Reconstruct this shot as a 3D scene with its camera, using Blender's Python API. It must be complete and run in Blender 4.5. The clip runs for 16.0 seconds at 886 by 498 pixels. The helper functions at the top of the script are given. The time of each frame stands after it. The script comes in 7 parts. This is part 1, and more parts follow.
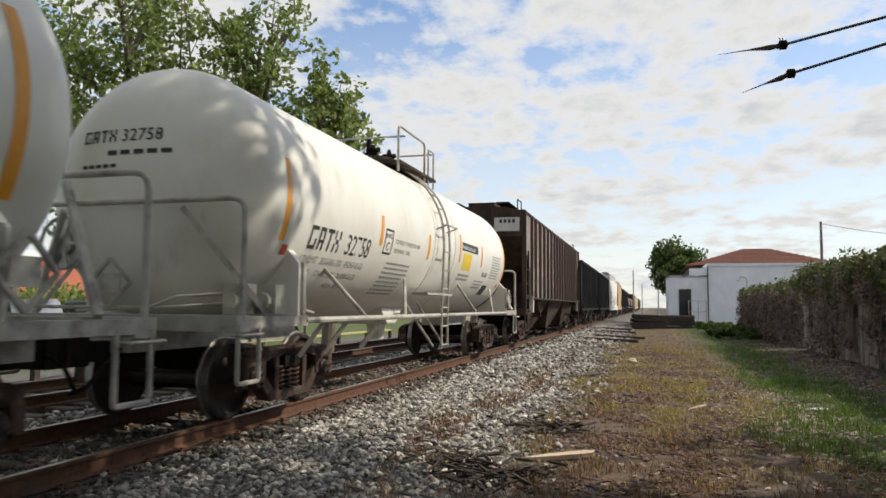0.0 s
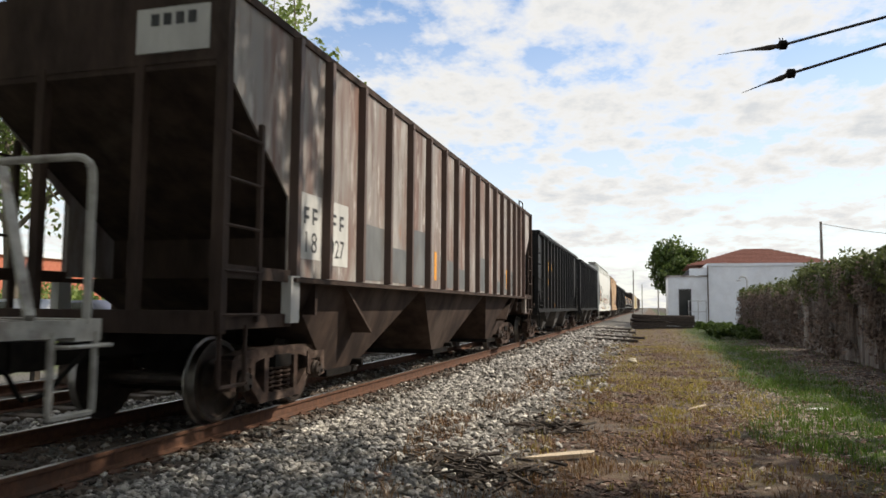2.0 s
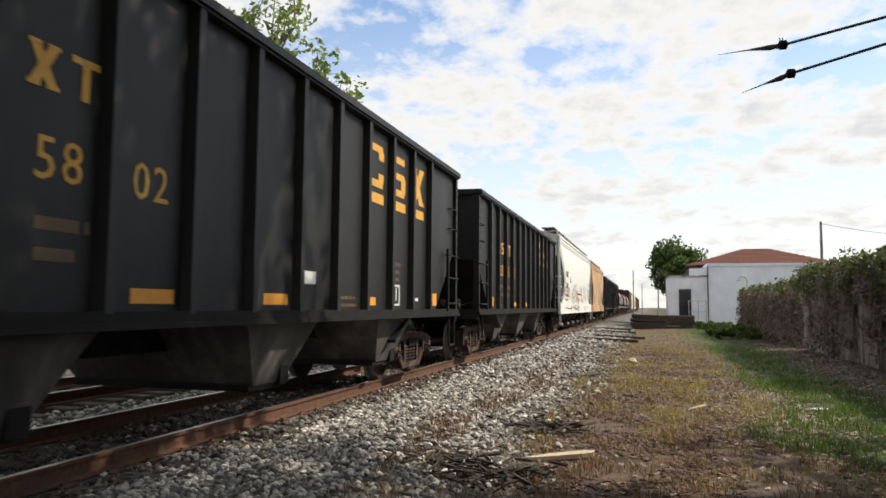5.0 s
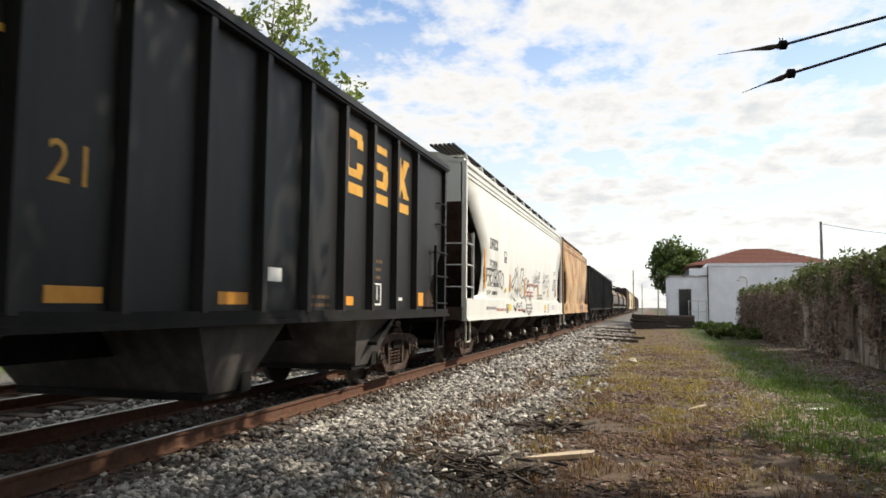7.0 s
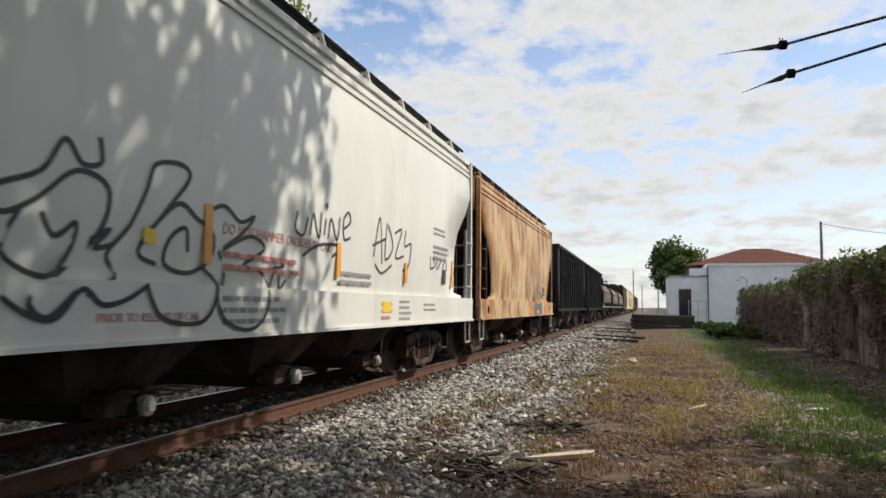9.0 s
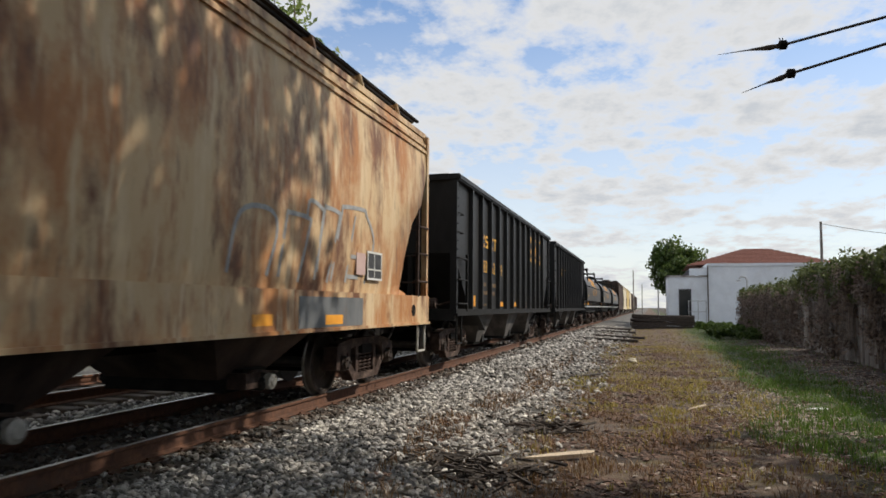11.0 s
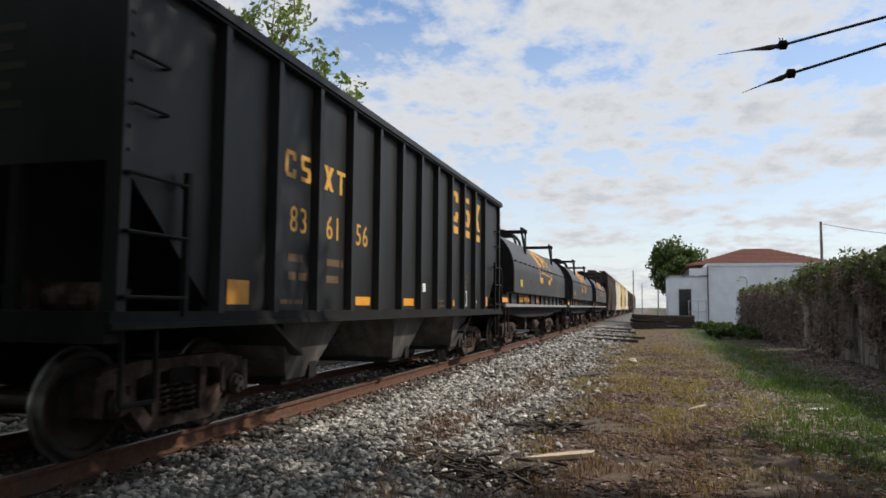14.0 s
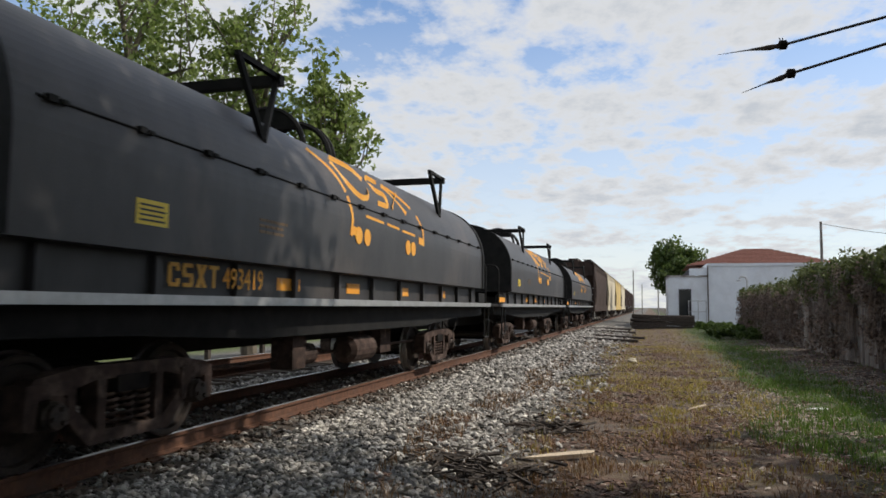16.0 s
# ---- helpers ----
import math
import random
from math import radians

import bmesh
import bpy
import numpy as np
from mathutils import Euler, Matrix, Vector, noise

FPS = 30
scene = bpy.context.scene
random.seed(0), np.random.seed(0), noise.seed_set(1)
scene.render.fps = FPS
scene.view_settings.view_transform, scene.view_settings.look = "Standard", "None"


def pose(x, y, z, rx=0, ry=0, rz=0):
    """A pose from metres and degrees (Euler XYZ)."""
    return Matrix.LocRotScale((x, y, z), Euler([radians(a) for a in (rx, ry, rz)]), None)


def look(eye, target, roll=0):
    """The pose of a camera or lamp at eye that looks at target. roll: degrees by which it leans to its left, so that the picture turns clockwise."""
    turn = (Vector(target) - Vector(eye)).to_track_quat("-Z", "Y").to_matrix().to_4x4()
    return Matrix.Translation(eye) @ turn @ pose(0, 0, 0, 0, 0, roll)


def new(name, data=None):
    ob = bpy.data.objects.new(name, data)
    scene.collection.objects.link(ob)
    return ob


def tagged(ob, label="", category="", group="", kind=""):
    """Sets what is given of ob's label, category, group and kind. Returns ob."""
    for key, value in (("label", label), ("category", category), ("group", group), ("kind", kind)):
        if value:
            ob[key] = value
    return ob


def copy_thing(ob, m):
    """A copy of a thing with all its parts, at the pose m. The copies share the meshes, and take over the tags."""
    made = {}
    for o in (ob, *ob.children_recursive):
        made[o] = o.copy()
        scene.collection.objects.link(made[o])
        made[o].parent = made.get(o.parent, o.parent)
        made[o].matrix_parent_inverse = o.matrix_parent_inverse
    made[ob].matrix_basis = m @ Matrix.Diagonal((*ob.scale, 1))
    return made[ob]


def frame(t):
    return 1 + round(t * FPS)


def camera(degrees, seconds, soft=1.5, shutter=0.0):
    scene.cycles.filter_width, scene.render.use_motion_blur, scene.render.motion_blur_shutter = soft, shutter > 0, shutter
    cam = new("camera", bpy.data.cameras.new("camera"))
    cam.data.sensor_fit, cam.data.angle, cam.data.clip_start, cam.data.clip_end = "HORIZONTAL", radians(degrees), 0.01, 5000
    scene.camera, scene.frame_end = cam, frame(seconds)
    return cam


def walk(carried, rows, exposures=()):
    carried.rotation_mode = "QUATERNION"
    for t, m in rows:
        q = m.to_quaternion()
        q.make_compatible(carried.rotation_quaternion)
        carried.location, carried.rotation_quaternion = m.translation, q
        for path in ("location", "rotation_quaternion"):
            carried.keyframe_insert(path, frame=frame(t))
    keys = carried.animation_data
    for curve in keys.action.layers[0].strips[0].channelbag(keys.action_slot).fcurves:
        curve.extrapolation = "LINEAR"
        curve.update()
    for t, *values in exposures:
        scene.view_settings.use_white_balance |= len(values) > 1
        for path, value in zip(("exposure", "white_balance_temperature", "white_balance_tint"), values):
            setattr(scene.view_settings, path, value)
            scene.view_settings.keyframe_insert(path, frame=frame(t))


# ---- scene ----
# Camera on a tripod beside the track
cam = camera(62.755, 16.0, soft=1.6, shutter=0.15)
EYE = (0.0, 0.0, 1.303)
CAM_POSE = Matrix.Translation(EYE) @ pose(0, 0, 0, 90 + 4.469, 0, 15.84) @ pose(0, 0, 0, 0, 0, 0.477)
walk(cam, [(0, CAM_POSE), (16, CAM_POSE)], exposures=[(t, e, k, 10) for t, e, k in ((0, 0.04, 6950), (1.5, 0.13, 7000), (3.0, 0.27, 7100), (4.2, 0.27, 7100), (6.5, 0.31, 7100), (7.5, 0.33, 7050), (8.5, 0.08, 6900), (9.2, 0.02, 6900), (11.5, -0.06, 6700), (16, -0.10, 6600))])

# ------------------------------------------------------------------ world and sun
SUN_EL, SUN_AZ = 42.0, 68.0        # height above the horizon; degrees from +y towards +x
sun_dir = Vector((math.sin(radians(SUN_AZ)) * math.cos(radians(SUN_EL)),
                  math.cos(radians(SUN_AZ)) * math.cos(radians(SUN_EL)), math.sin(radians(SUN_EL))))


def build_world():
    w = bpy.data.worlds.new("sky")
    w.use_nodes = True
    scene.world = w
    nt = w.node_tree
    nd, ln = nt.nodes, nt.links
    nd.clear()
    out = nd.new("ShaderNodeOutputWorld")
    bg = nd.new("ShaderNodeBackground")
    sky = nd.new("ShaderNodeTexSky")
    sky.sky_type = "NISHITA"
    sky.sun_disc = False
    sky.sun_elevation = radians(SUN_EL)
    sky.sun_rotation = radians(SUN_AZ)
    sky.air_density, sky.dust_density = 1.0, 0.6
    tc = nd.new("ShaderNodeTexCoord")
    # project the sky onto a cloud layer: direction / height
    sep = nd.new("ShaderNodeSeparateXYZ")
    ln.new(tc.outputs["Generated"], sep.inputs[0])
    add = nd.new("ShaderNodeMath"); add.operation = "ADD"; add.inputs[1].default_value = 0.16
    mx = nd.new("ShaderNodeMath"); mx.operation = "MAXIMUM"; mx.inputs[1].default_value = 0.0
    ln.new(sep.outputs["Z"], mx.inputs[0]); ln.new(mx.outputs[0], add.inputs[0])
    dx = nd.new("ShaderNodeMath"); dx.operation = "DIVIDE"
    dy = nd.new("ShaderNodeMath"); dy.operation = "DIVIDE"
    ln.new(sep.outputs["X"], dx.inputs[0]); ln.new(add.outputs[0], dx.inputs[1])
    ln.new(sep.outputs["Y"], dy.inputs[0]); ln.new(add.outputs[0], dy.inputs[1])
    com = nd.new("ShaderNodeCombineXYZ")
    ln.new(dx.outputs[0], com.inputs[0]); ln.new(dy.outputs[0], com.inputs[1])
    com.inputs[2].default_value = 3.7

    def noise_tex(scale, detail, rough, offset):
        mp = nd.new("ShaderNodeMapping")
        mp.inputs["Location"].default_value = offset
        mp.inputs["Scale"].default_value = (1.0, 0.8, 1.0)
        ln.new(com.outputs[0], mp.inputs[0])
        n = nd.new("ShaderNodeTexNoise")
        n.inputs["Scale"].default_value, n.inputs["Detail"].default_value, n.inputs["Roughness"].default_value = scale, detail, rough
        ln.new(mp.outputs[0], n.inputs["Vector"])
        return n

    big = noise_tex(1.9, 9, 0.6, (1.3, 0.4, 0))
    fine = noise_tex(7.0, 9, 0.62, (5.1, 2.0, 0))
    mix = nd.new("ShaderNodeMath"); mix.operation = "MULTIPLY_ADD"; mix.inputs[1].default_value = 0.62
    ln.new(fine.outputs[0], mix.inputs[0]); ln.new(big.outputs[0], mix.inputs[2])
    cover = nd.new("ShaderNodeMapRange")
    cover.inputs["From Min"].default_value, cover.inputs["From Max"].default_value = 0.64, 0.90
    cover.interpolation_type = "SMOOTHSTEP"
    ln.new(mix.outputs[0], cover.inputs[0])
    # haze: clouds close up towards the horizon
    haze = nd.new("ShaderNodeMapRange")
    haze.inputs["From Min"].default_value, haze.inputs["From Max"].default_value = 0.0, 0.42
    haze.inputs["To Min"].default_value, haze.inputs["To Max"].default_value = 0.80, 0.0
    ln.new(sep.outputs["Z"], haze.inputs[0])
    mxx = nd.new("ShaderNodeMath"); mxx.operation = "MAXIMUM"
    ln.new(cover.outputs[0], mxx.inputs[0]); ln.new(haze.outputs[0], mxx.inputs[1])
    # cloud brightness: grey undersides where the layer is thick
    shade = nd.new("ShaderNodeValToRGB")
    shade.color_ramp.elements[0].position, shade.color_ramp.elements[0].color = 0.74, (1.0, 1.0, 1.0, 1)
    shade.color_ramp.elements[1].position, shade.color_ramp.elements[1].color = 1.06, (0.64, 0.69, 0.76, 1)
    ln.new(mix.outputs[0], shade.inputs[0])
    cl = nd.new("ShaderNodeVectorMath"); cl.operation = "SCALE"; cl.inputs["Scale"].default_value = 8.8
    ln.new(shade.outputs[0], cl.inputs[0])
    blue = nd.new("ShaderNodeVectorMath"); blue.operation = "MULTIPLY"; blue.inputs[1].default_value = (1.25, 1.5, 1.75)
    ln.new(sky.outputs[0], blue.inputs[0])
    m = nd.new("ShaderNodeMix"); m.data_type = "RGBA"
    ln.new(mxx.outputs[0], m.inputs["Factor"])
    ln.new(blue.outputs[0], m.inputs["A"]); ln.new(cl.outputs[0], m.inputs["B"])
    ln.new(m.outputs["Result"], bg.inputs["Color"])
    bg.inputs["Strength"].default_value = 0.105
    ln.new(bg.outputs[0], out.inputs[0])


build_world()
sun = new("sun", bpy.data.lights.new("sun", "SUN"))
sun.data.energy, sun.data.angle, sun.data.color = 3.9, radians(0.6), (1.0, 0.95, 0.86)
sun.matrix_world = look((0, 0, 60), Vector((0, 0, 60)) - sun_dir)

# ------------------------------------------------------------------ materials


def material(name, c1, c2, rough=0.7, metal=0.0, scale=6.0, stretch=(1, 1, 1), lo=0.35, hi=0.65, bump=0.15, bump_scale=60.0,
             stain=None, stain_scale=1.2, stain_lo=0.5, stain_hi=0.7, vary=0.0, island=False, coat=0.0, bump_dist=0.01):
    m = bpy.data.materials.new(name)
    m.use_nodes = True
    nd, ln = m.node_tree.nodes, m.node_tree.links
    b = nd["Principled BSDF"]
    tc = nd.new("ShaderNodeTexCoord")
    mp = nd.new("ShaderNodeMapping")
    mp.inputs["Scale"].default_value = stretch
    ln.new(tc.outputs["Object"], mp.inputs[0])
    n = nd.new("ShaderNodeTexNoise")
    n.inputs["Scale"].default_value, n.inputs["Detail"].default_value, n.inputs["Roughness"].default_value = scale, 7, 0.62
    ln.new(mp.outputs[0], n.inputs["Vector"])
    r = nd.new("ShaderNodeMapRange")
    r.inputs["From Min"].default_value, r.inputs["From Max"].default_value = lo, hi
    ln.new(n.outputs[0], r.inputs[0])
    mix = nd.new("ShaderNodeMix"); mix.data_type = "RGBA"
    mix.inputs["A"].default_value, mix.inputs["B"].default_value = (*c1, 1), (*c2, 1)
    ln.new(r.outputs[0], mix.inputs["Factor"])
    col = mix.outputs["Result"]
    if stain:
        n2 = nd.new("ShaderNodeTexNoise")
        n2.inputs["Scale"].default_value, n2.inputs["Detail"].default_value, n2.inputs["Roughness"].default_value = stain_scale, 8, 0.65
        ln.new(mp.outputs[0], n2.inputs["Vector"])
        r2 = nd.new("ShaderNodeMapRange")
        r2.inputs["From Min"].default_value, r2.inputs["From Max"].default_value = stain_lo, stain_hi
        ln.new(n2.outputs[0], r2.inputs[0])
        mx2 = nd.new("ShaderNodeMix"); mx2.data_type = "RGBA"
        ln.new(r2.outputs[0], mx2.inputs["Factor"])
        ln.new(col, mx2.inputs["A"]); mx2.inputs["B"].default_value = (*stain, 1)
        col = mx2.outputs["Result"]
    if vary:
        src = nd.new("ShaderNodeNewGeometry").outputs["Random Per Island"] if island else nd.new("ShaderNodeObjectInfo").outputs["Random"]
        rr = nd.new("ShaderNodeMapRange")
        rr.inputs["To Min"].default_value, rr.inputs["To Max"].default_value = 1 - vary, 1 + vary
        ln.new(src, rr.inputs[0])
        sc = nd.new("ShaderNodeVectorMath"); sc.operation = "SCALE"
        ln.new(col, sc.inputs[0]); ln.new(rr.outputs[0], sc.inputs["Scale"])
        col = sc.outputs[0]
    ln.new(col, b.inputs["Base Color"])
    b.inputs["Roughness"].default_value, b.inputs["Metallic"].default_value = rough, metal
    b.inputs["Coat Weight"].default_value = coat
    if bump:
        n3 = nd.new("ShaderNodeTexNoise")
        n3.inputs["Scale"].default_value, n3.inputs["Detail"].default_value = bump_scale, 4
        ln.new(tc.outputs["Object"], n3.inputs["Vector"])
        bp = nd.new("ShaderNodeBump")
        bp.inputs["Strength"].default_value, bp.inputs["Distance"].default_value = bump, bump_dist
        ln.new(n3.outputs[0], bp.inputs["Height"])
        ln.new(bp.outputs[0], b.inputs["Normal"])
    return m


M = {}
M["black_paint"] = material("black_hopper_paint", (0.011, 0.0108, 0.0112), (0.022, 0.0215, 0.022), 0.5, 0, 2.0, (1, 1, 0.25), stain=(0.040, 0.037, 0.034), stain_scale=1.1, stain_lo=0.58, stain_hi=0.85)
M["black_dull"] = material("dull_black_steel", (0.008, 0.008, 0.008), (0.018, 0.017, 0.016), 0.75, 0, 4)
M["white_steel"] = material("dirty_white_steel", (0.34, 0.32, 0.28), (0.52, 0.50, 0.45), 0.55, 0, 5, stain=(0.13, 0.105, 0.085), stain_scale=3, stain_lo=0.5, stain_hi=0.72)
M["white_hopper"] = material("white_hopper_paint", (0.66, 0.66, 0.62), (0.74, 0.74, 0.70), 0.45, 0, 1.2, (1, 1, 0.3), stain=(0.52, 0.49, 0.43), stain_scale=1.0, stain_lo=0.55, stain_hi=0.9, bump=0.05)
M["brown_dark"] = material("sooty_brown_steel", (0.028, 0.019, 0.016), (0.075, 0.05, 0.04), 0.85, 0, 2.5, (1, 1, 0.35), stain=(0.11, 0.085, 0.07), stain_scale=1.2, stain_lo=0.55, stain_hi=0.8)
M["cream_paint"] = material("cream_car_paint", (0.50, 0.42, 0.28), (0.60, 0.53, 0.40), 0.6, 0, 1.5, (1, 1, 0.3), stain=(0.34, 0.24, 0.14), stain_lo=0.55, stain_hi=0.8)
M["yellow_paint"] = material("yellow_car_paint", (0.48, 0.32, 0.08), (0.6, 0.44, 0.16), 0.6, 0, 1.5, (1, 1, 0.3), stain=(0.3, 0.2, 0.1))
M["grey_cover"] = material("dark_grey_coil_cover", (0.029, 0.0275, 0.028), (0.055, 0.052, 0.052), 0.45, 0, 1.4, (1, 1, 0.5), stain=(0.12, 0.095, 0.08), stain_scale=0.8, stain_lo=0.52, stain_hi=0.85)
M["truck_steel"] = material("rusty_truck_steel", (0.026, 0.018, 0.015), (0.082, 0.053, 0.043), 0.85, 0.1, 7, stain=(0.22, 0.16, 0.13), stain_scale=3, stain_lo=0.54, stain_hi=0.75, bump=0.4)
# black chute steel lightened: the grey of its lit faces is in the colour
M["chute_steel"] = material("dusty_black_chute_steel", (0.035, 0.032, 0.030), (0.10, 0.09, 0.082), 0.75, 0, 2.0, (1, 1, 0.4), stain=(0.17, 0.15, 0.135), stain_scale=2.0, stain_lo=0.52, stain_hi=0.75)
M["wheel_steel"] = material("worn_wheel_steel", (0.03, 0.024, 0.02), (0.07, 0.05, 0.04), 0.6, 0.4, 9)
M["wheel_tread"] = material("polished_wheel_tread", (0.20, 0.185, 0.17), (0.32, 0.30, 0.28), 0.38, 0.9, 9)
M["undergear"] = material("black_undergear", (0.007, 0.006, 0.006), (0.018, 0.015, 0.013), 0.9, 0, 5)
M["orange"] = material("reflective_orange", (0.75, 0.30, 0.02), (0.82, 0.36, 0.04), 0.45, 0, 8, bump=0.03, stain=(0.55, 0.2, 0.02), stain_lo=0.6, stain_hi=0.9)
M["letter_yellow"] = material("faded_yellow_lettering", (0.62, 0.30, 0.03), (0.70, 0.38, 0.06), 0.6, 0, 7, bump=0.03, stain=(0.2, 0.1, 0.02), stain_scale=4, stain_lo=0.55, stain_hi=0.8)
M["letter_bright"] = material("worn_orange_lettering", (0.75, 0.30, 0.02), (0.80, 0.40, 0.05), 0.6, 0, 7, bump=0.03, stain=(0.25, 0.1, 0.02), stain_scale=5, stain_lo=0.6, stain_hi=0.85)
M["deck_steel"] = material("worn_grey_deck_steel", (0.10, 0.09, 0.085), (0.30, 0.28, 0.27), 0.5, 0.3, 5, stain=(0.08, 0.05, 0.04), stain_lo=0.5, stain_hi=0.7)
M["letter_dim"] = material("dim_brown_lettering", (0.10, 0.055, 0.02), (0.14, 0.08, 0.03), 0.6, 0, 7, bump=0.03)
M["ink"] = material("black_stencil_ink", (0.02, 0.02, 0.022), (0.05, 0.05, 0.05), 0.6, 0, 10, bump=0.0)
M["ink_grey"] = material("worn_grey_stencil", (0.22, 0.22, 0.22), (0.34, 0.34, 0.33), 0.6, 0, 14, bump=0.0)
M["ink_red"] = material("faded_red_stencil", (0.45, 0.16, 0.13), (0.55, 0.24, 0.2), 0.6, 0, 10, bump=0.0)
M["label_white"] = material("white_decal", (0.70, 0.70, 0.68), (0.80, 0.80, 0.78), 0.5, 0, 8, bump=0.0)
M["label_yellow"] = material("yellow_decal", (0.75, 0.52, 0.03), (0.8, 0.6, 0.06), 0.5, 0, 8, bump=0.0)
M["label_red"] = material("red_decal", (0.5, 0.05, 0.03), (0.6, 0.09, 0.06), 0.5, 0, 8, bump=0.0)
M["board_white"] = material("weathered_white_board", (0.45, 0.44, 0.42), (0.62, 0.61, 0.58), 0.7, 0, 3, (1, 1, 0.3), bump=0.05)
M["grey_patch"] = material("faded_blue_grey_paint", (0.10, 0.105, 0.11), (0.18, 0.185, 0.185), 0.7, 0, 2.5, (1, 1, 0.4), stain=(0.13, 0.085, 0.06), stain_lo=0.55, stain_hi=0.75)
M["label_pink"] = material("faded_pink_decal", (0.45, 0.30, 0.27), (0.52, 0.37, 0.33), 0.6, 0, 8, bump=0.0)
M["rail_rust"] = material("rusty_rail_side", (0.075, 0.032, 0.018), (0.145, 0.066, 0.036), 0.9, 0, 12, stain=(0.09, 0.05, 0.035), stain_scale=2.5)
M["rail_top"] = material("polished_rail_head", (0.30, 0.27, 0.24), (0.42, 0.40, 0.38), 0.32, 0.85, 3, (8, 0.3, 1), bump=0.02)
M["tie_wood"] = material("weathered_tie_wood", (0.055, 0.042, 0.032), (0.14, 0.11, 0.085), 0.9, 0, 5, (1, 6, 1), vary=0.3, bump=0.4)
M["stone"] = material("limestone_ballast", (0.095, 0.083, 0.072), (0.53, 0.495, 0.445), 0.9, 0, 9, vary=0.7, island=True, bump=0.3)
# dark tone holds rust and grease stain plus painted shade under the train
M["stone_rusty_shaded"] = material("rust_stained_ballast", (0.05, 0.036, 0.028), (0.16, 0.125, 0.10), 0.9, 0, 9, vary=0.6, island=True, bump=0.3)
M["bark"] = material("grey_brown_bark", (0.10, 0.08, 0.06), (0.20, 0.17, 0.13), 0.95, 0, 9, (1, 1, 0.2), bump=0.8)
M["wood_old"] = material("bleached_splintered_wood", (0.50, 0.38, 0.26), (0.70, 0.58, 0.43), 0.85, 0, 12, (6, 1, 6), bump=0.4)
M["dark_wood"] = material("rotten_dark_wood", (0.03, 0.024, 0.02), (0.08, 0.062, 0.05), 0.95, 0, 8, bump=0.6)
M["twig"] = material("dry_twig", (0.20, 0.15, 0.11), (0.40, 0.34, 0.28), 0.9, 0, 10, vary=0.4, island=True)
M["wall_white"] = material("white_block_wall", (0.74, 0.77, 0.80), (0.82, 0.85, 0.88), 0.8, 0, 1.4, stain=(0.66, 0.67, 0.68), stain_scale=0.5)
M["roof_red"] = material("red_tile_roof", (0.17, 0.065, 0.045), (0.26, 0.105, 0.075), 0.8, 0, 6, bump=0.3)
M["roof_dark"] = material("dark_roof", (0.05, 0.05, 0.055), (0.10, 0.09, 0.09), 0.8, 0, 6)
M["concrete"] = material("stained_concrete", (0.30, 0.27, 0.24), (0.52, 0.50, 0.47), 0.9, 0, 3, (1, 1, 0.3), stain=(0.11, 0.085, 0.07), stain_lo=0.42, stain_hi=0.58)
M["glass_dark"] = material("dark_glass", (0.015, 0.018, 0.02), (0.02, 0.024, 0.026), 0.08, 0, 2, bump=0)
M["cable"] = material("black_cable_jacket", (0.012, 0.012, 0.014), (0.03, 0.03, 0.032), 0.6, 0, 20)
M["chrome"] = material("dull_galvanised_steel", (0.42, 0.42, 0.41), (0.55, 0.55, 0.54), 0.45, 0.7, 6)
M["car_silver"] = material("silver_car_paint", (0.42, 0.43, 0.45), (0.46, 0.47, 0.49), 0.3, 0.5, 3, bump=0, coat=0.6)
M["car_dark"] = material("dark_blue_car_paint", (0.10, 0.11, 0.16), (0.13, 0.14, 0.19), 0.3, 0.3, 3, bump=0, coat=0.6)
M["brick_red"] = material("orange_red_wall", (0.42, 0.12, 0.07), (0.52, 0.18, 0.11), 0.85, 0, 4)
M["timber_yellow"] = material("yellow_green_painted_timber", (0.42, 0.42, 0.16), (0.55, 0.52, 0.26), 0.8, 0, 5, (4, 0.6, 1))


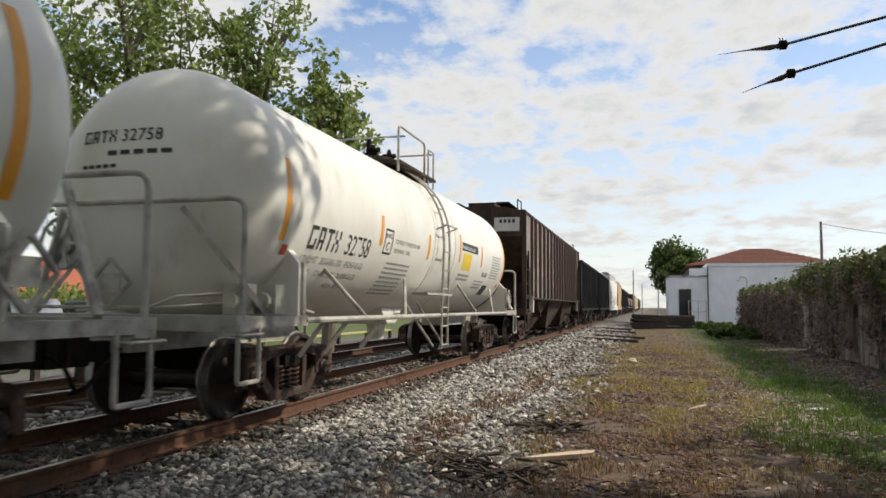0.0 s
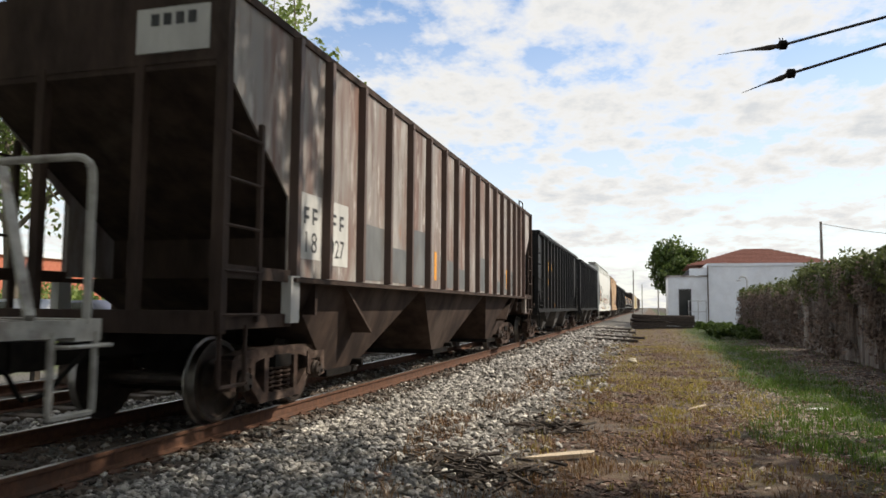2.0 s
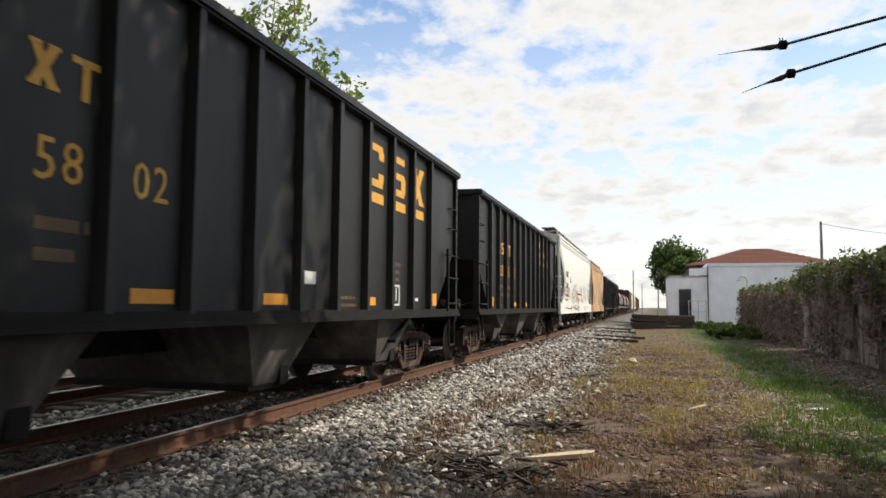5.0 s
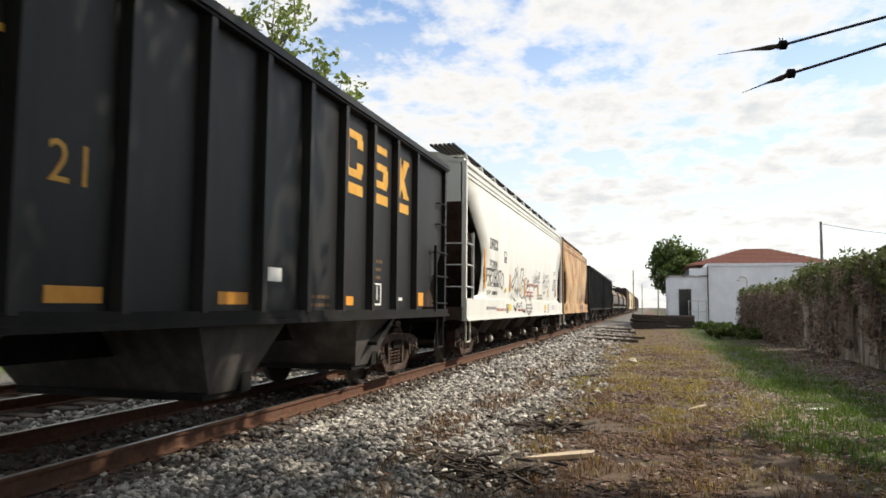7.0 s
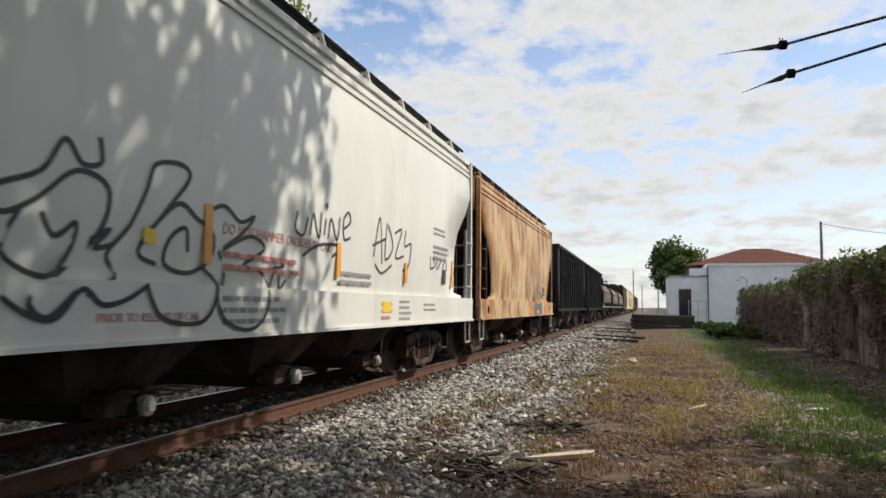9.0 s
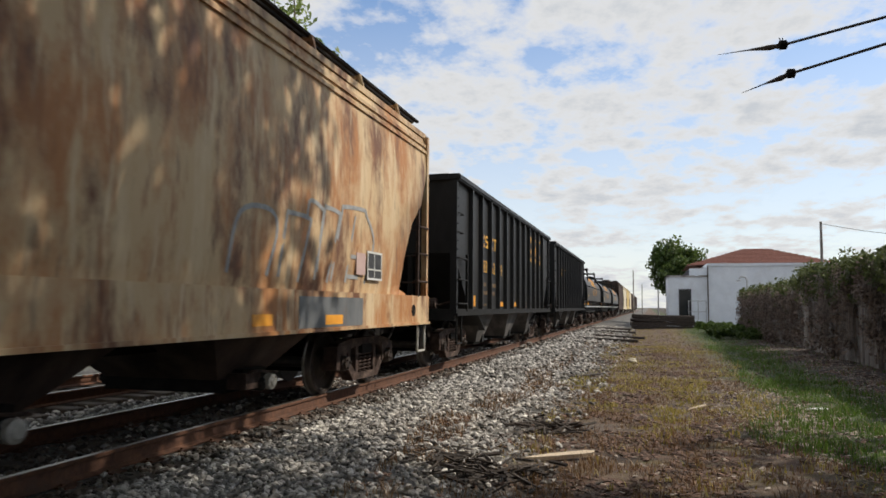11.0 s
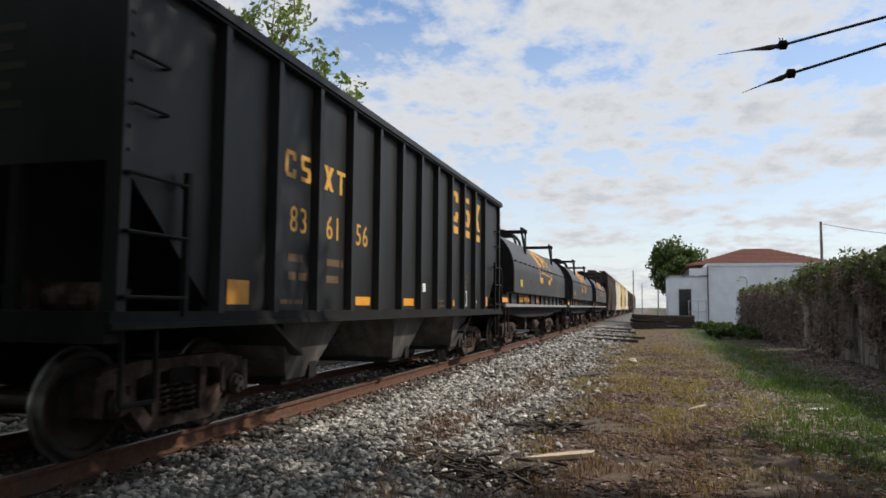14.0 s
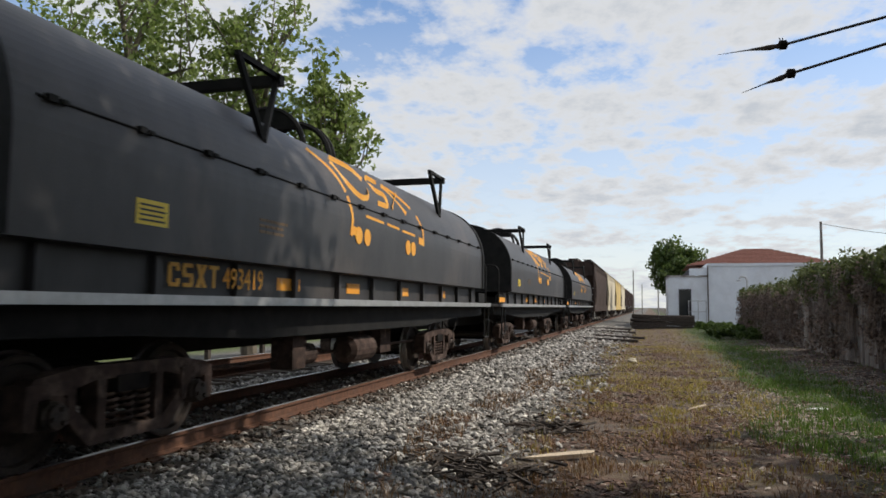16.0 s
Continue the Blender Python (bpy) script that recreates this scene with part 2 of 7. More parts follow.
def rust_layers(name, base, layers, rough=0.8):
    """Paint under several streaked layers: each (colour, noise scale, stretch, low, high, offset)."""
    m = bpy.data.materials.new(name)
    m.use_nodes = True
    nd, ln = m.node_tree.nodes, m.node_tree.links
    b = nd["Principled BSDF"]
    tc = nd.new("ShaderNodeTexCoord")
    rgb = nd.new("ShaderNodeRGB"); rgb.outputs[0].default_value = (*base, 1)
    col = rgb.outputs[0]
    for c, scale, stretch, lo, hi, off in layers:
        mp = nd.new("ShaderNodeMapping")
        mp.inputs["Scale"].default_value, mp.inputs["Location"].default_value = stretch, (off, off * 1.7, off * 0.6)
        ln.new(tc.outputs["Object"], mp.inputs[0])
        n = nd.new("ShaderNodeTexNoise")
        n.inputs["Scale"].default_value, n.inputs["Detail"].default_value, n.inputs["Roughness"].default_value = scale, 9, 0.68
        ln.new(mp.outputs[0], n.inputs["Vector"])
        r = nd.new("ShaderNodeMapRange")
        r.inputs["From Min"].default_value, r.inputs["From Max"].default_value = lo, hi
        ln.new(n.outputs[0], r.inputs[0])
        mx = nd.new("ShaderNodeMix"); mx.data_type = "RGBA"
        ln.new(r.outputs[0], mx.inputs["Factor"]); ln.new(col, mx.inputs["A"])
        mx.inputs["B"].default_value = (*c, 1)
        col = mx.outputs["Result"]
    ln.new(col, b.inputs["Base Color"])
    b.inputs["Roughness"].default_value = rough
    n = nd.new("ShaderNodeTexNoise"); n.inputs["Scale"].default_value = 35
    ln.new(tc.outputs["Object"], n.inputs["Vector"])
    bp = nd.new("ShaderNodeBump"); bp.inputs["Strength"].default_value, bp.inputs["Distance"].default_value = 0.12, 0.006
    ln.new(n.outputs[0], bp.inputs["Height"]); ln.new(bp.outputs[0], b.inputs["Normal"])
    return m


M["brown_rust"] = rust_layers("rust_streaked_brown_paint", (0.27, 0.245, 0.23), [
    ((0.20, 0.115, 0.09), 1.5, (1, 1.1, 0.14), 0.44, 0.60, 0.0),
    ((0.40, 0.375, 0.35), 2.4, (1, 1.0, 0.22), 0.50, 0.64, 3.1),
    ((0.13, 0.075, 0.06), 3.0, (1, 1.6, 0.12), 0.52, 0.66, 7.7),
    ((0.58, 0.54, 0.50), 3.6, (1, 1.3, 0.3), 0.58, 0.70, 12.3),
    ((0.30, 0.13, 0.065), 4.2, (1, 1.5, 0.2), 0.62, 0.74, 17.9)], 0.7)
M["brown_rib"] = rust_layers("dark_rusty_rib_paint", (0.10, 0.062, 0.05), [
    ((0.045, 0.032, 0.028), 2.0, (1, 1, 0.2), 0.45, 0.62, 1.0),
    ((0.26, 0.21, 0.185), 4.0, (1, 1, 0.15), 0.58, 0.72, 5.0)], 0.6)
M["white_tank"] = rust_layers("stained_cream_tank_paint", (0.78, 0.765, 0.71), [
    ((0.66, 0.63, 0.55), 0.9, (1, 0.8, 0.6), 0.45, 0.70, 1.0),
    ((0.50, 0.46, 0.38), 1.6, (1, 1.2, 0.3), 0.58, 0.80, 6.0),
    ((0.24, 0.20, 0.15), 2.6, (1, 1.6, 0.22), 0.66, 0.84, 11.0)], 0.42)
M["tan_paint"] = rust_layers("rust_stained_tan_paint", (0.55, 0.39, 0.22), [
    ((0.40, 0.17, 0.055), 0.8, (1, 1, 0.55), 0.44, 0.56, 2.0),
    ((0.15, 0.06, 0.025), 1.3, (1, 1.1, 0.45), 0.50, 0.62, 4.4),
    ((0.62, 0.48, 0.30), 3.2, (1, 1.3, 0.2), 0.52, 0.66, 9.2),
    ((0.30, 0.12, 0.04), 3.4, (1, 1.2, 0.25), 0.55, 0.68, 19.2),
    ((0.08, 0.05, 0.035), 6.0, (1, 1.3, 0.2), 0.58, 0.76, 14.0)], 0.62)


for key, level in (("black_paint", 0.25), ("black_dull", 0.2), ("undergear", 0.15), ("truck_steel", 0.2), ("grey_cover", 0.32), ("brown_dark", 0.2)):
    M[key].node_tree.nodes["Principled BSDF"].inputs["Specular IOR Level"].default_value = level
M["letter_faint"] = material("almost_worn_off_lettering", (0.026, 0.017, 0.010), (0.034, 0.022, 0.012), 0.6, 0, 7, bump=0.03)
M["litter_dark"] = material("dark_red_brown_leaf_litter", (0.055, 0.032, 0.022), (0.20, 0.12, 0.085), 0.95, 0, 10, vary=0.5, island=True)


def leaf_material(name, c1, c2, trans=0.35):
    m = bpy.data.materials.new(name)
    m.use_nodes = True
    nd, ln = m.node_tree.nodes, m.node_tree.links
    out, b = nd["Material Output"], nd["Principled BSDF"]
    g = nd.new("ShaderNodeNewGeometry")
    mix = nd.new("ShaderNodeMix"); mix.data_type = "RGBA"
    mix.inputs["A"].default_value, mix.inputs["B"].default_value = (*c1, 1), (*c2, 1)
    ln.new(g.outputs["Random Per Island"], mix.inputs["Factor"])
    ln.new(mix.outputs["Result"], b.inputs["Base Color"])
    b.inputs["Roughness"].default_value = 0.55
    tr = nd.new("ShaderNodeBsdfTranslucent")
    ln.new(mix.outputs["Result"], tr.inputs["Color"])
    ms = nd.new("ShaderNodeMixShader"); ms.inputs[0].default_value = trans
    ln.new(b.outputs[0], ms.inputs[1]); ln.new(tr.outputs[0], ms.inputs[2])
    ln.new(ms.outputs[0], out.inputs[0])
    return m


M["leaf"] = leaf_material("broad_green_leaf", (0.11, 0.16, 0.035), (0.30, 0.37, 0.11), 0.5)
M["leaf_dark"] = leaf_material("dark_green_leaf", (0.025, 0.055, 0.012), (0.06, 0.11, 0.025))
M["leaf_mid"] = leaf_material("green_crown_leaf", (0.04, 0.075, 0.015), (0.12, 0.17, 0.04), 0.4)
M["vine_leaf"] = leaf_material("vine_leaf", (0.05, 0.068, 0.02), (0.16, 0.185, 0.055), 0.4)
M["vine_dead"] = leaf_material("dead_vine", (0.085, 0.058, 0.045), (0.36, 0.27, 0.215), 0.35)
M["grass"] = leaf_material("green_grass", (0.045, 0.10, 0.012), (0.155, 0.25, 0.034), 0.4)
M["grass_dry"] = leaf_material("dry_grass", (0.11, 0.052, 0.024), (0.30, 0.175, 0.075), 0.25)
M["weed_yellow"] = leaf_material("yellowed_weed", (0.22, 0.20, 0.035), (0.50, 0.38, 0.10), 0.35)


def ground_material():
    m = bpy.data.materials.new("dirt_gravel_ground")
    m.use_nodes = True
    nd, ln = m.node_tree.nodes, m.node_tree.links
    b = nd["Principled BSDF"]
    tc = nd.new("ShaderNodeTexCoord")

    def tex(scale, detail=8, rough=0.65):
        n = nd.new("ShaderNodeTexNoise")
        n.inputs["Scale"].default_value, n.inputs["Detail"].default_value, n.inputs["Roughness"].default_value = scale, detail, rough
        ln.new(tc.outputs["Object"], n.inputs["Vector"])
        return n.outputs[0]

    def ramp(src, a, bb, c1=0.0, c2=1.0):
        r = nd.new("ShaderNodeMapRange")
        r.inputs["From Min"].default_value, r.inputs["From Max"].default_value = a, bb
        r.inputs["To Min"].default_value, r.inputs["To Max"].default_value = c1, c2
        ln.new(src, r.inputs[0])
        return r.outputs[0]

    def blend(f, a, bb):
        x = nd.new("ShaderNodeMix"); x.data_type = "RGBA"
        ln.new(f, x.inputs["Factor"])
        for k, v in (("A", a), ("B", bb)):
            if isinstance(v, tuple):
                x.inputs[k].default_value = (*v, 1)
            else:
                ln.new(v, x.inputs[k])
        return x.outputs["Result"]

    dirt = blend(ramp(tex(3.0), 0.38, 0.62), (0.055, 0.034, 0.022), (0.125, 0.082, 0.052))
    dirt = blend(ramp(tex(38.0), 0.52, 0.66), dirt, (0.22, 0.17, 0.125))
    moss = blend(ramp(tex(4.0, 9, 0.75), 0.42, 0.58), (0.028, 0.042, 0.012), (0.075, 0.095, 0.028))
    moss = blend(ramp(tex(1.7, 9, 0.75), 0.52, 0.60), moss, (0.06, 0.04, 0.026))
    grav = blend(ramp(tex(22.0), 0.4, 0.62), (0.055, 0.05, 0.045), (0.20, 0.19, 0.17))
    sep = nd.new("ShaderNodeSeparateXYZ")
    ln.new(tc.outputs["Object"], sep.inputs[0])
    wob = nd.new("ShaderNodeMath"); wob.operation = "MULTIPLY_ADD"; wob.inputs[1].default_value = 3.2
    ln.new(tex(0.55, 6), wob.inputs[0]); ln.new(sep.outputs["X"], wob.inputs[2])
    dirt = blend(ramp(tex(1.1, 8, 0.75), 0.52, 0.64), dirt, (0.12, 0.095, 0.03))
    dirt = blend(ramp(tex(2.3, 9, 0.78), 0.50, 0.60), dirt, (0.10, 0.048, 0.027))
    dirt = blend(ramp(tex(60.0, 3, 0.7), 0.58, 0.68), dirt, (0.30, 0.25, 0.20))
    dirt = blend(ramp(tex(0.8, 9, 0.75), 0.52, 0.62), dirt, (0.038, 0.024, 0.017))
    green = ramp(wob.outputs[0], 3.1, 4.0)
    bare = ramp(wob.outputs[0], 5.4, 6.2)
    col = blend(green, dirt, moss)
    col = blend(bare, col, (0.05, 0.035, 0.026))
    gr = ramp(wob.outputs[0], 0.65, -0.1)
    col = blend(gr, col, grav)
    far_lawn = ramp(sep.outputs["X"], -13.2, -14.6)
    lawn = blend(ramp(tex(1.5), 0.35, 0.65), (0.05, 0.075, 0.016), (0.11, 0.13, 0.032))
    col = blend(far_lawn, col, lawn)
    ln.new(col, b.inputs["Base Color"])
    b.inputs["Roughness"].default_value = 0.95
    bp = nd.new("ShaderNodeBump")
    bp.inputs["Strength"].default_value, bp.inputs["Distance"].default_value = 0.7, 0.03
    ln.new(tex(26.0, 6), bp.inputs["Height"])
    ln.new(bp.outputs[0], b.inputs["Normal"])
    return m


M["ground"] = ground_material()

# ------------------------------------------------------------------ mesh helpers


def mesh_object(name, bm, mat, parent=None, label="", smooth=False):
    me = bpy.data.meshes.new(name)
    bm.to_mesh(me)
    bm.free()
    if smooth:
        me.shade_smooth()
    me.materials.append(mat)
    ob = new(name, me)
    if parent is not None:
        ob.parent = parent
    if label:
        ob["label"] = label
    return ob


def part(name, bm, mat, parent, label="", smooth=False):
    return mesh_object(name, bm, mat, parent, label, smooth)


def hull(bm, verts, faces):
    vs = [bm.verts.new(v) for v in verts]
    for f in faces:
        try:
            bm.faces.new([vs[i] for i in f])
        except ValueError:
            pass
    return vs


def box(bm, x0, x1, y0, y1, z0, z1):
    v = [(x0, y0, z0), (x1, y0, z0), (x1, y1, z0), (x0, y1, z0), (x0, y0, z1), (x1, y0, z1), (x1, y1, z1), (x0, y1, z1)]
    hull(bm, v, [(3, 2, 1, 0), (4, 5, 6, 7), (0, 1, 5, 4), (1, 2, 6, 5), (2, 3, 7, 6), (3, 0, 4, 7)])


def beam(bm, a, b, w, h=None, up=(0, 0, 1)):
    """A square bar from a to b."""
    h = w if h is None else h
    a, b = Vector(a), Vector(b)
    d = (b - a).normalized()
    u = Vector(up)
    if abs(d.dot(u)) > 0.95:
        u = Vector((1, 0, 0))
    s = d.cross(u).normalized() * w / 2
    t = s.cross(d).normalized() * h / 2
    v = [p + i * s + j * t for p in (a, b) for i, j in ((-1, -1), (1, -1), (1, 1), (-1, 1))]
    hull(bm, v, [(3, 2, 1, 0), (4, 5, 6, 7), (0, 1, 5, 4), (1, 2, 6, 5), (2, 3, 7, 6), (3, 0, 4, 7)])


def prism(bm, poly, lo, hi, axis="x"):
    """Extrudes a polygon of (a, b): axis x: (y, z); axis y: (x, z); axis z: (x, y)."""
    def p(a, b, c):
        return {"x": (c, a, b), "y": (a, c, b), "z": (a, b, c)}[axis]
    n = len(poly)
    vs = hull(bm, [p(a, b, lo) for a, b in poly] + [p(a, b, hi) for a, b in poly], [])
    f = [bm.faces.new([vs[i], vs[(i + 1) % n], vs[n + (i + 1) % n], vs[n + i]]) for i in range(n)]
    f += [bm.faces.new(vs[:n][::-1]), bm.faces.new(vs[n:])]
    bmesh.ops.recalc_face_normals(bm, faces=f)


def tube(bm, pts, r, sides=8, closed=False):
    pts = [Vector(p) for p in pts]
    rings = []
    rs = r if isinstance(r, (list, tuple)) else [r] * len(pts)
    prev = None
    for i, p in enumerate(pts):
        d = (pts[min(i + 1, len(pts) - 1)] - pts[max(i - 1, 0)]).normalized()
        if prev is None:
            u = Vector((0, 0, 1)) if abs(d.z) < 0.9 else Vector((1, 0, 0))
        else:
            u = prev
        s = d.cross(u).normalized()
        u = s.cross(d).normalized()
        prev = u
        rings.append([bm.verts.new(p + rs[i] * (math.cos(2 * math.pi * k / sides) * s + math.sin(2 * math.pi * k / sides) * u)) for k in range(sides)])
    for a, b in zip(rings, rings[1:]):
        for k in range(sides):
            bm.faces.new([a[k], a[(k + 1) % sides], b[(k + 1) % sides], b[k]])
    bm.faces.new(rings[0][::-1])
    bm.faces.new(rings[-1])


def bend(pts, r, n=4):
    """Rounds the inner corners of a path by radius r."""
    pts = [Vector(p) for p in pts]
    out = [pts[0]]
    for a, b, c in zip(pts, pts[1:], pts[2:]):
        p, q = b + (a - b).normalized() * r, b + (c - b).normalized() * r
        for i in range(n + 1):
            t = i / n
            out.append(p * (1 - t) ** 2 + b * 2 * t * (1 - t) + q * t * t)
    out.append(pts[-1])
    return out


def lathe(bm, prof, axis_pt, axis="x", n=24):
    """Turns a profile of (along, radius) round an axis through axis_pt."""
    ax = Vector(axis_pt)
    rings = []
    for a, r in prof:
        ring = []
        for k in range(n):
            c, s = math.cos(2 * math.pi * k / n) * r, math.sin(2 * math.pi * k / n) * r
            ring.append(bm.verts.new(ax + Vector({"x": (a, c, s), "y": (s, a, c), "z": (c, s, a)}[axis])))
        rings.append(ring)
    for a, b in zip(rings, rings[1:]):
        for k in range(n):
            bm.faces.new([a[k], a[(k + 1) % n], b[(k + 1) % n], b[k]])
    bm.faces.new(rings[0][::-1])
    bm.faces.new(rings[-1])


def rot_box(bm, c, size, ang, axis="x"):
    """A box at c turned by ang degrees round an axis."""
    m = Matrix.Translation(c) @ Matrix.Rotation(radians(ang), 4, axis.upper())
    sx, sy, sz = (s / 2 for s in size)
    v = [m @ Vector(p) for p in [(-sx, -sy, -sz), (sx, -sy, -sz), (sx, sy, -sz), (-sx, sy, -sz), (-sx, -sy, sz), (sx, -sy, sz), (sx, sy, sz), (-sx, sy, sz)]]
    hull(bm, v, [(3, 2, 1, 0), (4, 5, 6, 7), (0, 1, 5, 4), (1, 2, 6, 5), (2, 3, 7, 6), (3, 0, 4, 7)])


def raw(name, verts, faces, mat, parent=None, label="", smooth=False):
    me = bpy.data.meshes.new(name)
    me.from_pydata(verts, [], faces)
    me.update()
    if smooth:
        me.shade_smooth()
    me.materials.append(mat)
    ob = new(name, me)
    if parent is not None:
        ob.parent = parent
    if label:
        ob["label"] = label
    return ob


def lettering(name, text, size, mat, parent, y, z, x, spacing=1.0, side=True, curve=None, depth=0.004, label="", widen=1.0, surf=None):
    """Flat letters on a side that faces +x (read towards +y) or, with side=False, on an end that faces -y.
    curve: (axis z, radius): letters follow a tank."""
    cu = bpy.data.curves.new(name, "FONT")
    cu.body, cu.size, cu.extrude, cu.space_character = text, size, depth / 2, spacing
    cu.resolution_u = 2
    tmp = bpy.data.objects.new(name, cu)
    me = bpy.data.meshes.new_from_object(tmp)
    bpy.data.objects.remove(tmp)
    for v in me.vertices:
        a, b, c = v.co
        a *= widen
        if curve:
            cz, r = curve
            th = (z + b - cz) / r
            v.co = (x + (r + c) * math.cos(th), y + a, cz + (r + c) * math.sin(th))
        elif surf:
            v.co = (surf(z + b) + 0.003 + c, y + a, z + b)
        elif side:
            v.co = (x + c, y + a, z + b)
        else:
            v.co = (x + a, y - c, z + b)
    me.materials.clear()
    me.materials.append(mat)
    ob = new(name, me)
    ob.parent = parent
    if label:
        ob["label"] = label
    return ob


def patch(bm, y0, y1, z0, z1, x, curve=None, d=0.004):
    """A thin plate on a side that faces +x, bent round a tank where curve=(axis z, radius)."""
    if not curve:
        box(bm, x - 0.002, x + d, y0, y1, z0, z1)
        return
    cz, r = curve
    n = max(2, int((z1 - z0) / 0.12) + 1)
    vs = []
    for i in range(n + 1):
        th = (z0 + (z1 - z0) * i / n - cz) / r
        vs.append([bm.verts.new((x + (r + d) * math.cos(th), yy, cz + (r + d) * math.sin(th))) for yy in (y0, y1)])
    for a, b in zip(vs, vs[1:]):
        bm.faces.new([a[0], a[1], b[1], b[0]])


def split_parts(ob):
    """Makes each connected piece of a part a part of its own."""
    me, owner = ob.data, ob.parent
    link = list(range(len(me.vertices)))

    def root(i):
        while link[i] != i:
            link[i] = link[link[i]]
            i = link[i]
        return i

    for e in me.edges:
        link[root(e.vertices[0])] = root(e.vertices[1])
    groups = {}
    for f in me.polygons:
        groups.setdefault(root(f.vertices[0]), []).append(tuple(f.vertices))
    for faces in groups.values():
        ids = sorted({i for f in faces for i in f})
        at = {i: k for k, i in enumerate(ids)}
        raw(ob.name.split(".")[0], [tuple(me.vertices[i].co) for i in ids], [tuple(at[i] for i in f) for f in faces], me.materials[0], owner)
    bpy.data.objects.remove(ob)


def bars(bm, y0, z0, width, rows, h, gap, x, curve=None, seed=1):
    """Rows of unreadable small writing as bars."""
    rnd = random.Random(seed)
    for i in range(rows):
        zz = z0 - i * (h + gap)
        yy = y0
        end = y0 + width * rnd.uniform(0.75, 1.0)
        while yy < end - 0.02:
            w = min(rnd.uniform(1.5, 4.5) * h, end - yy)
            patch(bm, yy, yy + w, zz - h, zz, x, curve, 0.003)
            yy += w + h * 0.6


def plates(name, rects, x, mat, parent, label="", curve=None):
    """Flat decals, each a part of its own: (y0, y1, z0, z1)."""
    for y0, y1, z0, z1 in rects:
        bm = bmesh.new()
        patch(bm, y0, y1, z0, z1, x, curve)
        part(name, bm, mat, parent, label)
# ------------------------------------------------------------------ the train
CX = -5.40                       # centre line of the track


def travel(t):
    return 8.6532 * t + 0.0029 * t * t


WHEEL_R = 0.457
cars, wheelsets = [], []


def shared(name, bm, mats, smooth=False):
    me = bpy.data.meshes.new(name)
    bm.to_mesh(me)
    bm.free()
    if smooth:
        me.shade_smooth()
    for m in mats:
        me.materials.append(m)
    return me


def put(name, me, parent, loc=(0, 0, 0), label=""):
    ob = new(name, me)
    ob.parent = parent
    ob.location = loc
    if label:
        ob["label"] = label
    return ob


def side_frame_mesh(sx):
    bm = bmesh.new()
    x0, x1 = sorted((sx * 0.93, sx * 1.10))
    # arched top member, lower member, columns and pedestals
    prism(bm, [(-1.12, 0.66), (-1.05, 0.74), (-0.62, 0.80), (0.62, 0.80), (1.05, 0.74), (1.12, 0.66), (1.10, 0.56), (0.72, 0.62), (0.45, 0.68), (-0.45, 0.68), (-0.72, 0.62), (-1.10, 0.56)], x0, x1)
    prism(bm, [(-0.95, 0.62), (-0.80, 0.62), (-0.40, 0.27), (0.40, 0.27), (0.80, 0.62), (0.95, 0.62), (0.50, 0.17), (-0.50, 0.17)], x0, x1)
    for s in (-1, 1):
        box(bm, x0, x1, s * 0.36 - 0.05, s * 0.36 + 0.05, 0.24, 0.72)
        prism(bm, [(s * 1.14, 0.70), (s * 1.16, 0.38), (s * 1.05, 0.36), (s * 1.03, 0.60), (s * 0.75, 0.60), (s * 0.73, 0.40), (s * 0.66, 0.42), (s * 0.66, 0.70)], x0 - 0.02, x1 + 0.02)
    bmesh.ops.recalc_face_normals(bm, faces=bm.faces)
    return bm


def spring_mesh(sx):
    bm = bmesh.new()
    pts = []
    for i in range(51):
        a = i / 50 * 2 * math.pi * 5
        pts.append((sx * 1.0 + 0.085 * math.cos(a), 0.085 * math.sin(a), 0.27 + 0.28 * i / 50))
    tube(bm, pts, 0.017, 5)
    return bm


def bolster_mesh():
    bm = bmesh.new()
    prism(bm, [(-1.12, 0.56), (-1.12, 0.70), (-0.3, 0.80), (0.3, 0.80), (1.12, 0.70), (1.12, 0.56), (0.4, 0.44), (-0.4, 0.44)], -0.2, 0.2, "y")
    box(bm, -0.75, 0.75, -0.68, -0.60, 0.30, 0.42)
    box(bm, -0.75, 0.75, 0.60, 0.68, 0.30, 0.42)
    return bm


def wheelset_mesh():
    bm = bmesh.new()
    for s in (-1, 1):
        prof = [(0.665, 0.11), (0.68, 0.40), (0.675, 0.482), (0.70, 0.487), (0.712, WHEEL_R + 0.003), (0.80, WHEEL_R - 0.004), (0.808, 0.43), (0.806, 0.395), (0.765, 0.375), (0.745, 0.24), (0.80, 0.14), (0.84, 0.13), (0.84, 0.10)]
        lathe(bm, [(s * a, r) for a, r in prof], (0, 0, 0), "x", 32)
        lathe(bm, [(s * a, r) for a, r in [(0.84, 0.075), (0.95, 0.075), (0.95, 0.115), (1.13, 0.115), (1.15, 0.10), (1.18, 0.095), (1.185, 0.03)]], (0, 0, 0), "x", 16)
        for k in range(3):
            a = k * 2 * math.pi / 3
            lathe(bm, [(s * 1.17, 0.022), (s * 1.205, 0.022)], (0, 0.062 * math.cos(a), 0.062 * math.sin(a)), "x", 6)
    lathe(bm, [(-0.9, 0.078), (0.9, 0.078)], (0, 0, 0), "x", 12)
    bmesh.ops.recalc_face_normals(bm, faces=bm.faces)
    for f in bm.faces:
        c = f.calc_center_median()
        r = math.hypot(c.y, c.z)
        if r > 0.44:
            f.material_index = 1
    return bm


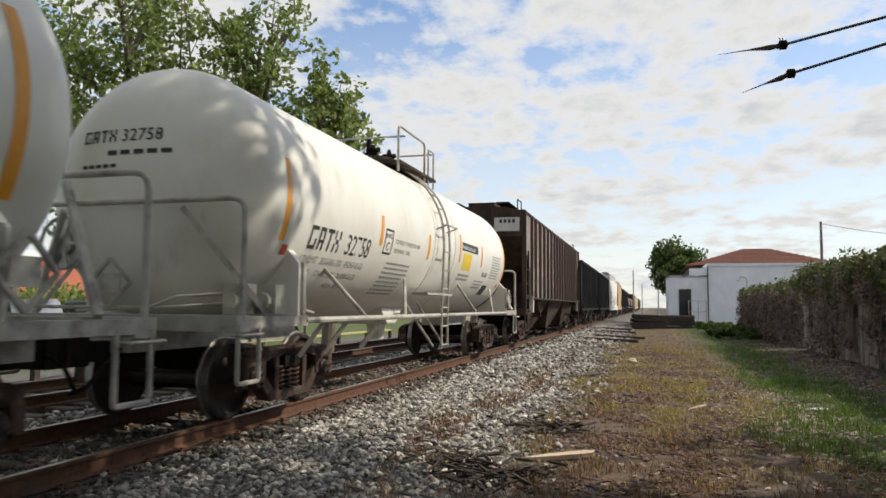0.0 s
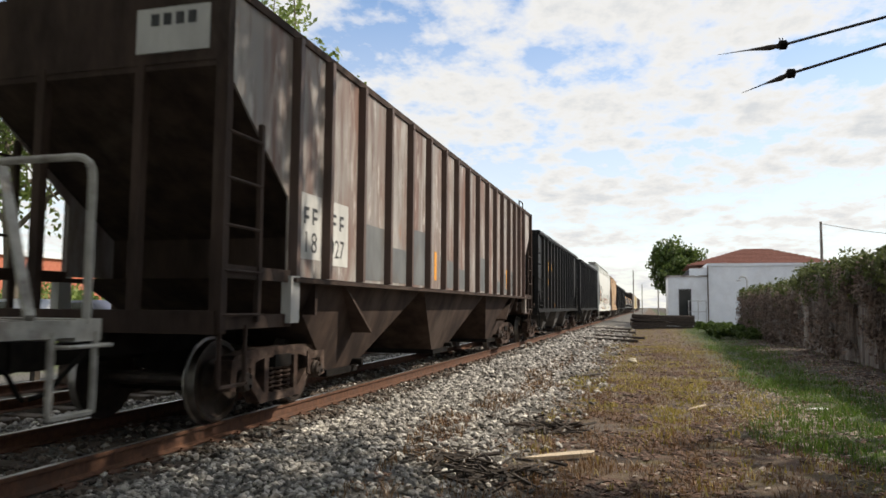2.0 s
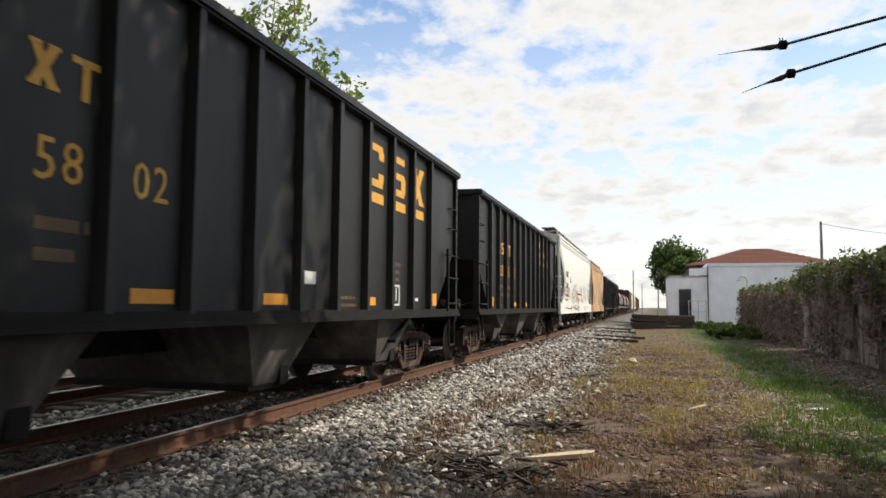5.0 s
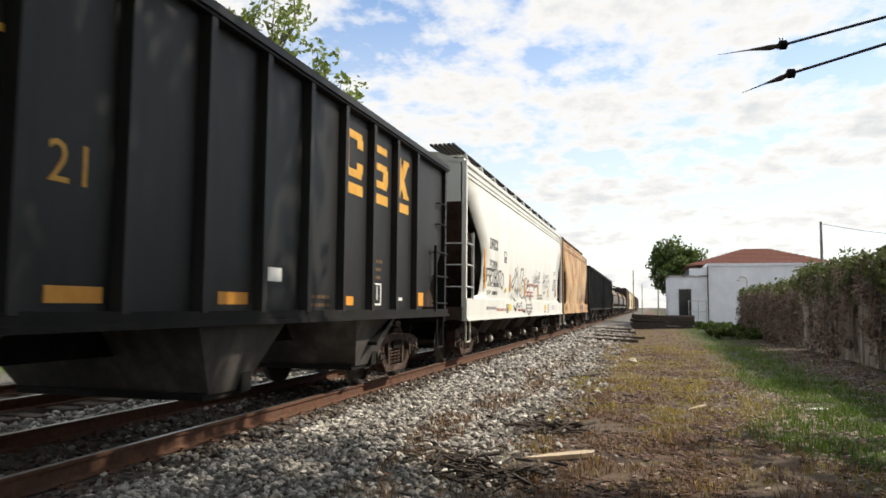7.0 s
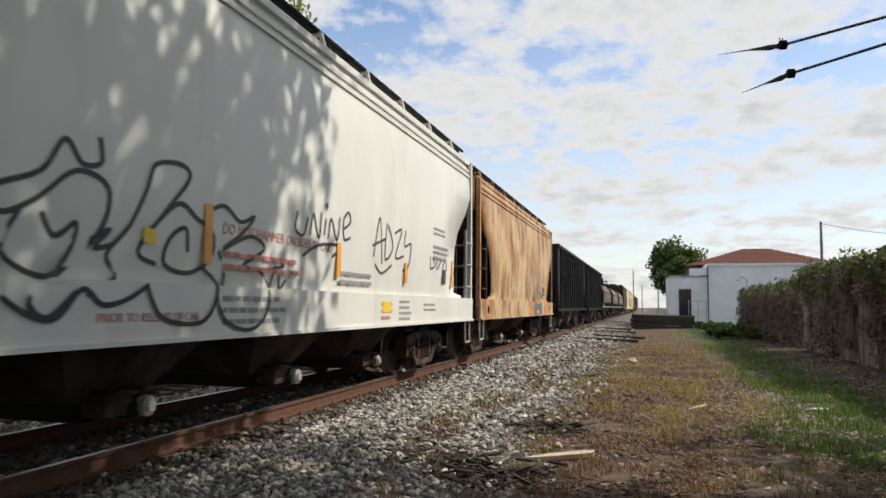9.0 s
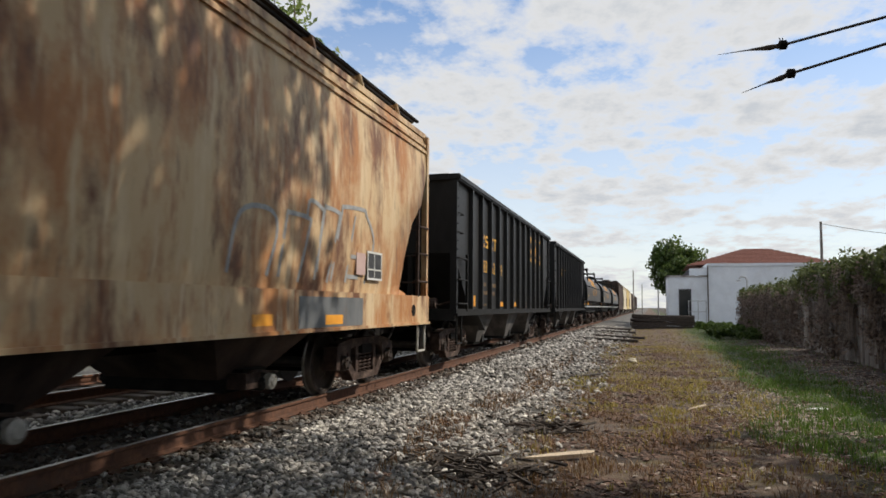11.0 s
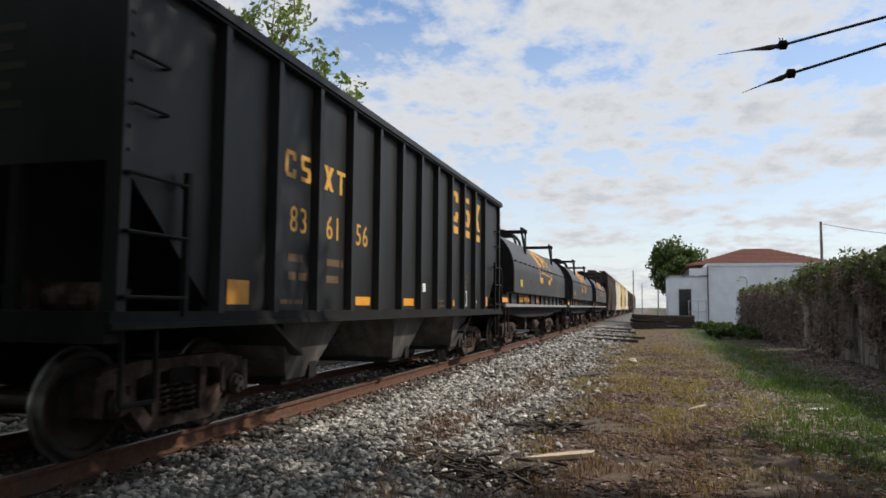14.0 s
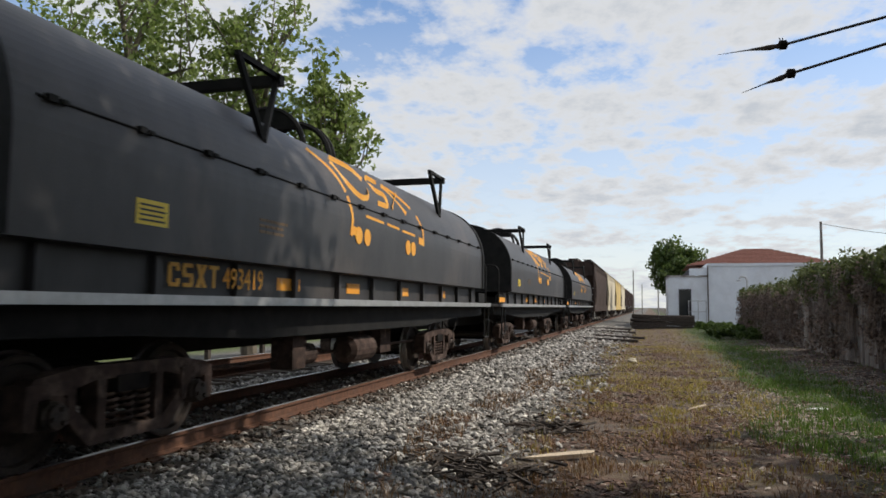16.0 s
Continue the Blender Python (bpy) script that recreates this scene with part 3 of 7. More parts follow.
TRUCK = {
    "bolster": shared("truck_bolster", bolster_mesh(), [M["undergear"]]),
    "frame_a": shared("side_frame", side_frame_mesh(1), [M["truck_steel"]]),
    "frame_b": shared("side_frame", side_frame_mesh(-1), [M["truck_steel"]]),
    "spring_a": shared("spring", spring_mesh(1), [M["truck_steel"]], True),
    "spring_b": shared("spring", spring_mesh(-1), [M["truck_steel"]], True),
    "wheelset": shared("wheelset", wheelset_mesh(), [M["wheel_steel"], M["wheel_tread"]]),
}


def add_trucks(car, y_truck, turn=True):
    for s in (-1, 1):
        tr = put("truck", TRUCK["bolster"], car, (0, s * y_truck, 0), "rusty cast-steel bogie")
        put("side_frame", TRUCK["frame_a"], tr)
        put("side_frame", TRUCK["frame_b"], tr)
        for yy in (-0.2, 0.0, 0.2):
            put("spring", TRUCK["spring_a"], tr, (0, yy, 0))
            put("spring", TRUCK["spring_b"], tr, (0, yy, 0))
        for q in (-1, 1):
            ws = put("wheelset", TRUCK["wheelset"], tr, (0, q * 0.889, WHEEL_R), "steel wheels with bright worn treads")
            if turn:
                wheelsets.append((ws, q * 0.889, random.uniform(0, 6.28)))


def coupler_mesh(y_from, y_face):
    bm = bmesh.new()
    s = 1 if y_face > 0 else -1
    ys = sorted((y_from, y_face - s * 0.25))
    box(bm, -0.09, 0.09, ys[0], ys[1], 0.72, 0.92)
    box(bm, -0.17, 0.13, *sorted((y_face - s * 0.3, y_face - s * 0.02)), 0.69, 0.97)
    prism(bm, [(0.02, y_face - s * 0.1), (0.17, y_face - s * 0.1), (0.14, y_face + s * 0.08), (0.04, y_face + s * 0.06)], 0.7, 0.96, "z")
    # air hose
    pts = [(0.32, y_face - s * 0.5, 0.85), (0.34, y_face - s * 0.3, 0.72), (0.28, y_face - s * 0.1, 0.50), (0.2, y_face + s * 0.02, 0.46)]
    tube(bm, pts, 0.022, 6)
    bmesh.ops.recalc_face_normals(bm, faces=bm.faces)
    return bm


def car_base(name, label, s_centre, category="freight car"):
    car = new(name)
    car.empty_display_size = 0.5
    tagged(car, label, category, "cars of the freight train")
    cars.append((car, s_centre))
    return car


def ladder(car, y_out, y_in, x, z0, zs, z_top_out, z_top_in, mat, r=0.018, name="ladder"):
    bm = bmesh.new()
    box(bm, x - 0.025, x + 0.025, y_in - 0.03, y_in + 0.03, z0, z_top_in)
    for z in zs:
        tube(bm, bend([(x - 0.06, y_out, z), (x + 0.02, y_out, z), (x + 0.02, y_in, z), (x - 0.06, y_in, z)], 0.02, 2), r, 6)
    part(name, bm, mat, car)


def step(car, y0, y1, x, z0, z1, mat):
    bm = bmesh.new()
    tube(bm, bend([(x, y0, z1), (x, y0, z0), (x, y1, z0), (x, y1, z1)], 0.03, 2), 0.022, 6)
    part("sill_step", bm, mat, car)


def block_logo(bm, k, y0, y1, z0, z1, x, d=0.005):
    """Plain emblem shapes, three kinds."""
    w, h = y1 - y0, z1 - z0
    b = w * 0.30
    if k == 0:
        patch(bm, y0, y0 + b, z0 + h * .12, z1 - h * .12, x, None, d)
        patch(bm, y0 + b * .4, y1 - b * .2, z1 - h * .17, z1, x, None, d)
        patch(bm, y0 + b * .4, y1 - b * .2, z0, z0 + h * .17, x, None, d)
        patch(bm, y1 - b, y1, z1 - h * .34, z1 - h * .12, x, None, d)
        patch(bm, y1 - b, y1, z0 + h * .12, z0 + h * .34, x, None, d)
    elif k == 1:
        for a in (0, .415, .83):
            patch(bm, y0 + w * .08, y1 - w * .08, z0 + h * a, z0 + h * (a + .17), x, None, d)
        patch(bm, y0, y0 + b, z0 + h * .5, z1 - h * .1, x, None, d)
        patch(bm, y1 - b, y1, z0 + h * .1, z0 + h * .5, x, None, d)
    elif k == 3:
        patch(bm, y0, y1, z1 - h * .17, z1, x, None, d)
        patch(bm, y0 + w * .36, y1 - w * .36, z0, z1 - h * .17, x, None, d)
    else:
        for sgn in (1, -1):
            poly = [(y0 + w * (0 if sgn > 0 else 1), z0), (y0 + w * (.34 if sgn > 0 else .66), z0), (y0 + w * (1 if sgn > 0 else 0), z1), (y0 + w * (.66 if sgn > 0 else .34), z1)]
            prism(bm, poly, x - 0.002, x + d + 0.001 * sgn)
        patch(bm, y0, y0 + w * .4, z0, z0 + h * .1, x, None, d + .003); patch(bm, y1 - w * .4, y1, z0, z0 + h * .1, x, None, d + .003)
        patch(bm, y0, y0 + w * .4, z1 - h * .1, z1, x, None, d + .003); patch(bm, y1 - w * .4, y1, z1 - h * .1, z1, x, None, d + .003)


# ---- open-top coal hopper
HL = 7.235
POST_Y = [-5.90 + 1.022 * k for k in range(12)]


def post_mesh(x_face, depth, z0, z1, w=0.11):
    bm = bmesh.new()
    prism(bm, [(x_face - depth, -w), (x_face, -w * 0.55), (x_face, w * 0.55), (x_face - depth, w)], z0, z1, "z")
    return bm


HOP_POST = shared("side_post", post_mesh(1.61, 0.16, 1.22, 3.94, 0.085), [M["black_paint"]])
HOP_POST_B = shared("side_post", post_mesh(-1.61, -0.16, 1.22, 3.94, 0.085), [M["black_paint"]])


def coal_hopper(s_centre, number, turn=True, label=""):
    car = car_base("hopper_car", label, s_centre, "hopper wagon")
    paint, dull = M["black_paint"], M["black_dull"]
    for s in (-1, 1):
        bm = bmesh.new()
        prism(bm, [(-HL, 3.96), (HL, 3.96), (HL, 2.45), (5.90, 1.22), (-5.90, 1.22), (-HL, 2.45)], s * 1.50 - 0.012, s * 1.50 + 0.012)
        part("side_sheet", bm, paint, car)
        bm = bmesh.new()
        x0, x1 = sorted((s * 1.36, s * 1.65))
        box(bm, x0, x1, -HL - 0.04, HL + 0.04, 3.93, 4.07)
        bmesh.ops.bevel(bm, geom=bm.edges[:], offset=0.03, segments=2, affect="EDGES")
        part("top_chord", bm, paint, car)
        bm = bmesh.new()
        x0, x1 = sorted((s * 1.42, s * 1.63))
        box(bm, x0, x1, -HL - 0.1, HL + 0.1, 1.10, 1.15)
        box(bm, *sorted((s * 1.56, s * 1.60)), -HL - 0.1, HL + 0.1, 1.15, 1.24)
        part("side_sill", bm, dull, car)
        for y in POST_Y:
            put("side_post", HOP_POST if s > 0 else HOP_POST_B, car, (0, y, 0))
        for e in (-1, 1):
            bm = bmesh.new()
            x0, x1 = sorted((s * 1.44, s * 1.58))
            box(bm, x0, x1, *sorted((e * (HL - 0.09), e * (HL + 0.02))), 1.10, 3.94)
            for k in range(9):
                lathe(bm, [(s * 1.58, 0.02), (s * 1.60, 0.012)], (0, e * (HL - 0.045), 2.3 + k * 0.18), "x", 6)
            part("corner_post", bm, paint, car)
    for e in (-1, 1):
        bm = bmesh.new()
        x = 1.44
        prism(bm, [(e * HL, 3.95), (e * (HL - 0.03), 3.95), (e * (HL - 0.03), 2.46), (e * 3.9, 0.75), (e * 3.9, 0.70), (e * HL, 2.40)], -x, x)
        part("end_sheet", bm, paint, car)
        bm = bmesh.new()
        box(bm, -1.40, 1.40, *sorted((e * (HL - 0.08), e * (HL + 0.06))), 3.94, 4.065)
        part("end_chord", bm, paint, car)
        bm = bmesh.new()
        box(bm, -1.55, 1.55, *sorted((e * (HL - 0.12), e * (HL + 0.1))), 1.00, 1.24)
        box(bm, -1.5, 1.5, *sorted((e * (HL - 0.9), e * (HL - 0.2))), 1.12, 1.16)
        for xx in (-0.55, 0.55):
            beam(bm, (xx, e * (HL - 0.05), 1.2), (xx, e * (HL - 0.05), 2.5), 0.09)
        part("end_sill", bm, dull, car)
        part("coupler", coupler_mesh(e * 6.2, e * 8.05), M["undergear"], car)
        for s in (-1, 1):
            ladder(car, e * (HL - 0.02), e * (HL - 0.78), s * 1.60, 1.2, [1.35, 1.85, 2.3], 2.5, 2.42, dull)
            for z in (2.85, 3.25):
                bm = bmesh.new()
                tube(bm, bend([(s * 1.47, e * (HL - 0.06), z), (s * 1.60, e * (HL - 0.06), z), (s * 1.60, e * (HL - 0.5), z), (s * 1.47, e * (HL - 0.5), z)], 0.03, 2), 0.014, 6)
                part("grab_iron", bm, dull, car)
            step(car, e * (HL - 0.1), e * (HL - 0.5), s * 1.55, 0.52, 1.1, dull)
    # brake gear on the leading end
    bm = bmesh.new()
    lathe(bm, [(-0.25, 0.13), (0.25, 0.13)], (0.75, -HL + 0.5, 1.35), "x", 14)
    box(bm, 0.2, 0.45, -HL + 0.3, -HL + 0.55, 1.16, 1.5)
    tube(bm, [(1.0, -HL + 0.5, 1.3), (1.35, -HL + 0.4, 1.4), (1.42, -HL + 0.2, 1.26)], 0.025, 6)
    part("brake_cylinder", bm, M["truck_steel"], car)
    bm = bmesh.new()
    box(bm, -0.28, 0.28, -HL + 0.1, HL - 0.1, 0.78, 1.10)
    part("centre_sill", bm, M["undergear"], car)
    for c in (-3.52, 0.25, 4.0):
        bm = bmesh.new()
        vs = []
        for x in (-1, 1):
            vs += [(x * 1.42, c - 0.86, 1.14), (x * 1.42, c + 0.86, 1.14), (x * 1.18, c + 0.34, 0.40), (x * 1.18, c - 0.30, 0.40)]
        hull(bm, vs, [(0, 1, 2, 3), (7, 6, 5, 4), (0, 4, 5, 1), (1, 5, 6, 2), (2, 6, 7, 3), (3, 7, 4, 0)])
        bmesh.ops.recalc_face_normals(bm, faces=bm.faces)
        ch = part("hopper_chute", bm, M["chute_steel"], car, "dark tapered discharge chute, lit grey in its colour")
        bm = bmesh.new()
        box(bm, -1.15, 1.15, c - 0.36, c + 0.42, 0.34, 0.41)
        box(bm, 1.16, 1.24, c + 0.2, c + 0.4, 0.38, 0.66)
        part("chute_door", bm, dull, ch)
    add_trucks(car, 5.75, turn)
    # emblem, marks and reflective patches on the side that is seen
    xs = 1.513
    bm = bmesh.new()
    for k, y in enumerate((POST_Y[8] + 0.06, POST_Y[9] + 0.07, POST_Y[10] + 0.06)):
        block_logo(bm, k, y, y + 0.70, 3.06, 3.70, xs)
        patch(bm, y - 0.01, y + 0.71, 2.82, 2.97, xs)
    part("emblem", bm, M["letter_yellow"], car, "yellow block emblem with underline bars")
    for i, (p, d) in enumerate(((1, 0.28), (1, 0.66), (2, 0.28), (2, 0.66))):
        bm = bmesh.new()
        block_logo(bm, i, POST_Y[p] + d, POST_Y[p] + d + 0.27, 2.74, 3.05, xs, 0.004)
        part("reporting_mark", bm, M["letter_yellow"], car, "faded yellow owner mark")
    for i in range(3):
        lettering("number", number[2 * i:2 * i + 2], 0.43, M["letter_yellow"], car, POST_Y[1 + i] + (0.42, 0.36, 0.30)[i], 2.13, xs, 1.12)
    bm = bmesh.new()
    for p, r in ((1, 2), (2, 2)):
        bars(bm, POST_Y[p] + 0.4, 1.88, 0.5, r, 0.09, 0.12, xs, None, p)
    bars(bm, POST_Y[1] + 0.12, 1.36, 0.8, 1, 0.05, 0.05, xs, None, 7)
    bars(bm, POST_Y[9] + 0.15, 1.98, 0.5, 3, 0.05, 0.07, xs, None, 9)
    bars(bm, POST_Y[7] + 0.2, 1.42, 0.6, 3, 0.04, 0.06, xs, None, 19)
    tagged(part("small_writing", bm, M["letter_dim"], car), kind="stuff")
    for k in range(5):
        bm = bmesh.new()
        box(bm, -0.55 + 0.1 * (k % 3), 0.60 - 0.12 * (k % 2), -HL - 0.006, -HL + 0.01, 3.50 - 0.16 * k, 3.56 - 0.16 * k)
        part("writing_line", bm, M["letter_faint"], car)
    plates("reflector", [(POST_Y[0] + 0.22, POST_Y[0] + 0.62, 1.30, 1.54), (POST_Y[3] + 0.33, POST_Y[3] + 0.87, 1.30, 1.42), (POST_Y[5] + 0.33, POST_Y[5] + 0.85, 1.30, 1.42),
                         (POST_Y[8] + 0.05, POST_Y[8] + 0.5, 1.30, 1.42), (POST_Y[11] + 0.15, POST_Y[11] + 0.62, 1.30, 1.53)], xs, M["orange"], car, "orange-yellow reflective patch")
    plates("decal", [(POST_Y[6] + 0.22, POST_Y[6] + 0.52, 1.55, 1.70), (POST_Y[10] + 0.3, POST_Y[10] + 0.5, 1.38, 1.43)], xs, M["label_white"], car, "small white inspection decal")
    bm = bmesh.new()
    for a, b, c, d in ((0.18, 0.55, 1.30, 1.33), (0.18, 0.55, 1.60, 1.63), (0.18, 0.22, 1.30, 1.63), (0.51, 0.55, 1.30, 1.63), (0.36, 0.40, 1.38, 1.58)):
        patch(bm, POST_Y[9] + a, POST_Y[9] + b, c, d, xs)
    part("decal_frame", bm, M["label_white"], car, "white stencilled frame")
    return car


# ---- tank car
HEAD_MARK = [((0, .05, 0, .3), (.05, .22, .25, .3), (.05, .22, 0, .05), (.17, .22, 0, .14)), ((0.02, .07, 0, .3), (.15, .2, 0, .3), (.07, .15, .25, .3), (.07, .15, .1, .14)),
             ((0, .22, .25, .3), (.085, .135, 0, .25)), ((0, .05, 0, .12), (.16, .21, 0, .12), (0, .05, .18, .3), (.16, .21, .18, .3), (.06, .15, .12, .18))]


def tank_car(s_centre, number, turn=True, label="", yc=-0.38):
    car = car_base("tank_car", label, s_centre, "tank wagon")
    R, ZC, LS, HD, YC = 1.484, 2.589, 6.40, 0.744, yc + 0.05
    W = M["white_steel"]
    bm = bmesh.new()
    prof = []
    for i in range(13):
        a = math.pi / 2 * i / 12
        prof.append((-LS - HD * math.cos(a), max(0.01, R * math.sin(a) ** 0.79)))
    for y in np.linspace(-LS, LS, 25)[1:-1]:
        prof.append((float(y), R))
    prof += [(-a, r) for a, r in reversed(prof[:13])]
    lathe(bm, prof, (0, YC, ZC), "y", 64)
    bmesh.ops.recalc_face_normals(bm, faces=bm.faces)
    part("tank_shell", bm, M["white_tank"], car, "cream-white welded tank, soot-stained", True)
    bm = bmesh.new()
    for y in (-0.75, 0.75):
        lathe(bm, [(y - 0.03, R + 0.001), (y - 0.025, R + 0.012), (y + 0.025, R + 0.012), (y + 0.03, R + 0.001)], (0, 0, ZC), "y", 48)
    part("tank_band", bm, M["white_tank"], car, smooth=True)
    for e in (-1, 1):
        # stub sill, saddle and end platform
        bm = bmesh.new()
        box(bm, -0.33, 0.33, *sorted((e * 4.2, e * 7.75)), 0.80, 1.12)
        part("stub_sill", bm, W, car)
        bm = bmesh.new()
        for s in (-1, 1):
            poly = [(s * 1.48, 1.12), (s * 1.48, 1.78), (s * 1.30, 1.98)]
            poly += [(s * (R + 0.01) * math.cos(a), ZC + (R + 0.01) * math.sin(a)) for a in np.linspace(radians(-32), radians(-80), 7)]
            poly += [(s * 0.26, 1.12)]
            prism(bm, poly, *sorted((e * 6.22, e * 6.36)), "y")
        part("saddle", bm, M["white_tank"], car)
        bm = bmesh.new()
        for s in (-1, 1):
            box(bm, *sorted((s * 1.36, s * 1.54)), *sorted((e * 6.2, e * 7.72)), 1.06, 1.18)
            beam(bm, (s * 1.48, e * 6.26, 1.1), (s * 1.48, e * 6.26, 1.8), 0.07)
            beam(bm, (s * 1.5, e * 7.05, 1.14), (s * 0.95, e * 7.35, 1.14), 0.09)
        box(bm, -1.54, 1.54, *sorted((e * 7.50, e * 7.75)), 1.03, 1.19)
        box(bm, -1.50, 1.50, *sorted((e * 6.95, e * 7.5)), 1.12, 1.15)
        part("end_platform", bm, W, car, "dirty white steel walkway platform")
        # hand rails round the platform
        bm = bmesh.new()
        yo = e * 7.62
        tube(bm, bend([(1.52, yo, 1.15), (1.52, yo, 2.37), (-1.52, yo, 2.37), (-1.52, yo, 1.15)], 0.16), 0.03, 8)
        part("hand_rail", bm, W, car)
        bm = bmesh.new()
        beam(bm, (1.52, yo - e * 0.5, 1.2), (0.75, yo - e * 0.05, 2.30), 0.06)
        part("rail_brace", bm, W, car)
        bm = bmesh.new()
        beam(bm, (-1.52, yo - e * 0.5, 1.2), (-0.75, yo - e * 0.05, 2.30), 0.06)
        part("rail_brace", bm, W, car)
        for s in (-1, 1):
            bm = bmesh.new()
            tube(bm, bend([(s * 1.53, e * 7.70, 1.1), (s * 1.53, e * 7.70, 0.52), (s * 1.53, e * 7.30, 0.52), (s * 1.53, e * 7.30, 1.1)], 0.03, 2), 0.025, 6)
            tube(bm, bend([(s * 1.50, e * 7.78, 1.0), (s * 1.62, e * 7.78, 1.0), (s * 1.62, e * 7.35, 1.0), (s * 1.50, e * 7.35, 1.0)], 0.03, 2), 0.016, 6)
            part("sill_step", bm, W, car)
        part("coupler", coupler_mesh(e * 7.2, e * 8.38), M["undergear"], car)
        # diamond placard holder
        bm = bmesh.new()
        yy = e * 6.42
        corners = ((0, -.26), (.26, 0), (0, .26), (-.26, 0))
        for a, b in zip(corners, corners[1:] + corners[:1]):
            if e > 0:
                beam(bm, (1.56, yy + a[0], 1.50 + a[1]), (1.56, yy + b[0], 1.50 + b[1]), 0.035)
            else:
                beam(bm, (-0.1 + a[0], -7.58, 1.52 + a[1]), (-0.1 + b[0], -7.58, 1.52 + b[1]), 0.035)
        if e > 0:
            box(bm, 1.545, 1.56, yy - 0.13, yy + 0.13, 1.40, 1.60)
        else:
            box(bm, -0.23, 0.03, -7.58, -7.565, 1.42, 1.62)
        part("placard_holder", bm, W, car, "dirty white diamond hazard placard frame")
    # side running rail, ladder and struts
    bm = bmesh.new()
    for s in (-1, 1):
        tube(bm, [(s * 1.52, -6.25, 1.12), (s * 1.52, 6.25, 1.12)], 0.038, 8)
        for y, dy in ((-4.3, -0.9), (-2.6, 0.8), (2.6, -0.8), (4.4, 0.9)):
            tube(bm, [(s * 1.52, y, 1.12), (s * 1.22, y + dy, 1.82)], 0.028, 6)
        for y in (-5.6, -4.85, -3.6):
            beam(bm, (s * 1.46, y, 1.10), (s * 1.2, y - 0.15, 0.66), 0.14, 0.05)
        for y in (-1.9, -1.2):
            tube(bm, [(s * 1.30, y - 0.1, 1.35), (s * 1.52, y + 0.9, 0.55)], 0.022, 6)
    part("running_rail", bm, W, car)
    for s in (-1, 1):
        bm = bmesh.new()
        for y in (-0.52, -0.10):
            pts = [(s * 1.55, y, 0.5), (s * 1.55, y, 1.2), (s * 1.59, y, 2.45)]
            pts += [(s * (R + 0.10) * math.cos(a), y, ZC + (R + 0.10) * math.sin(a)) for a in np.linspace(0.15, 1.25, 9)]
            tube(bm, pts, 0.024, 6)
        for z in np.arange(0.55, 2.5, 0.36):
            xx = s * (1.55 + 0.04 * max(0.0, (z - 1.2) / 1.25)); tube(bm, [(xx, -0.52, z), (xx, -0.10, z)], 0.016, 6)
        for a in np.linspace(0.2, 1.2, 6):
            p = (s * (R + 0.10) * math.cos(a), ZC + (R + 0.10) * math.sin(a))
            tube(bm, [(p[0], -0.52, p[1]), (p[0], -0.10, p[1])], 0.016, 6)
        tube(bm, bend([(s * 1.4, -0.68, 2.75), (s * 1.70, -0.68, 2.85), (s * 1.70, 0.06, 2.85), (s * 1.4, 0.06, 2.75)], 0.03, 2), 0.016, 6)
        part("ladder", bm, W, car, "white steel side ladder")
        bm = bmesh.new()
        box(bm, *sorted((s * 1.28, s * 1.58)), -1.55, 0.15, 1.50, 1.54)
        part("step_board", bm, W, car)
    # dome platform with railings and valves
    bm = bmesh.new()
    ZT = ZC + R
    box(bm, -0.95, -0.55, -1.3, 1.05, ZT - 0.09, ZT - 0.04); box(bm, 0.55, 0.95, -1.3, 1.05, ZT - 0.09, ZT - 0.04)
    box(bm, -0.55, 0.55, -1.3, -0.95, ZT - 0.09, ZT - 0.04); box(bm, -0.55, 0.55, 0.7, 1.05, ZT - 0.09, ZT - 0.04)
    part("dome_platform", bm, M["truck_steel"], car, "rusty grated platform round the valves")
    bm = bmesh.new()
    for s in (-1, 1):
        tube(bm, bend([(s * 0.9, -1.3, ZT - 0.25), (s * 0.9, -1.3, ZT + 0.62), (s * 0.9, 0.35, ZT + 0.62), (s * 0.9, 0.35, ZT - 0.25)], 0.12), 0.024, 6)
    for y in (-1.3, 1.3):
        tube(bm, [(-0.9, y * 0.7, ZT + 0.5), (0.9, y * 0.7, ZT + 0.5)], 0.02, 6)
    for s in (0.9, -0.9):
        tube(bm, bend([(s, 0.62, ZT - 0.25), (s, 0.62, ZT + 0.55), (s, 1.0, ZT + 0.55), (s, 1.0, ZT - 0.25)], 0.04), 0.02, 6)
    part("dome_railing", bm, W, car)
    bm = bmesh.new()
    lathe(bm, [(ZT - 0.1, 0.42), (ZT + 0.12, 0.42), (ZT + 0.14, 0.46), (ZT + 0.2, 0.46), (ZT + 0.24, 0.2)], (0, -0.3, 0), "z", 20)
    part("manway", bm, M["dark_wood"], car, "sooty manway cover")
    bm = bmesh.new()
    for x, y, h in ((0.1, -0.55, 0.38), (-0.15, -0.15, 0.62), (0.2, 0.1, 0.42)):
        lathe(bm, [(ZT + 0.1, 0.09), (ZT + 0.3, 0.09), (ZT + 0.32, 0.14), (ZT + 0.36, 0.14), (ZT + 0.38, 0.06), (ZT + h, 0.05), (ZT + h + 0.06, 0.03)], (x, y, 0), "z", 10)
        lathe(bm, [(-0.14, 0.05), (0.14, 0.05)], (x, y, ZT + 0.34), "x", 8)
    part("valve", bm, M["undergear"], car, "dark cast valves")
    # brake equipment and outlet
    bm = bmesh.new()
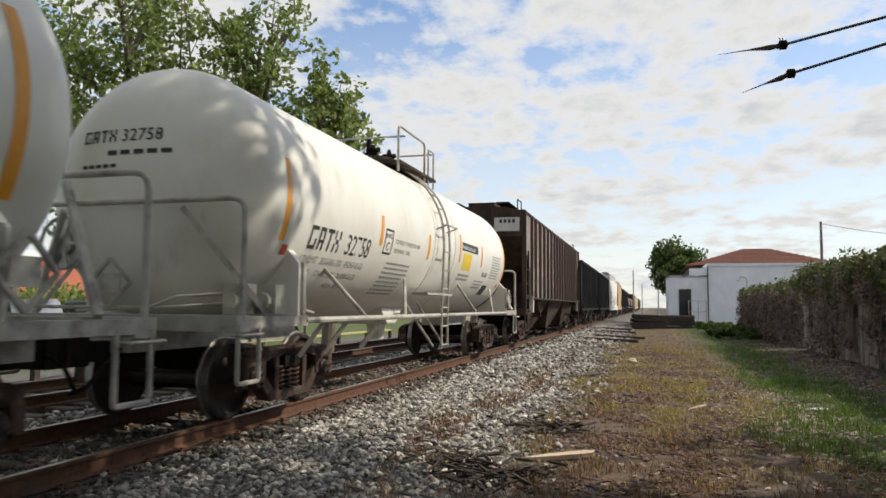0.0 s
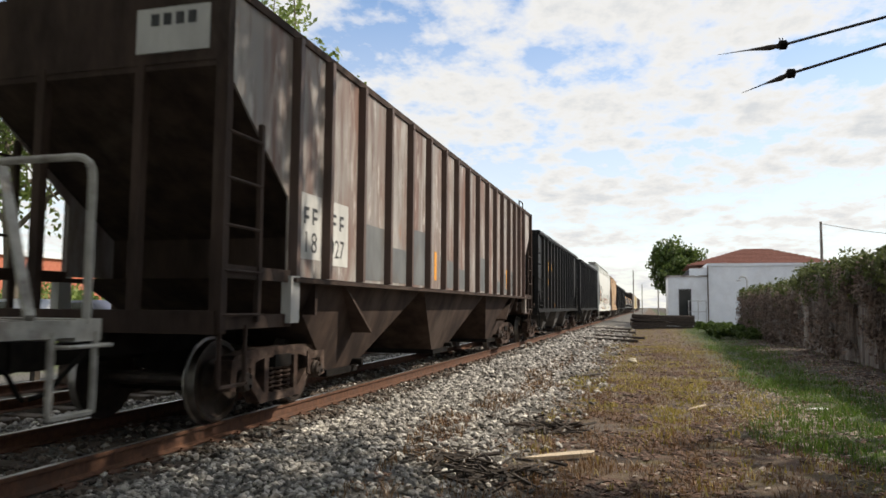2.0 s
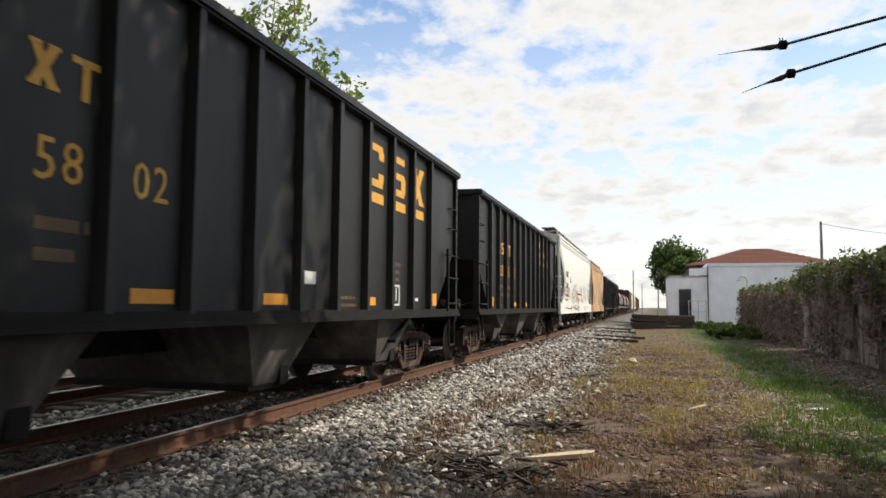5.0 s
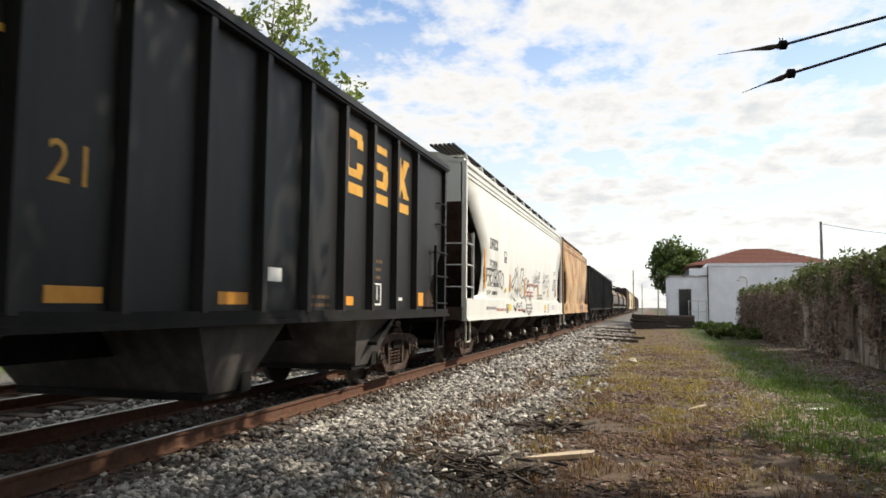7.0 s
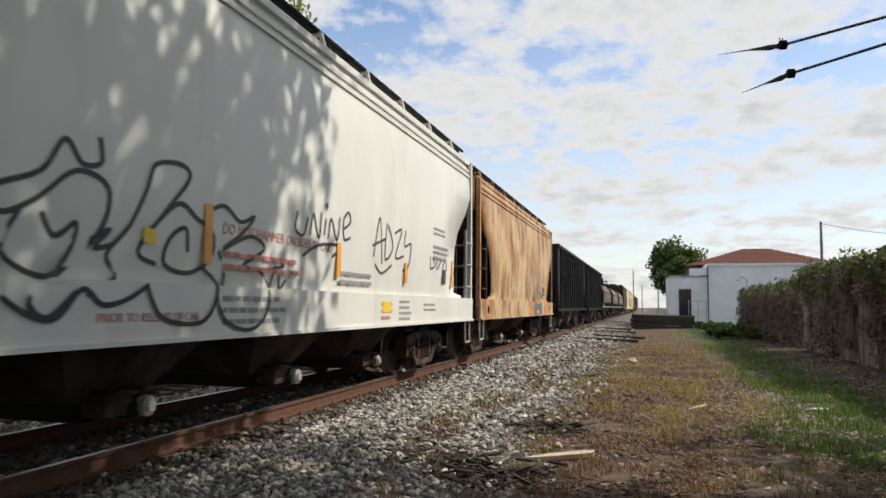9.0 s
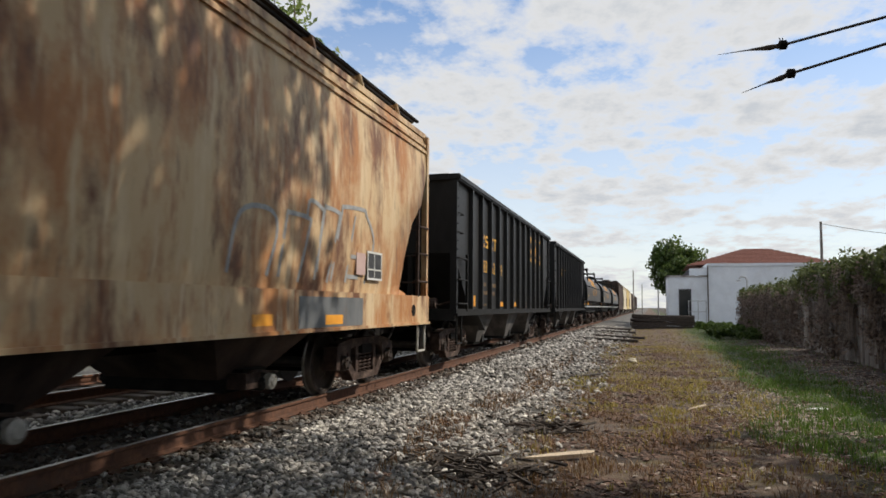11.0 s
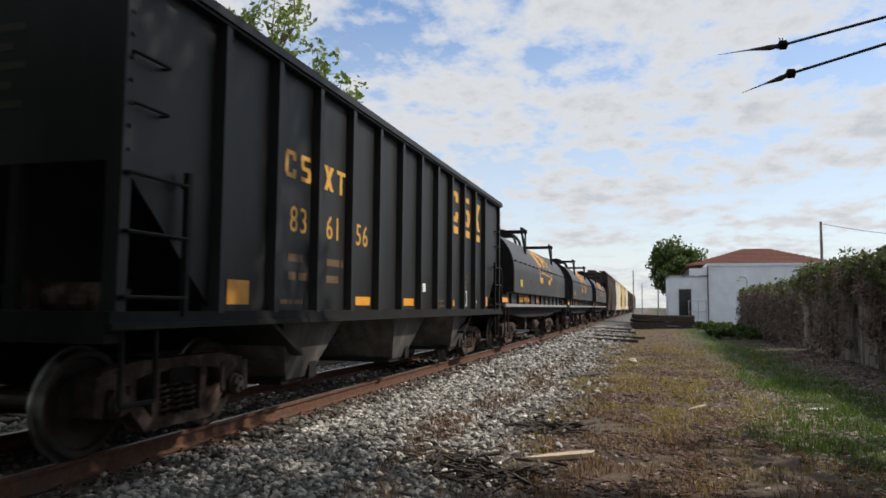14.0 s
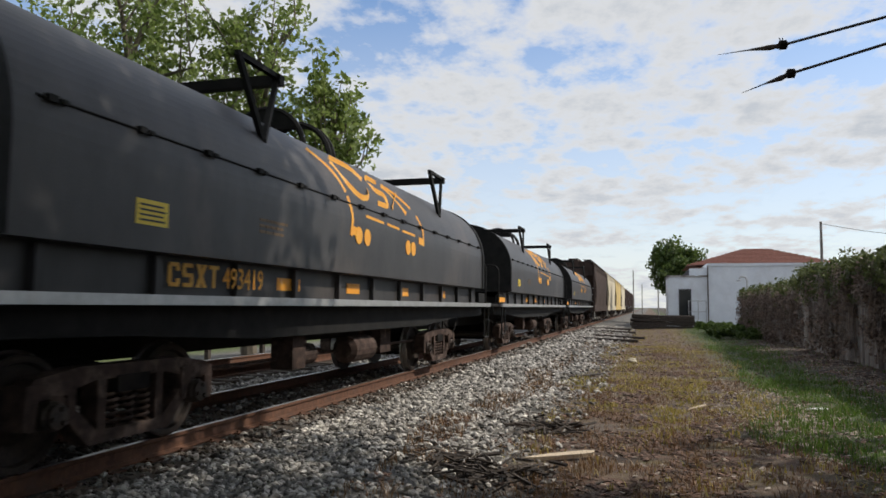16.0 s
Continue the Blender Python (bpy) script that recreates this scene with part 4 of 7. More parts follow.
    for x, y in ((1.18, -7.12), (1.38, -6.82)):
        box(bm, x - 0.13, x + 0.13, y - 0.12, y + 0.12, 1.2, 1.52)
        lathe(bm, [(-0.2, 0.09), (0.2, 0.09)], (x, y, 1.34), "y", 10)
    tube(bm, [(1.1, -7.15, 1.42), (0.6, -7.4, 1.38), (0.3, -7.45, 1.26), (-1.2, -7.45, 1.26)], 0.022, 6)
    tube(bm, [(1.1, -7.15, 1.32), (0.7, -7.42, 1.28), (-0.6, -7.48, 1.22)], 0.018, 6)
    tube(bm, [(1.2, -6.3, 1.3), (1.3, -6.0, 1.25), (1.3, -5.6, 1.2)], 0.025, 6)
    part("brake_valve", bm, W, car)
    bm = bmesh.new()
    tube(bm, [(-0.95 + 0.29 * math.cos(a), -7.36, 1.97 + 0.29 * math.sin(a)) for a in np.linspace(0, 2 * math.pi, 25)], 0.022, 6)
    lathe(bm, [(-7.39, 0.05), (-7.36, 0.13), (-7.30, 0.13)], (-0.95, 0, 1.97), "y", 14)
    bm2 = bm
    for k in range(5):
        a = k * 2 * math.pi / 5
        beam(bm2, (-0.95, -7.36, 1.97), (-0.95 + 0.28 * math.cos(a), -7.36, 1.97 + 0.28 * math.sin(a)), 0.03)
    box(bm2, -1.15, -0.75, -7.30, -7.05, 1.7, 2.15)
    beam(bm2, (-0.95, -7.2, 1.7), (-1.2, -7.45, 1.16), 0.05)
    beam(bm2, (-0.8, -7.2, 1.7), (-0.6, -7.2, 1.16), 0.05)
    part("brake_wheel", bm2, M["chrome"], car, "spoked hand-brake wheel")
    bm = bmesh.new()
    lathe(bm, [(0.62, 0.16), (0.95, 0.2), (1.25, 0.32)], (0, 0, 0), "z", 14)
    prism(bm, [(-1.6, 1.25), (-0.4, 1.25), (-0.8, 0.95), (-1.2, 0.95)], -0.7, 0.7)
    part("bottom_outlet", bm, M["white_tank"], car)
    add_trucks(car, 5.75, turn)
    # markings follow the shell
    cv = (ZC, R)
    cuts = ((yc - 6.24, 2.02, 2.98), (-3.60, 2.22, 2.68), (-1.10, 2.15, 2.62), (1.2, 2.25, 2.85), (3.3, 2.25, 2.75), (0.6 * yc + 6.3, 1.95, 3.3))
    plates("reflector", [(y - 0.06, y + 0.06, z0, z1) for y, z0, z1 in cuts], 0, M["orange"], car, "orange reflective stripe", cv)
    bm = bmesh.new()
    y = -5.95
    for k in range(4):
        yy = y + k * 0.235
        pats = HEAD_MARK[k]
        for a, b, c, d in pats:
            patch(bm, yy + a * 0.88, yy + b * 0.88, 1.98 + c, 1.98 + d, 0, cv)
    part("owner_mark", bm, M["ink"], car)
    lettering("number", number, 0.42, M["ink"], car, -4.84, 1.98, 0, 0.95, curve=cv, widen=0.88)
    head = lettering("number", number, 0.20, M["ink"], car, 0, 3.07, -0.14, 1.05, side=False)
    for v in head.data.vertices:
        r = min(0.98, math.hypot(v.co.x, v.co.z - ZC) / R)
        v.co.y += YC - LS - HD * math.sqrt(1 - (r ** (1 / 0.79)) ** 2) - 0.006
    bm = bmesh.new()
    for k in range(4):
        for a, b, c, d in HEAD_MARK[k]:
            box(bm, -0.68 + k * 0.125 + a * 0.45, -0.68 + k * 0.125 + b * 0.45, -0.003, 0.003, 3.07 + c * 0.47, 3.07 + d * 0.47)
    for k in range(5):
        box(bm, -0.3 + k * 0.17, -0.18 + k * 0.17, -0.003, 0.003, 2.92, 2.97)
        box(bm, -0.65 + k * 0.1, -0.58 + k * 0.1, -0.003, 0.003, 2.78, 2.82)
    for v in bm.verts:
        r = min(0.98, math.hypot(v.co.x, v.co.z - ZC) / R)
        v.co.y += YC - LS - HD * math.sqrt(1 - (r ** (1 / 0.79)) ** 2) - 0.006
    part("owner_mark", bm, M["ink"], car)
    bm = bmesh.new()
    bars(bm, -3.1, 1.98, 1.3, 8, 0.035, 0.05, 0, cv, 5)
    bars(bm, 4.5, 2.6, 1.1, 9, 0.03, 0.04, 0, cv, 6)
    bars(bm, 1.4, 2.0, 1.2, 2, 0.05, 0.05, 0, cv, 8)
    bars(bm, 3.1, 1.9, 1.0, 3, 0.035, 0.05, 0, cv, 10)
    tagged(part("small_writing", bm, M["ink_grey"], car), kind="stuff")
    bm = bmesh.new()
    for a, b, c, d in ((-3.45, -3.42, 2.1, 2.5), (-3.12, -3.09, 2.1, 2.5), (-3.45, -3.09, 2.1, 2.13), (-3.45, -3.09, 2.47, 2.5)):
        patch(bm, a, b, c, d, 0, cv)
    part("stencil_frame", bm, M["ink"], car)
    plates("dark_label", [(1.35, 2.85, 2.52, 2.70), (4.2, 4.75, 1.50, 1.80)], 0, M["ink"], car, "black label panel", cv)
    lettering("writing", "LD LMT  205600 LBS  93250 KGS", 0.145, M["ink_grey"], car, -6.0, 1.79, 0, curve=cv)
    lettering("writing", "LT WT    57400 LBS  26050 KGS", 0.145, M["ink_grey"], car, -6.0, 1.60, 0, curve=cv)
    lettering("writing", "NEW 06 01", 0.13, M["ink_grey"], car, -4.9, 1.42, 0, curve=cv)
    lettering("writing", "PLATE", 0.10, M["ink"], car, -3.42, 2.36, 0, curve=cv)
    lettering("writing", "C", 0.2, M["ink"], car, -3.34, 2.16, 0, curve=cv)
    lettering("writing", "CONSULT OWNER BEFORE", 0.105, M["ink_grey"], car, -2.95, 2.30, 0, curve=cv)
    lettering("writing", "REPAIRING TANK", 0.105, M["ink_grey"], car, -2.95, 2.15, 0, curve=cv)
    bm = bmesh.new()
    patch(bm, 1.5, 2.25, 2.1, 2.48, 0, cv)
    part("hazard_decal", bm, M["label_yellow"], car)
    lettering("writing", "FLUOROSILICIC ACID", 0.115, M["label_white"], car, 1.39, 2.555, 0.004, 1.0, curve=cv, widen=1.06)
    lettering("writing", "FRA AIP", 0.17, M["ink"], car, 3.6, 2.02, 0, curve=cv)
    plates("red_tag", [(-6.55, -6.4, 1.85, 1.98), (5.75, 5.9, 1.75, 1.9)], 0, M["label_red"], car, "", cv)
    return car


# ---- rib-sided covered hopper, rusty brown
RIB_Y = [-7.77, -6.9, -5.8, -4.7, -3.65, -2.6, -1.56, -0.61, 0.36, 1.36, 2.38, 3.33, 4.27, 5.26, 6.16, 6.98, 7.77]


def brown_hopper(s_centre, turn=True, label=""):
    car = car_base("hopper_car", label, s_centre, "hopper wagon")
    P, D = M["brown_rust"], M["brown_dark"]
    L, ZE = 9.26, 4.42
    pm = shared("side_post", post_mesh(1.61, 0.12, 1.62, 4.36, 0.075), [M["brown_rib"]])
    pm2 = shared("side_post", post_mesh(-1.61, -0.12, 1.62, 4.36, 0.075), [M["brown_rib"]])
    for s in (-1, 1):
        bm = bmesh.new()
        prism(bm, [(-L, ZE), (L, ZE), (L, 3.66), (7.86, 2.5), (7.86, 1.62), (-7.86, 1.62), (-7.86, 2.5), (-L, 3.66)], s * 1.50 - 0.012, s * 1.50 + 0.012)
        part("side_sheet", bm, P, car, "grey-brown rust-streaked ribbed steel")
        bm = bmesh.new()
        box(bm, *sorted((s * 1.46, s * 1.66)), -7.9, 7.9, 1.55, 1.60)
        box(bm, *sorted((s * 1.46, s * 1.54)), -L, L, ZE - 0.06, ZE + 0.03)
        part("side_sill", bm, D, car)
        for y in RIB_Y:
            put("side_post", pm if s > 0 else pm2, car, (0, y, 0))
        for e in (-1, 1):
            bm = bmesh.new()
            box(bm, *sorted((s * 1.47, s * 1.60)), *sorted((e * (L - 0.08), e * (L + 0.02))), 1.05, ZE)
            part("corner_post", bm, D, car)
            ladder(car, e * (L - 0.02), e * (L - 0.68), s * 1.57, 1.12, [1.2, 1.62, 2.05, 2.5, 2.95], 3.5, 3.15, D)
            bm = bmesh.new()
            box(bm, *sorted((s * 1.50, s * 1.62)), *sorted((e * 7.75, e * 7.95)), 1.10, 1.62)
            part("jacking_pad", bm, M["board_white"] if e < 0 else P, car)
            bm = bmesh.new()
            box(bm, *sorted((s * 1.35, s * 1.55)), *sorted((e * 7.8, e * L)), 1.06, 1.2)
            box(bm, *sorted((s * 1.45, s * 1.58)), *sorted((e * 7.9, e * L)), 1.55, 1.68)
            part("end_side_sill", bm, D, car)
            step(car, e * (L - 0.05), e * (L - 0.5), s * 1.55, 0.52, 1.1, D)
    for e in (-1, 1):
        bm = bmesh.new()
        prism(bm, [(e * (L - 0.01), 3.64), (e * (L - 0.04), 3.62), (e * 5.2, 0.95), (e * 5.2, 0.9), (e * (L - 0.01), 3.58)], -1.49, 1.49)
        part("end_slope", bm, D, car, "sooty brown end slope sheet")
        bm = bmesh.new()
        prism(bm, [(e * L, ZE), (e * (L - 0.03), ZE), (e * (L - 0.03), 3.64), (e * L, 3.64)], -1.49, 1.49)
        part("end_sheet", bm, D, car, "sooty brown end sheet")
        bm = bmesh.new()
        box(bm, -1.55, 1.55, *sorted((e * (L - 0.15), e * (L + 0.05))), 1.02, 1.24)
        for xx in (-0.6, 0.6):
            beam(bm, (xx, e * (L - 0.04), 1.2), (xx, e * (L - 0.04), 3.7), 0.10)
        box(bm, -1.5, 1.5, *sorted((e * (L - 1.2), e * (L - 0.2))), 1.14, 1.18)
        box(bm, -1.48, 1.48, *sorted((e * (7.0), e * (7.06))), 1.18, 2.2)
        part("end_frame", bm, D, car)
        part("coupler", coupler_mesh(e * 8.4, e * 10.0), M["undergear"], car)
    bm = bmesh.new()
    prism(bm, [(-1.5, ZE), (-0.9, ZE + 0.13), (0, ZE + 0.18), (0.9, ZE + 0.13), (1.5, ZE)], -L, L, "y")
    part("roof", bm, D, car)
    bm = bmesh.new()
    box(bm, -0.45, 0.45, -L + 0.5, L - 0.5, ZE + 0.19, ZE + 0.36)
    part("hatch_cover", bm, D, car, "sooty trough hatch cover")
    bm = bmesh.new()
    for s in (-1, 1):
        box(bm, *sorted((s * 0.62, s * 1.05)), -L - 0.1, L + 0.1, ZE + 0.24, ZE + 0.28)
        for y in np.arange(-8.8, 9, 1.6):
            beam(bm, (s * 0.85, y, ZE + 0.1), (s * 0.85, y, ZE + 0.25), 0.05)
    for e in (-1, 1):
        tube(bm, bend([(1.3, e * (L - 0.1), ZE), (1.3, e * (L - 0.1), ZE + 0.38), (1.3, e * (L - 0.8), ZE + 0.38), (1.3, e * (L - 0.8), ZE)], 0.05), 0.02, 6)
    part("roof_walkway", bm, M["undergear"], car)
    bm = bmesh.new()
    box(bm, -0.28, 0.28, -L + 0.1, L - 0.1, 0.78, 1.10)
    part("centre_sill", bm, M["undergear"], car)
    for c in (-5.2, 0.0, 5.2):
        bm = bmesh.new()
        vs = []
        for x in (-1, 1):
            vs += [(x * 1.46, c - 2.55, 1.6), (x * 1.46, c + 2.55, 1.6), (x * 1.0, c + 0.5, 0.38), (x * 1.0, c - 0.5, 0.38)]
        hull(bm, vs, [(0, 1, 2, 3), (7, 6, 5, 4), (0, 4, 5, 1), (1, 5, 6, 2), (2, 6, 7, 3), (3, 7, 4, 0)])
        bmesh.ops.recalc_face_normals(bm, faces=bm.faces)
        ch = part("hopper_bay", bm, D, car)
        bm = bmesh.new()
        box(bm, -1.05, 1.05, c - 0.55, c + 0.55, 0.30, 0.39)
        lathe(bm, [(-1.2, 0.05), (1.2, 0.05)], (0, c + 0.4, 0.45), "x", 8)
        part("outlet_gate", bm, M["undergear"], ch)
    add_trucks(car, 7.15, turn)
    xs = 1.513
    plates("mark_board", [(-7.62, -7.02, 1.84, 2.62), (-6.78, -6.18, 1.80, 2.62)], xs, M["board_white"], car, "weathered white mark panel")
    bm = bmesh.new()
    box(bm, 0.55, 1.38, -L - 0.012, -L + 0.01, 3.75, 4.2)
    part("mark_board", bm, M["board_white"], car, "weathered white mark panel")
    lettering("number", "18", 0.36, M["ink"], car, -7.50, 1.92, xs + 0.003, 1.15)
    lettering("number", "927", 0.34, M["ink"], car, -6.76, 1.90, xs + 0.003, widen=0.9)
    lettering("number", "18927", 0.2, M["ink"], car, 0.66, 3.79, 0, side=False).location = (0, -L - 0.014, 0)
    bm = bmesh.new()
    for y in (-7.48, -7.26, -6.70, -6.46):
        patch(bm, y, y + 0.04, 2.26, 2.46, xs + 0.003); patch(bm, y + 0.04, y + 0.13, 2.42, 2.46, xs + 0.003); patch(bm, y + 0.04, y + 0.13, 2.32, 2.36, xs + 0.003)
    for k in range(4):
        box(bm, 0.72 + k * 0.14, 0.81 + k * 0.14, -L - 0.018, -L - 0.01, 4.02, 4.14)
    part("owner_mark", bm, M["ink"], car)
    plates("reflector", [(-2.08, -1.93, 1.78, 2.32), (5.04, 5.16, 1.78, 2.32)], xs, M["orange"], car, "orange reflective stripe")
    rp = random.Random(12)
    fades = [(RIB_Y[k] + 0.09, RIB_Y[k + 1] - 0.09, 1.66, 1.66 + rp.choice((0.3, 0.42, 0.55, 0.8, 0.95))) for k in (2, 3, 4, 6, 7, 9, 11, 12)]
    plates("paint_patch", fades, xs, M["grey_patch"], car, "faded blue-grey repaint patch")
    bm = bmesh.new()
    for a, b, c, d in ((5.55, 6.03, 1.88, 1.905), (5.55, 6.03, 2.19, 2.215), (5.55, 5.575, 1.88, 2.215), (6.005, 6.03, 1.88, 2.215), (5.55, 6.03, 1.95, 1.97)):
        patch(bm, a, b, c, d, xs)
    part("stencil_frame", bm, M["ink"], car)
    plates("paint_patch", [(5.36, 6.07, 1.66, 2.32)], xs - 0.002, M["grey_patch"], car, "faded blue-grey repaint patch")
    bm = bmesh.new()
    strokes(bm, [[(-1.75, 1.85), (-1.6, 2.35), (-1.35, 2.5), (-1.2, 2.3), (-1.25, 1.95)], [(-2.35, 1.8), (-2.2, 2.1), (-2.3, 2.25), (-2.45, 2.1), (-2.15, 1.9)], [(0.4, 1.8), (0.55, 2.2), (0.75, 2.4), (0.85, 2.1), (0.7, 1.85)]], xs + 0.004, 0.03)
    split_parts(part("graffiti", bm, M["ink_grey"], car, "faded spray-paint strokes"))
    return car


def side_x(z):
    prof = ((1.44, 1.52), (1.66, 1.545), (2.0, 1.57), (2.5, 1.59), (3.0, 1.59), (3.6, 1.57), (4.0, 1.54), (4.3, 1.50), (4.6, 1.45))
    for (z0, a), (z1, b) in zip(prof, prof[1:]):
        if z <= z1:
            return a + (b - a) * (z - z0) / (z1 - z0)
    return 1.46


# ---- covered hopper with curved sides
def covered_hopper(s_centre, L, paint, end_mat, ze=4.5, y_truck=None, turn=True, label="", detail=True, bays=4, cut=None, ladder_mat=None):
    car = car_base("covered_hopper", label, s_centre, "hopper wagon")
    prof = [(1.44, 1.52), (1.66, 1.545), (2.0, 1.57), (2.5, 1.59), (3.0, 1.59), (3.6, 1.57), (4.0, 1.54), (4.3, 1.50), (ze, 1.46)]
    cut = cut or [(1.44, 0.72), (1.52, 0.80), (1.57, 1.42), (1.97, 1.55), (2.43, 1.58), (2.79, 1.35), (3.12, 0.89), (3.26, 0.66), (3.72, 0.12), (5.5, 0.05)]

    def y_end(z):
        for (z0, a), (z1, b) in zip(cut, cut[1:]):
            if z <= z1:
                return L - (a + (b - a) * (z - z0) / (z1 - z0))
        return L - 0.05

    zs = sorted(set([p[0] for p in prof] + [c[0] for c in cut if c[0] < ze] + [1.8, 2.25, 2.65, 2.95, 3.2, 3.45]))

    def x_at(z):
        for (z0, a), (z1, b) in zip(prof, prof[1:]):
            if z <= z1:
                return a + (b - a) * (z - z0) / (z1 - z0)
        return prof[-1][1]

    for s in (-1, 1):
        bm = bmesh.new()
        rows = []
        for off in (0.0, -0.025):
            for z in zs:
                ye = y_end(z)
                rows.append([bm.verts.new((s * (x_at(z) + off), ye * u, z)) for u in np.linspace(-1, 1, 13)])
        n = len(zs)
        for base in (0, n):
            for a, b in zip(rows[base:base + n], rows[base + 1:base + n]):
                for k in range(12):
                    bm.faces.new([a[k], a[k + 1], b[k + 1], b[k]])
        for i in range(n - 1):
            for k in (0, 12):
                bm.faces.new([rows[i][k], rows[i + 1][k], rows[n + i + 1][k], rows[n + i][k]])
        bmesh.ops.recalc_face_normals(bm, faces=bm.faces)
        part("side_sheet", bm, paint, car, smooth=True)
        bm = bmesh.new()
        box(bm, *sorted((s * 1.50, s * 1.60)), -L, L, 1.00, 1.47)
        box(bm, *sorted((s * 1.50, s * 1.63)), -L, L, 0.98, 1.02)
        part("side_sill", bm, paint, car)
        bm = bmesh.new()
        for z in (ze - 0.32, ze - 0.2):
            box(bm, *sorted((s * x_at(z), s * (x_at(z) + 0.03))), -L + 0.03, L - 0.03, z, z + 0.05)
        box(bm, *sorted((s * 1.38, s * 1.52)), -L, L, ze - 0.03, ze + 0.06)
        part("eave_trim", bm, paint, car)
        for e in (-1, 1):
            bm = bmesh.new()
            box(bm, *sorted((s * 1.48, s * 1.58)), *sorted((e * (L - 0.1), e * L)), 1.0, ze)
            part("corner_post", bm, paint, car)
            ladder(car, e * (L - 0.05), e * (L - 0.62), s * 1.58, 1.45, [1.72, 2.2, 2.67], 3.2, 2.95, ladder_mat or (M["chrome"] if detail else end_mat))
            step(car, e * (L - 0.1), e * (L - 0.5), s * 1.55, 0.52, 1.0, M["white_steel"])
    for e in (-1, 1):
        bm = bmesh.new()
        prism(bm, [(e * (L - 0.02), ze + 0.05), (e * (L - 0.06), ze + 0.05), (e * (L - 0.06), 3.6), (e * (L - 0.02), 3.6)], -1.44, 1.44)
        part("end_sheet", bm, paint, car)
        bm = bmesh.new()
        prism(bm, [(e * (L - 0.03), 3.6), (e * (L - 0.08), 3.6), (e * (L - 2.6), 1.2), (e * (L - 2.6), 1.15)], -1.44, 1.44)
        part("end_slope", bm, end_mat, car, "dark brown end slope sheet")
        # ladder and hand rail across the end
        for z in (1.72, 2.2, 2.67):
            bm = bmesh.new()
            tube(bm, bend([(1.48, e * (L - 0.05), z), (1.48, e * (L + 0.03), z), (0.98, e * (L + 0.03), z), (0.98, e * (L - 0.05), z)], 0.02, 2), 0.016, 6)
            part("rung", bm, ladder_mat or M["chrome"], car)
        bm = bmesh.new()
        box(bm, 0.94, 1.0, *sorted((e * (L - 0.06), e * (L + 0.0))), 1.2, 3.6)
        part("ladder_stile", bm, end_mat, car)
        bm = bmesh.new()
        tube(bm, [(0.95, e * (L + 0.03), 2.72), (-1.48, e * (L + 0.03), 2.62)], 0.014, 6)
        part("end_hand_rail", bm, ladder_mat or M["chrome"], car)
        bm = bmesh.new()
        box(bm, -1.55, 1.55, *sorted((e * (L - 0.15), e * L)), 1.0, 1.28)
        for xx in (-0.5, 0.5):
            prism(bm, [(e * (L - 0.1), 1.2), (e * (L - 0.1), 3.6), (e * (L - 0.25), 3.6), (e * (L - 1.5), 1.2)], xx - 0.03, xx + 0.03)
        box(bm, -1.48, 1.48, *sorted((e * (L - 2.5), e * (L - 0.2))), 1.12, 1.16)
        part("end_frame", bm, end_mat, car)
        part("coupler", coupler_mesh(e * (L - 1), e * (L + 0.42)), M["undergear"], car)
    bm = bmesh.new()
    prism(bm, [(-1.46, ze), (-0.9, ze + 0.22), (0, ze + 0.32), (0.9, ze + 0.22), (1.46, ze)], -L, L, "y")
    part("roof", bm, paint, car)
    bm = bmesh.new()
    box(bm, -0.35, 0.35, -L + 0.6, L - 0.6, ze + 0.33, ze + 0.5)
    part("hatch_cover", bm, paint, car)
    for s in (-1, 1):
        for x in np.linspace(0.80, 1.30, 6):
            bm = bmesh.new()
            box(bm, *sorted((s * (x - 0.028), s * (x + 0.028))), -L - 0.15, L + 0.15, ze + 0.33, ze + 0.37)
            part("walkway_slat", bm, M["undergear"], car, "dark roof walkway slat")
        for y in np.arange(-L + 0.9, L, 1.6):
            bm = bmesh.new()
            beam(bm, (s * 1.42, y, ze), (s * 1.33, y, ze + 0.34), 0.05)
            beam(bm, (s * 0.75, y, ze + 0.30), (s * 1.35, y, ze + 0.30), 0.04)
            part("walkway_bracket", bm, paint, car)
    bm = bmesh.new()
    box(bm, -0.28, 0.28, -L + 0.1, L - 0.1, 0.78, 1.10)
    part("centre_sill", bm, M["undergear"], car)
    yt = y_truck or L - 2.0
    span = yt - 1.3
    for i in range(bays):
        c = -span + 2 * span * (i + 0.5) / bays
        hw = span / bays
        bm = bmesh.new()
        vs = []
        for x in (-1, 1):
            vs += [(x * 1.48, c - hw * 0.98, 1.44), (x * 1.48, c + hw * 0.98, 1.44), (x * 0.75, c + 0.45, 0.45), (x * 0.75, c - 0.45, 0.45)]
        hull(bm, vs, [(0, 1, 2, 3), (7, 6, 5, 4), (0, 4, 5, 1), (1, 5, 6, 2), (2, 6, 7, 3), (3, 7, 4, 0)])
        bmesh.ops.recalc_face_normals(bm, faces=bm.faces)
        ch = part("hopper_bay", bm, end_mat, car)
        bm = bmesh.new()
        box(bm, -0.8, 0.8, c - 0.4, c + 0.4, 0.30, 0.46)
        lathe(bm, [(-1.2, 0.05), (-1.15, 0.08), (1.05, 0.08), (1.08, 0.05)], (0, c, 0.38), "x", 10)
        box(bm, 0.7, 0.95, c - 0.25, c + 0.25, 0.34, 0.56)
        part("outlet_gate", bm, M["undergear"], ch)
        bm = bmesh.new()
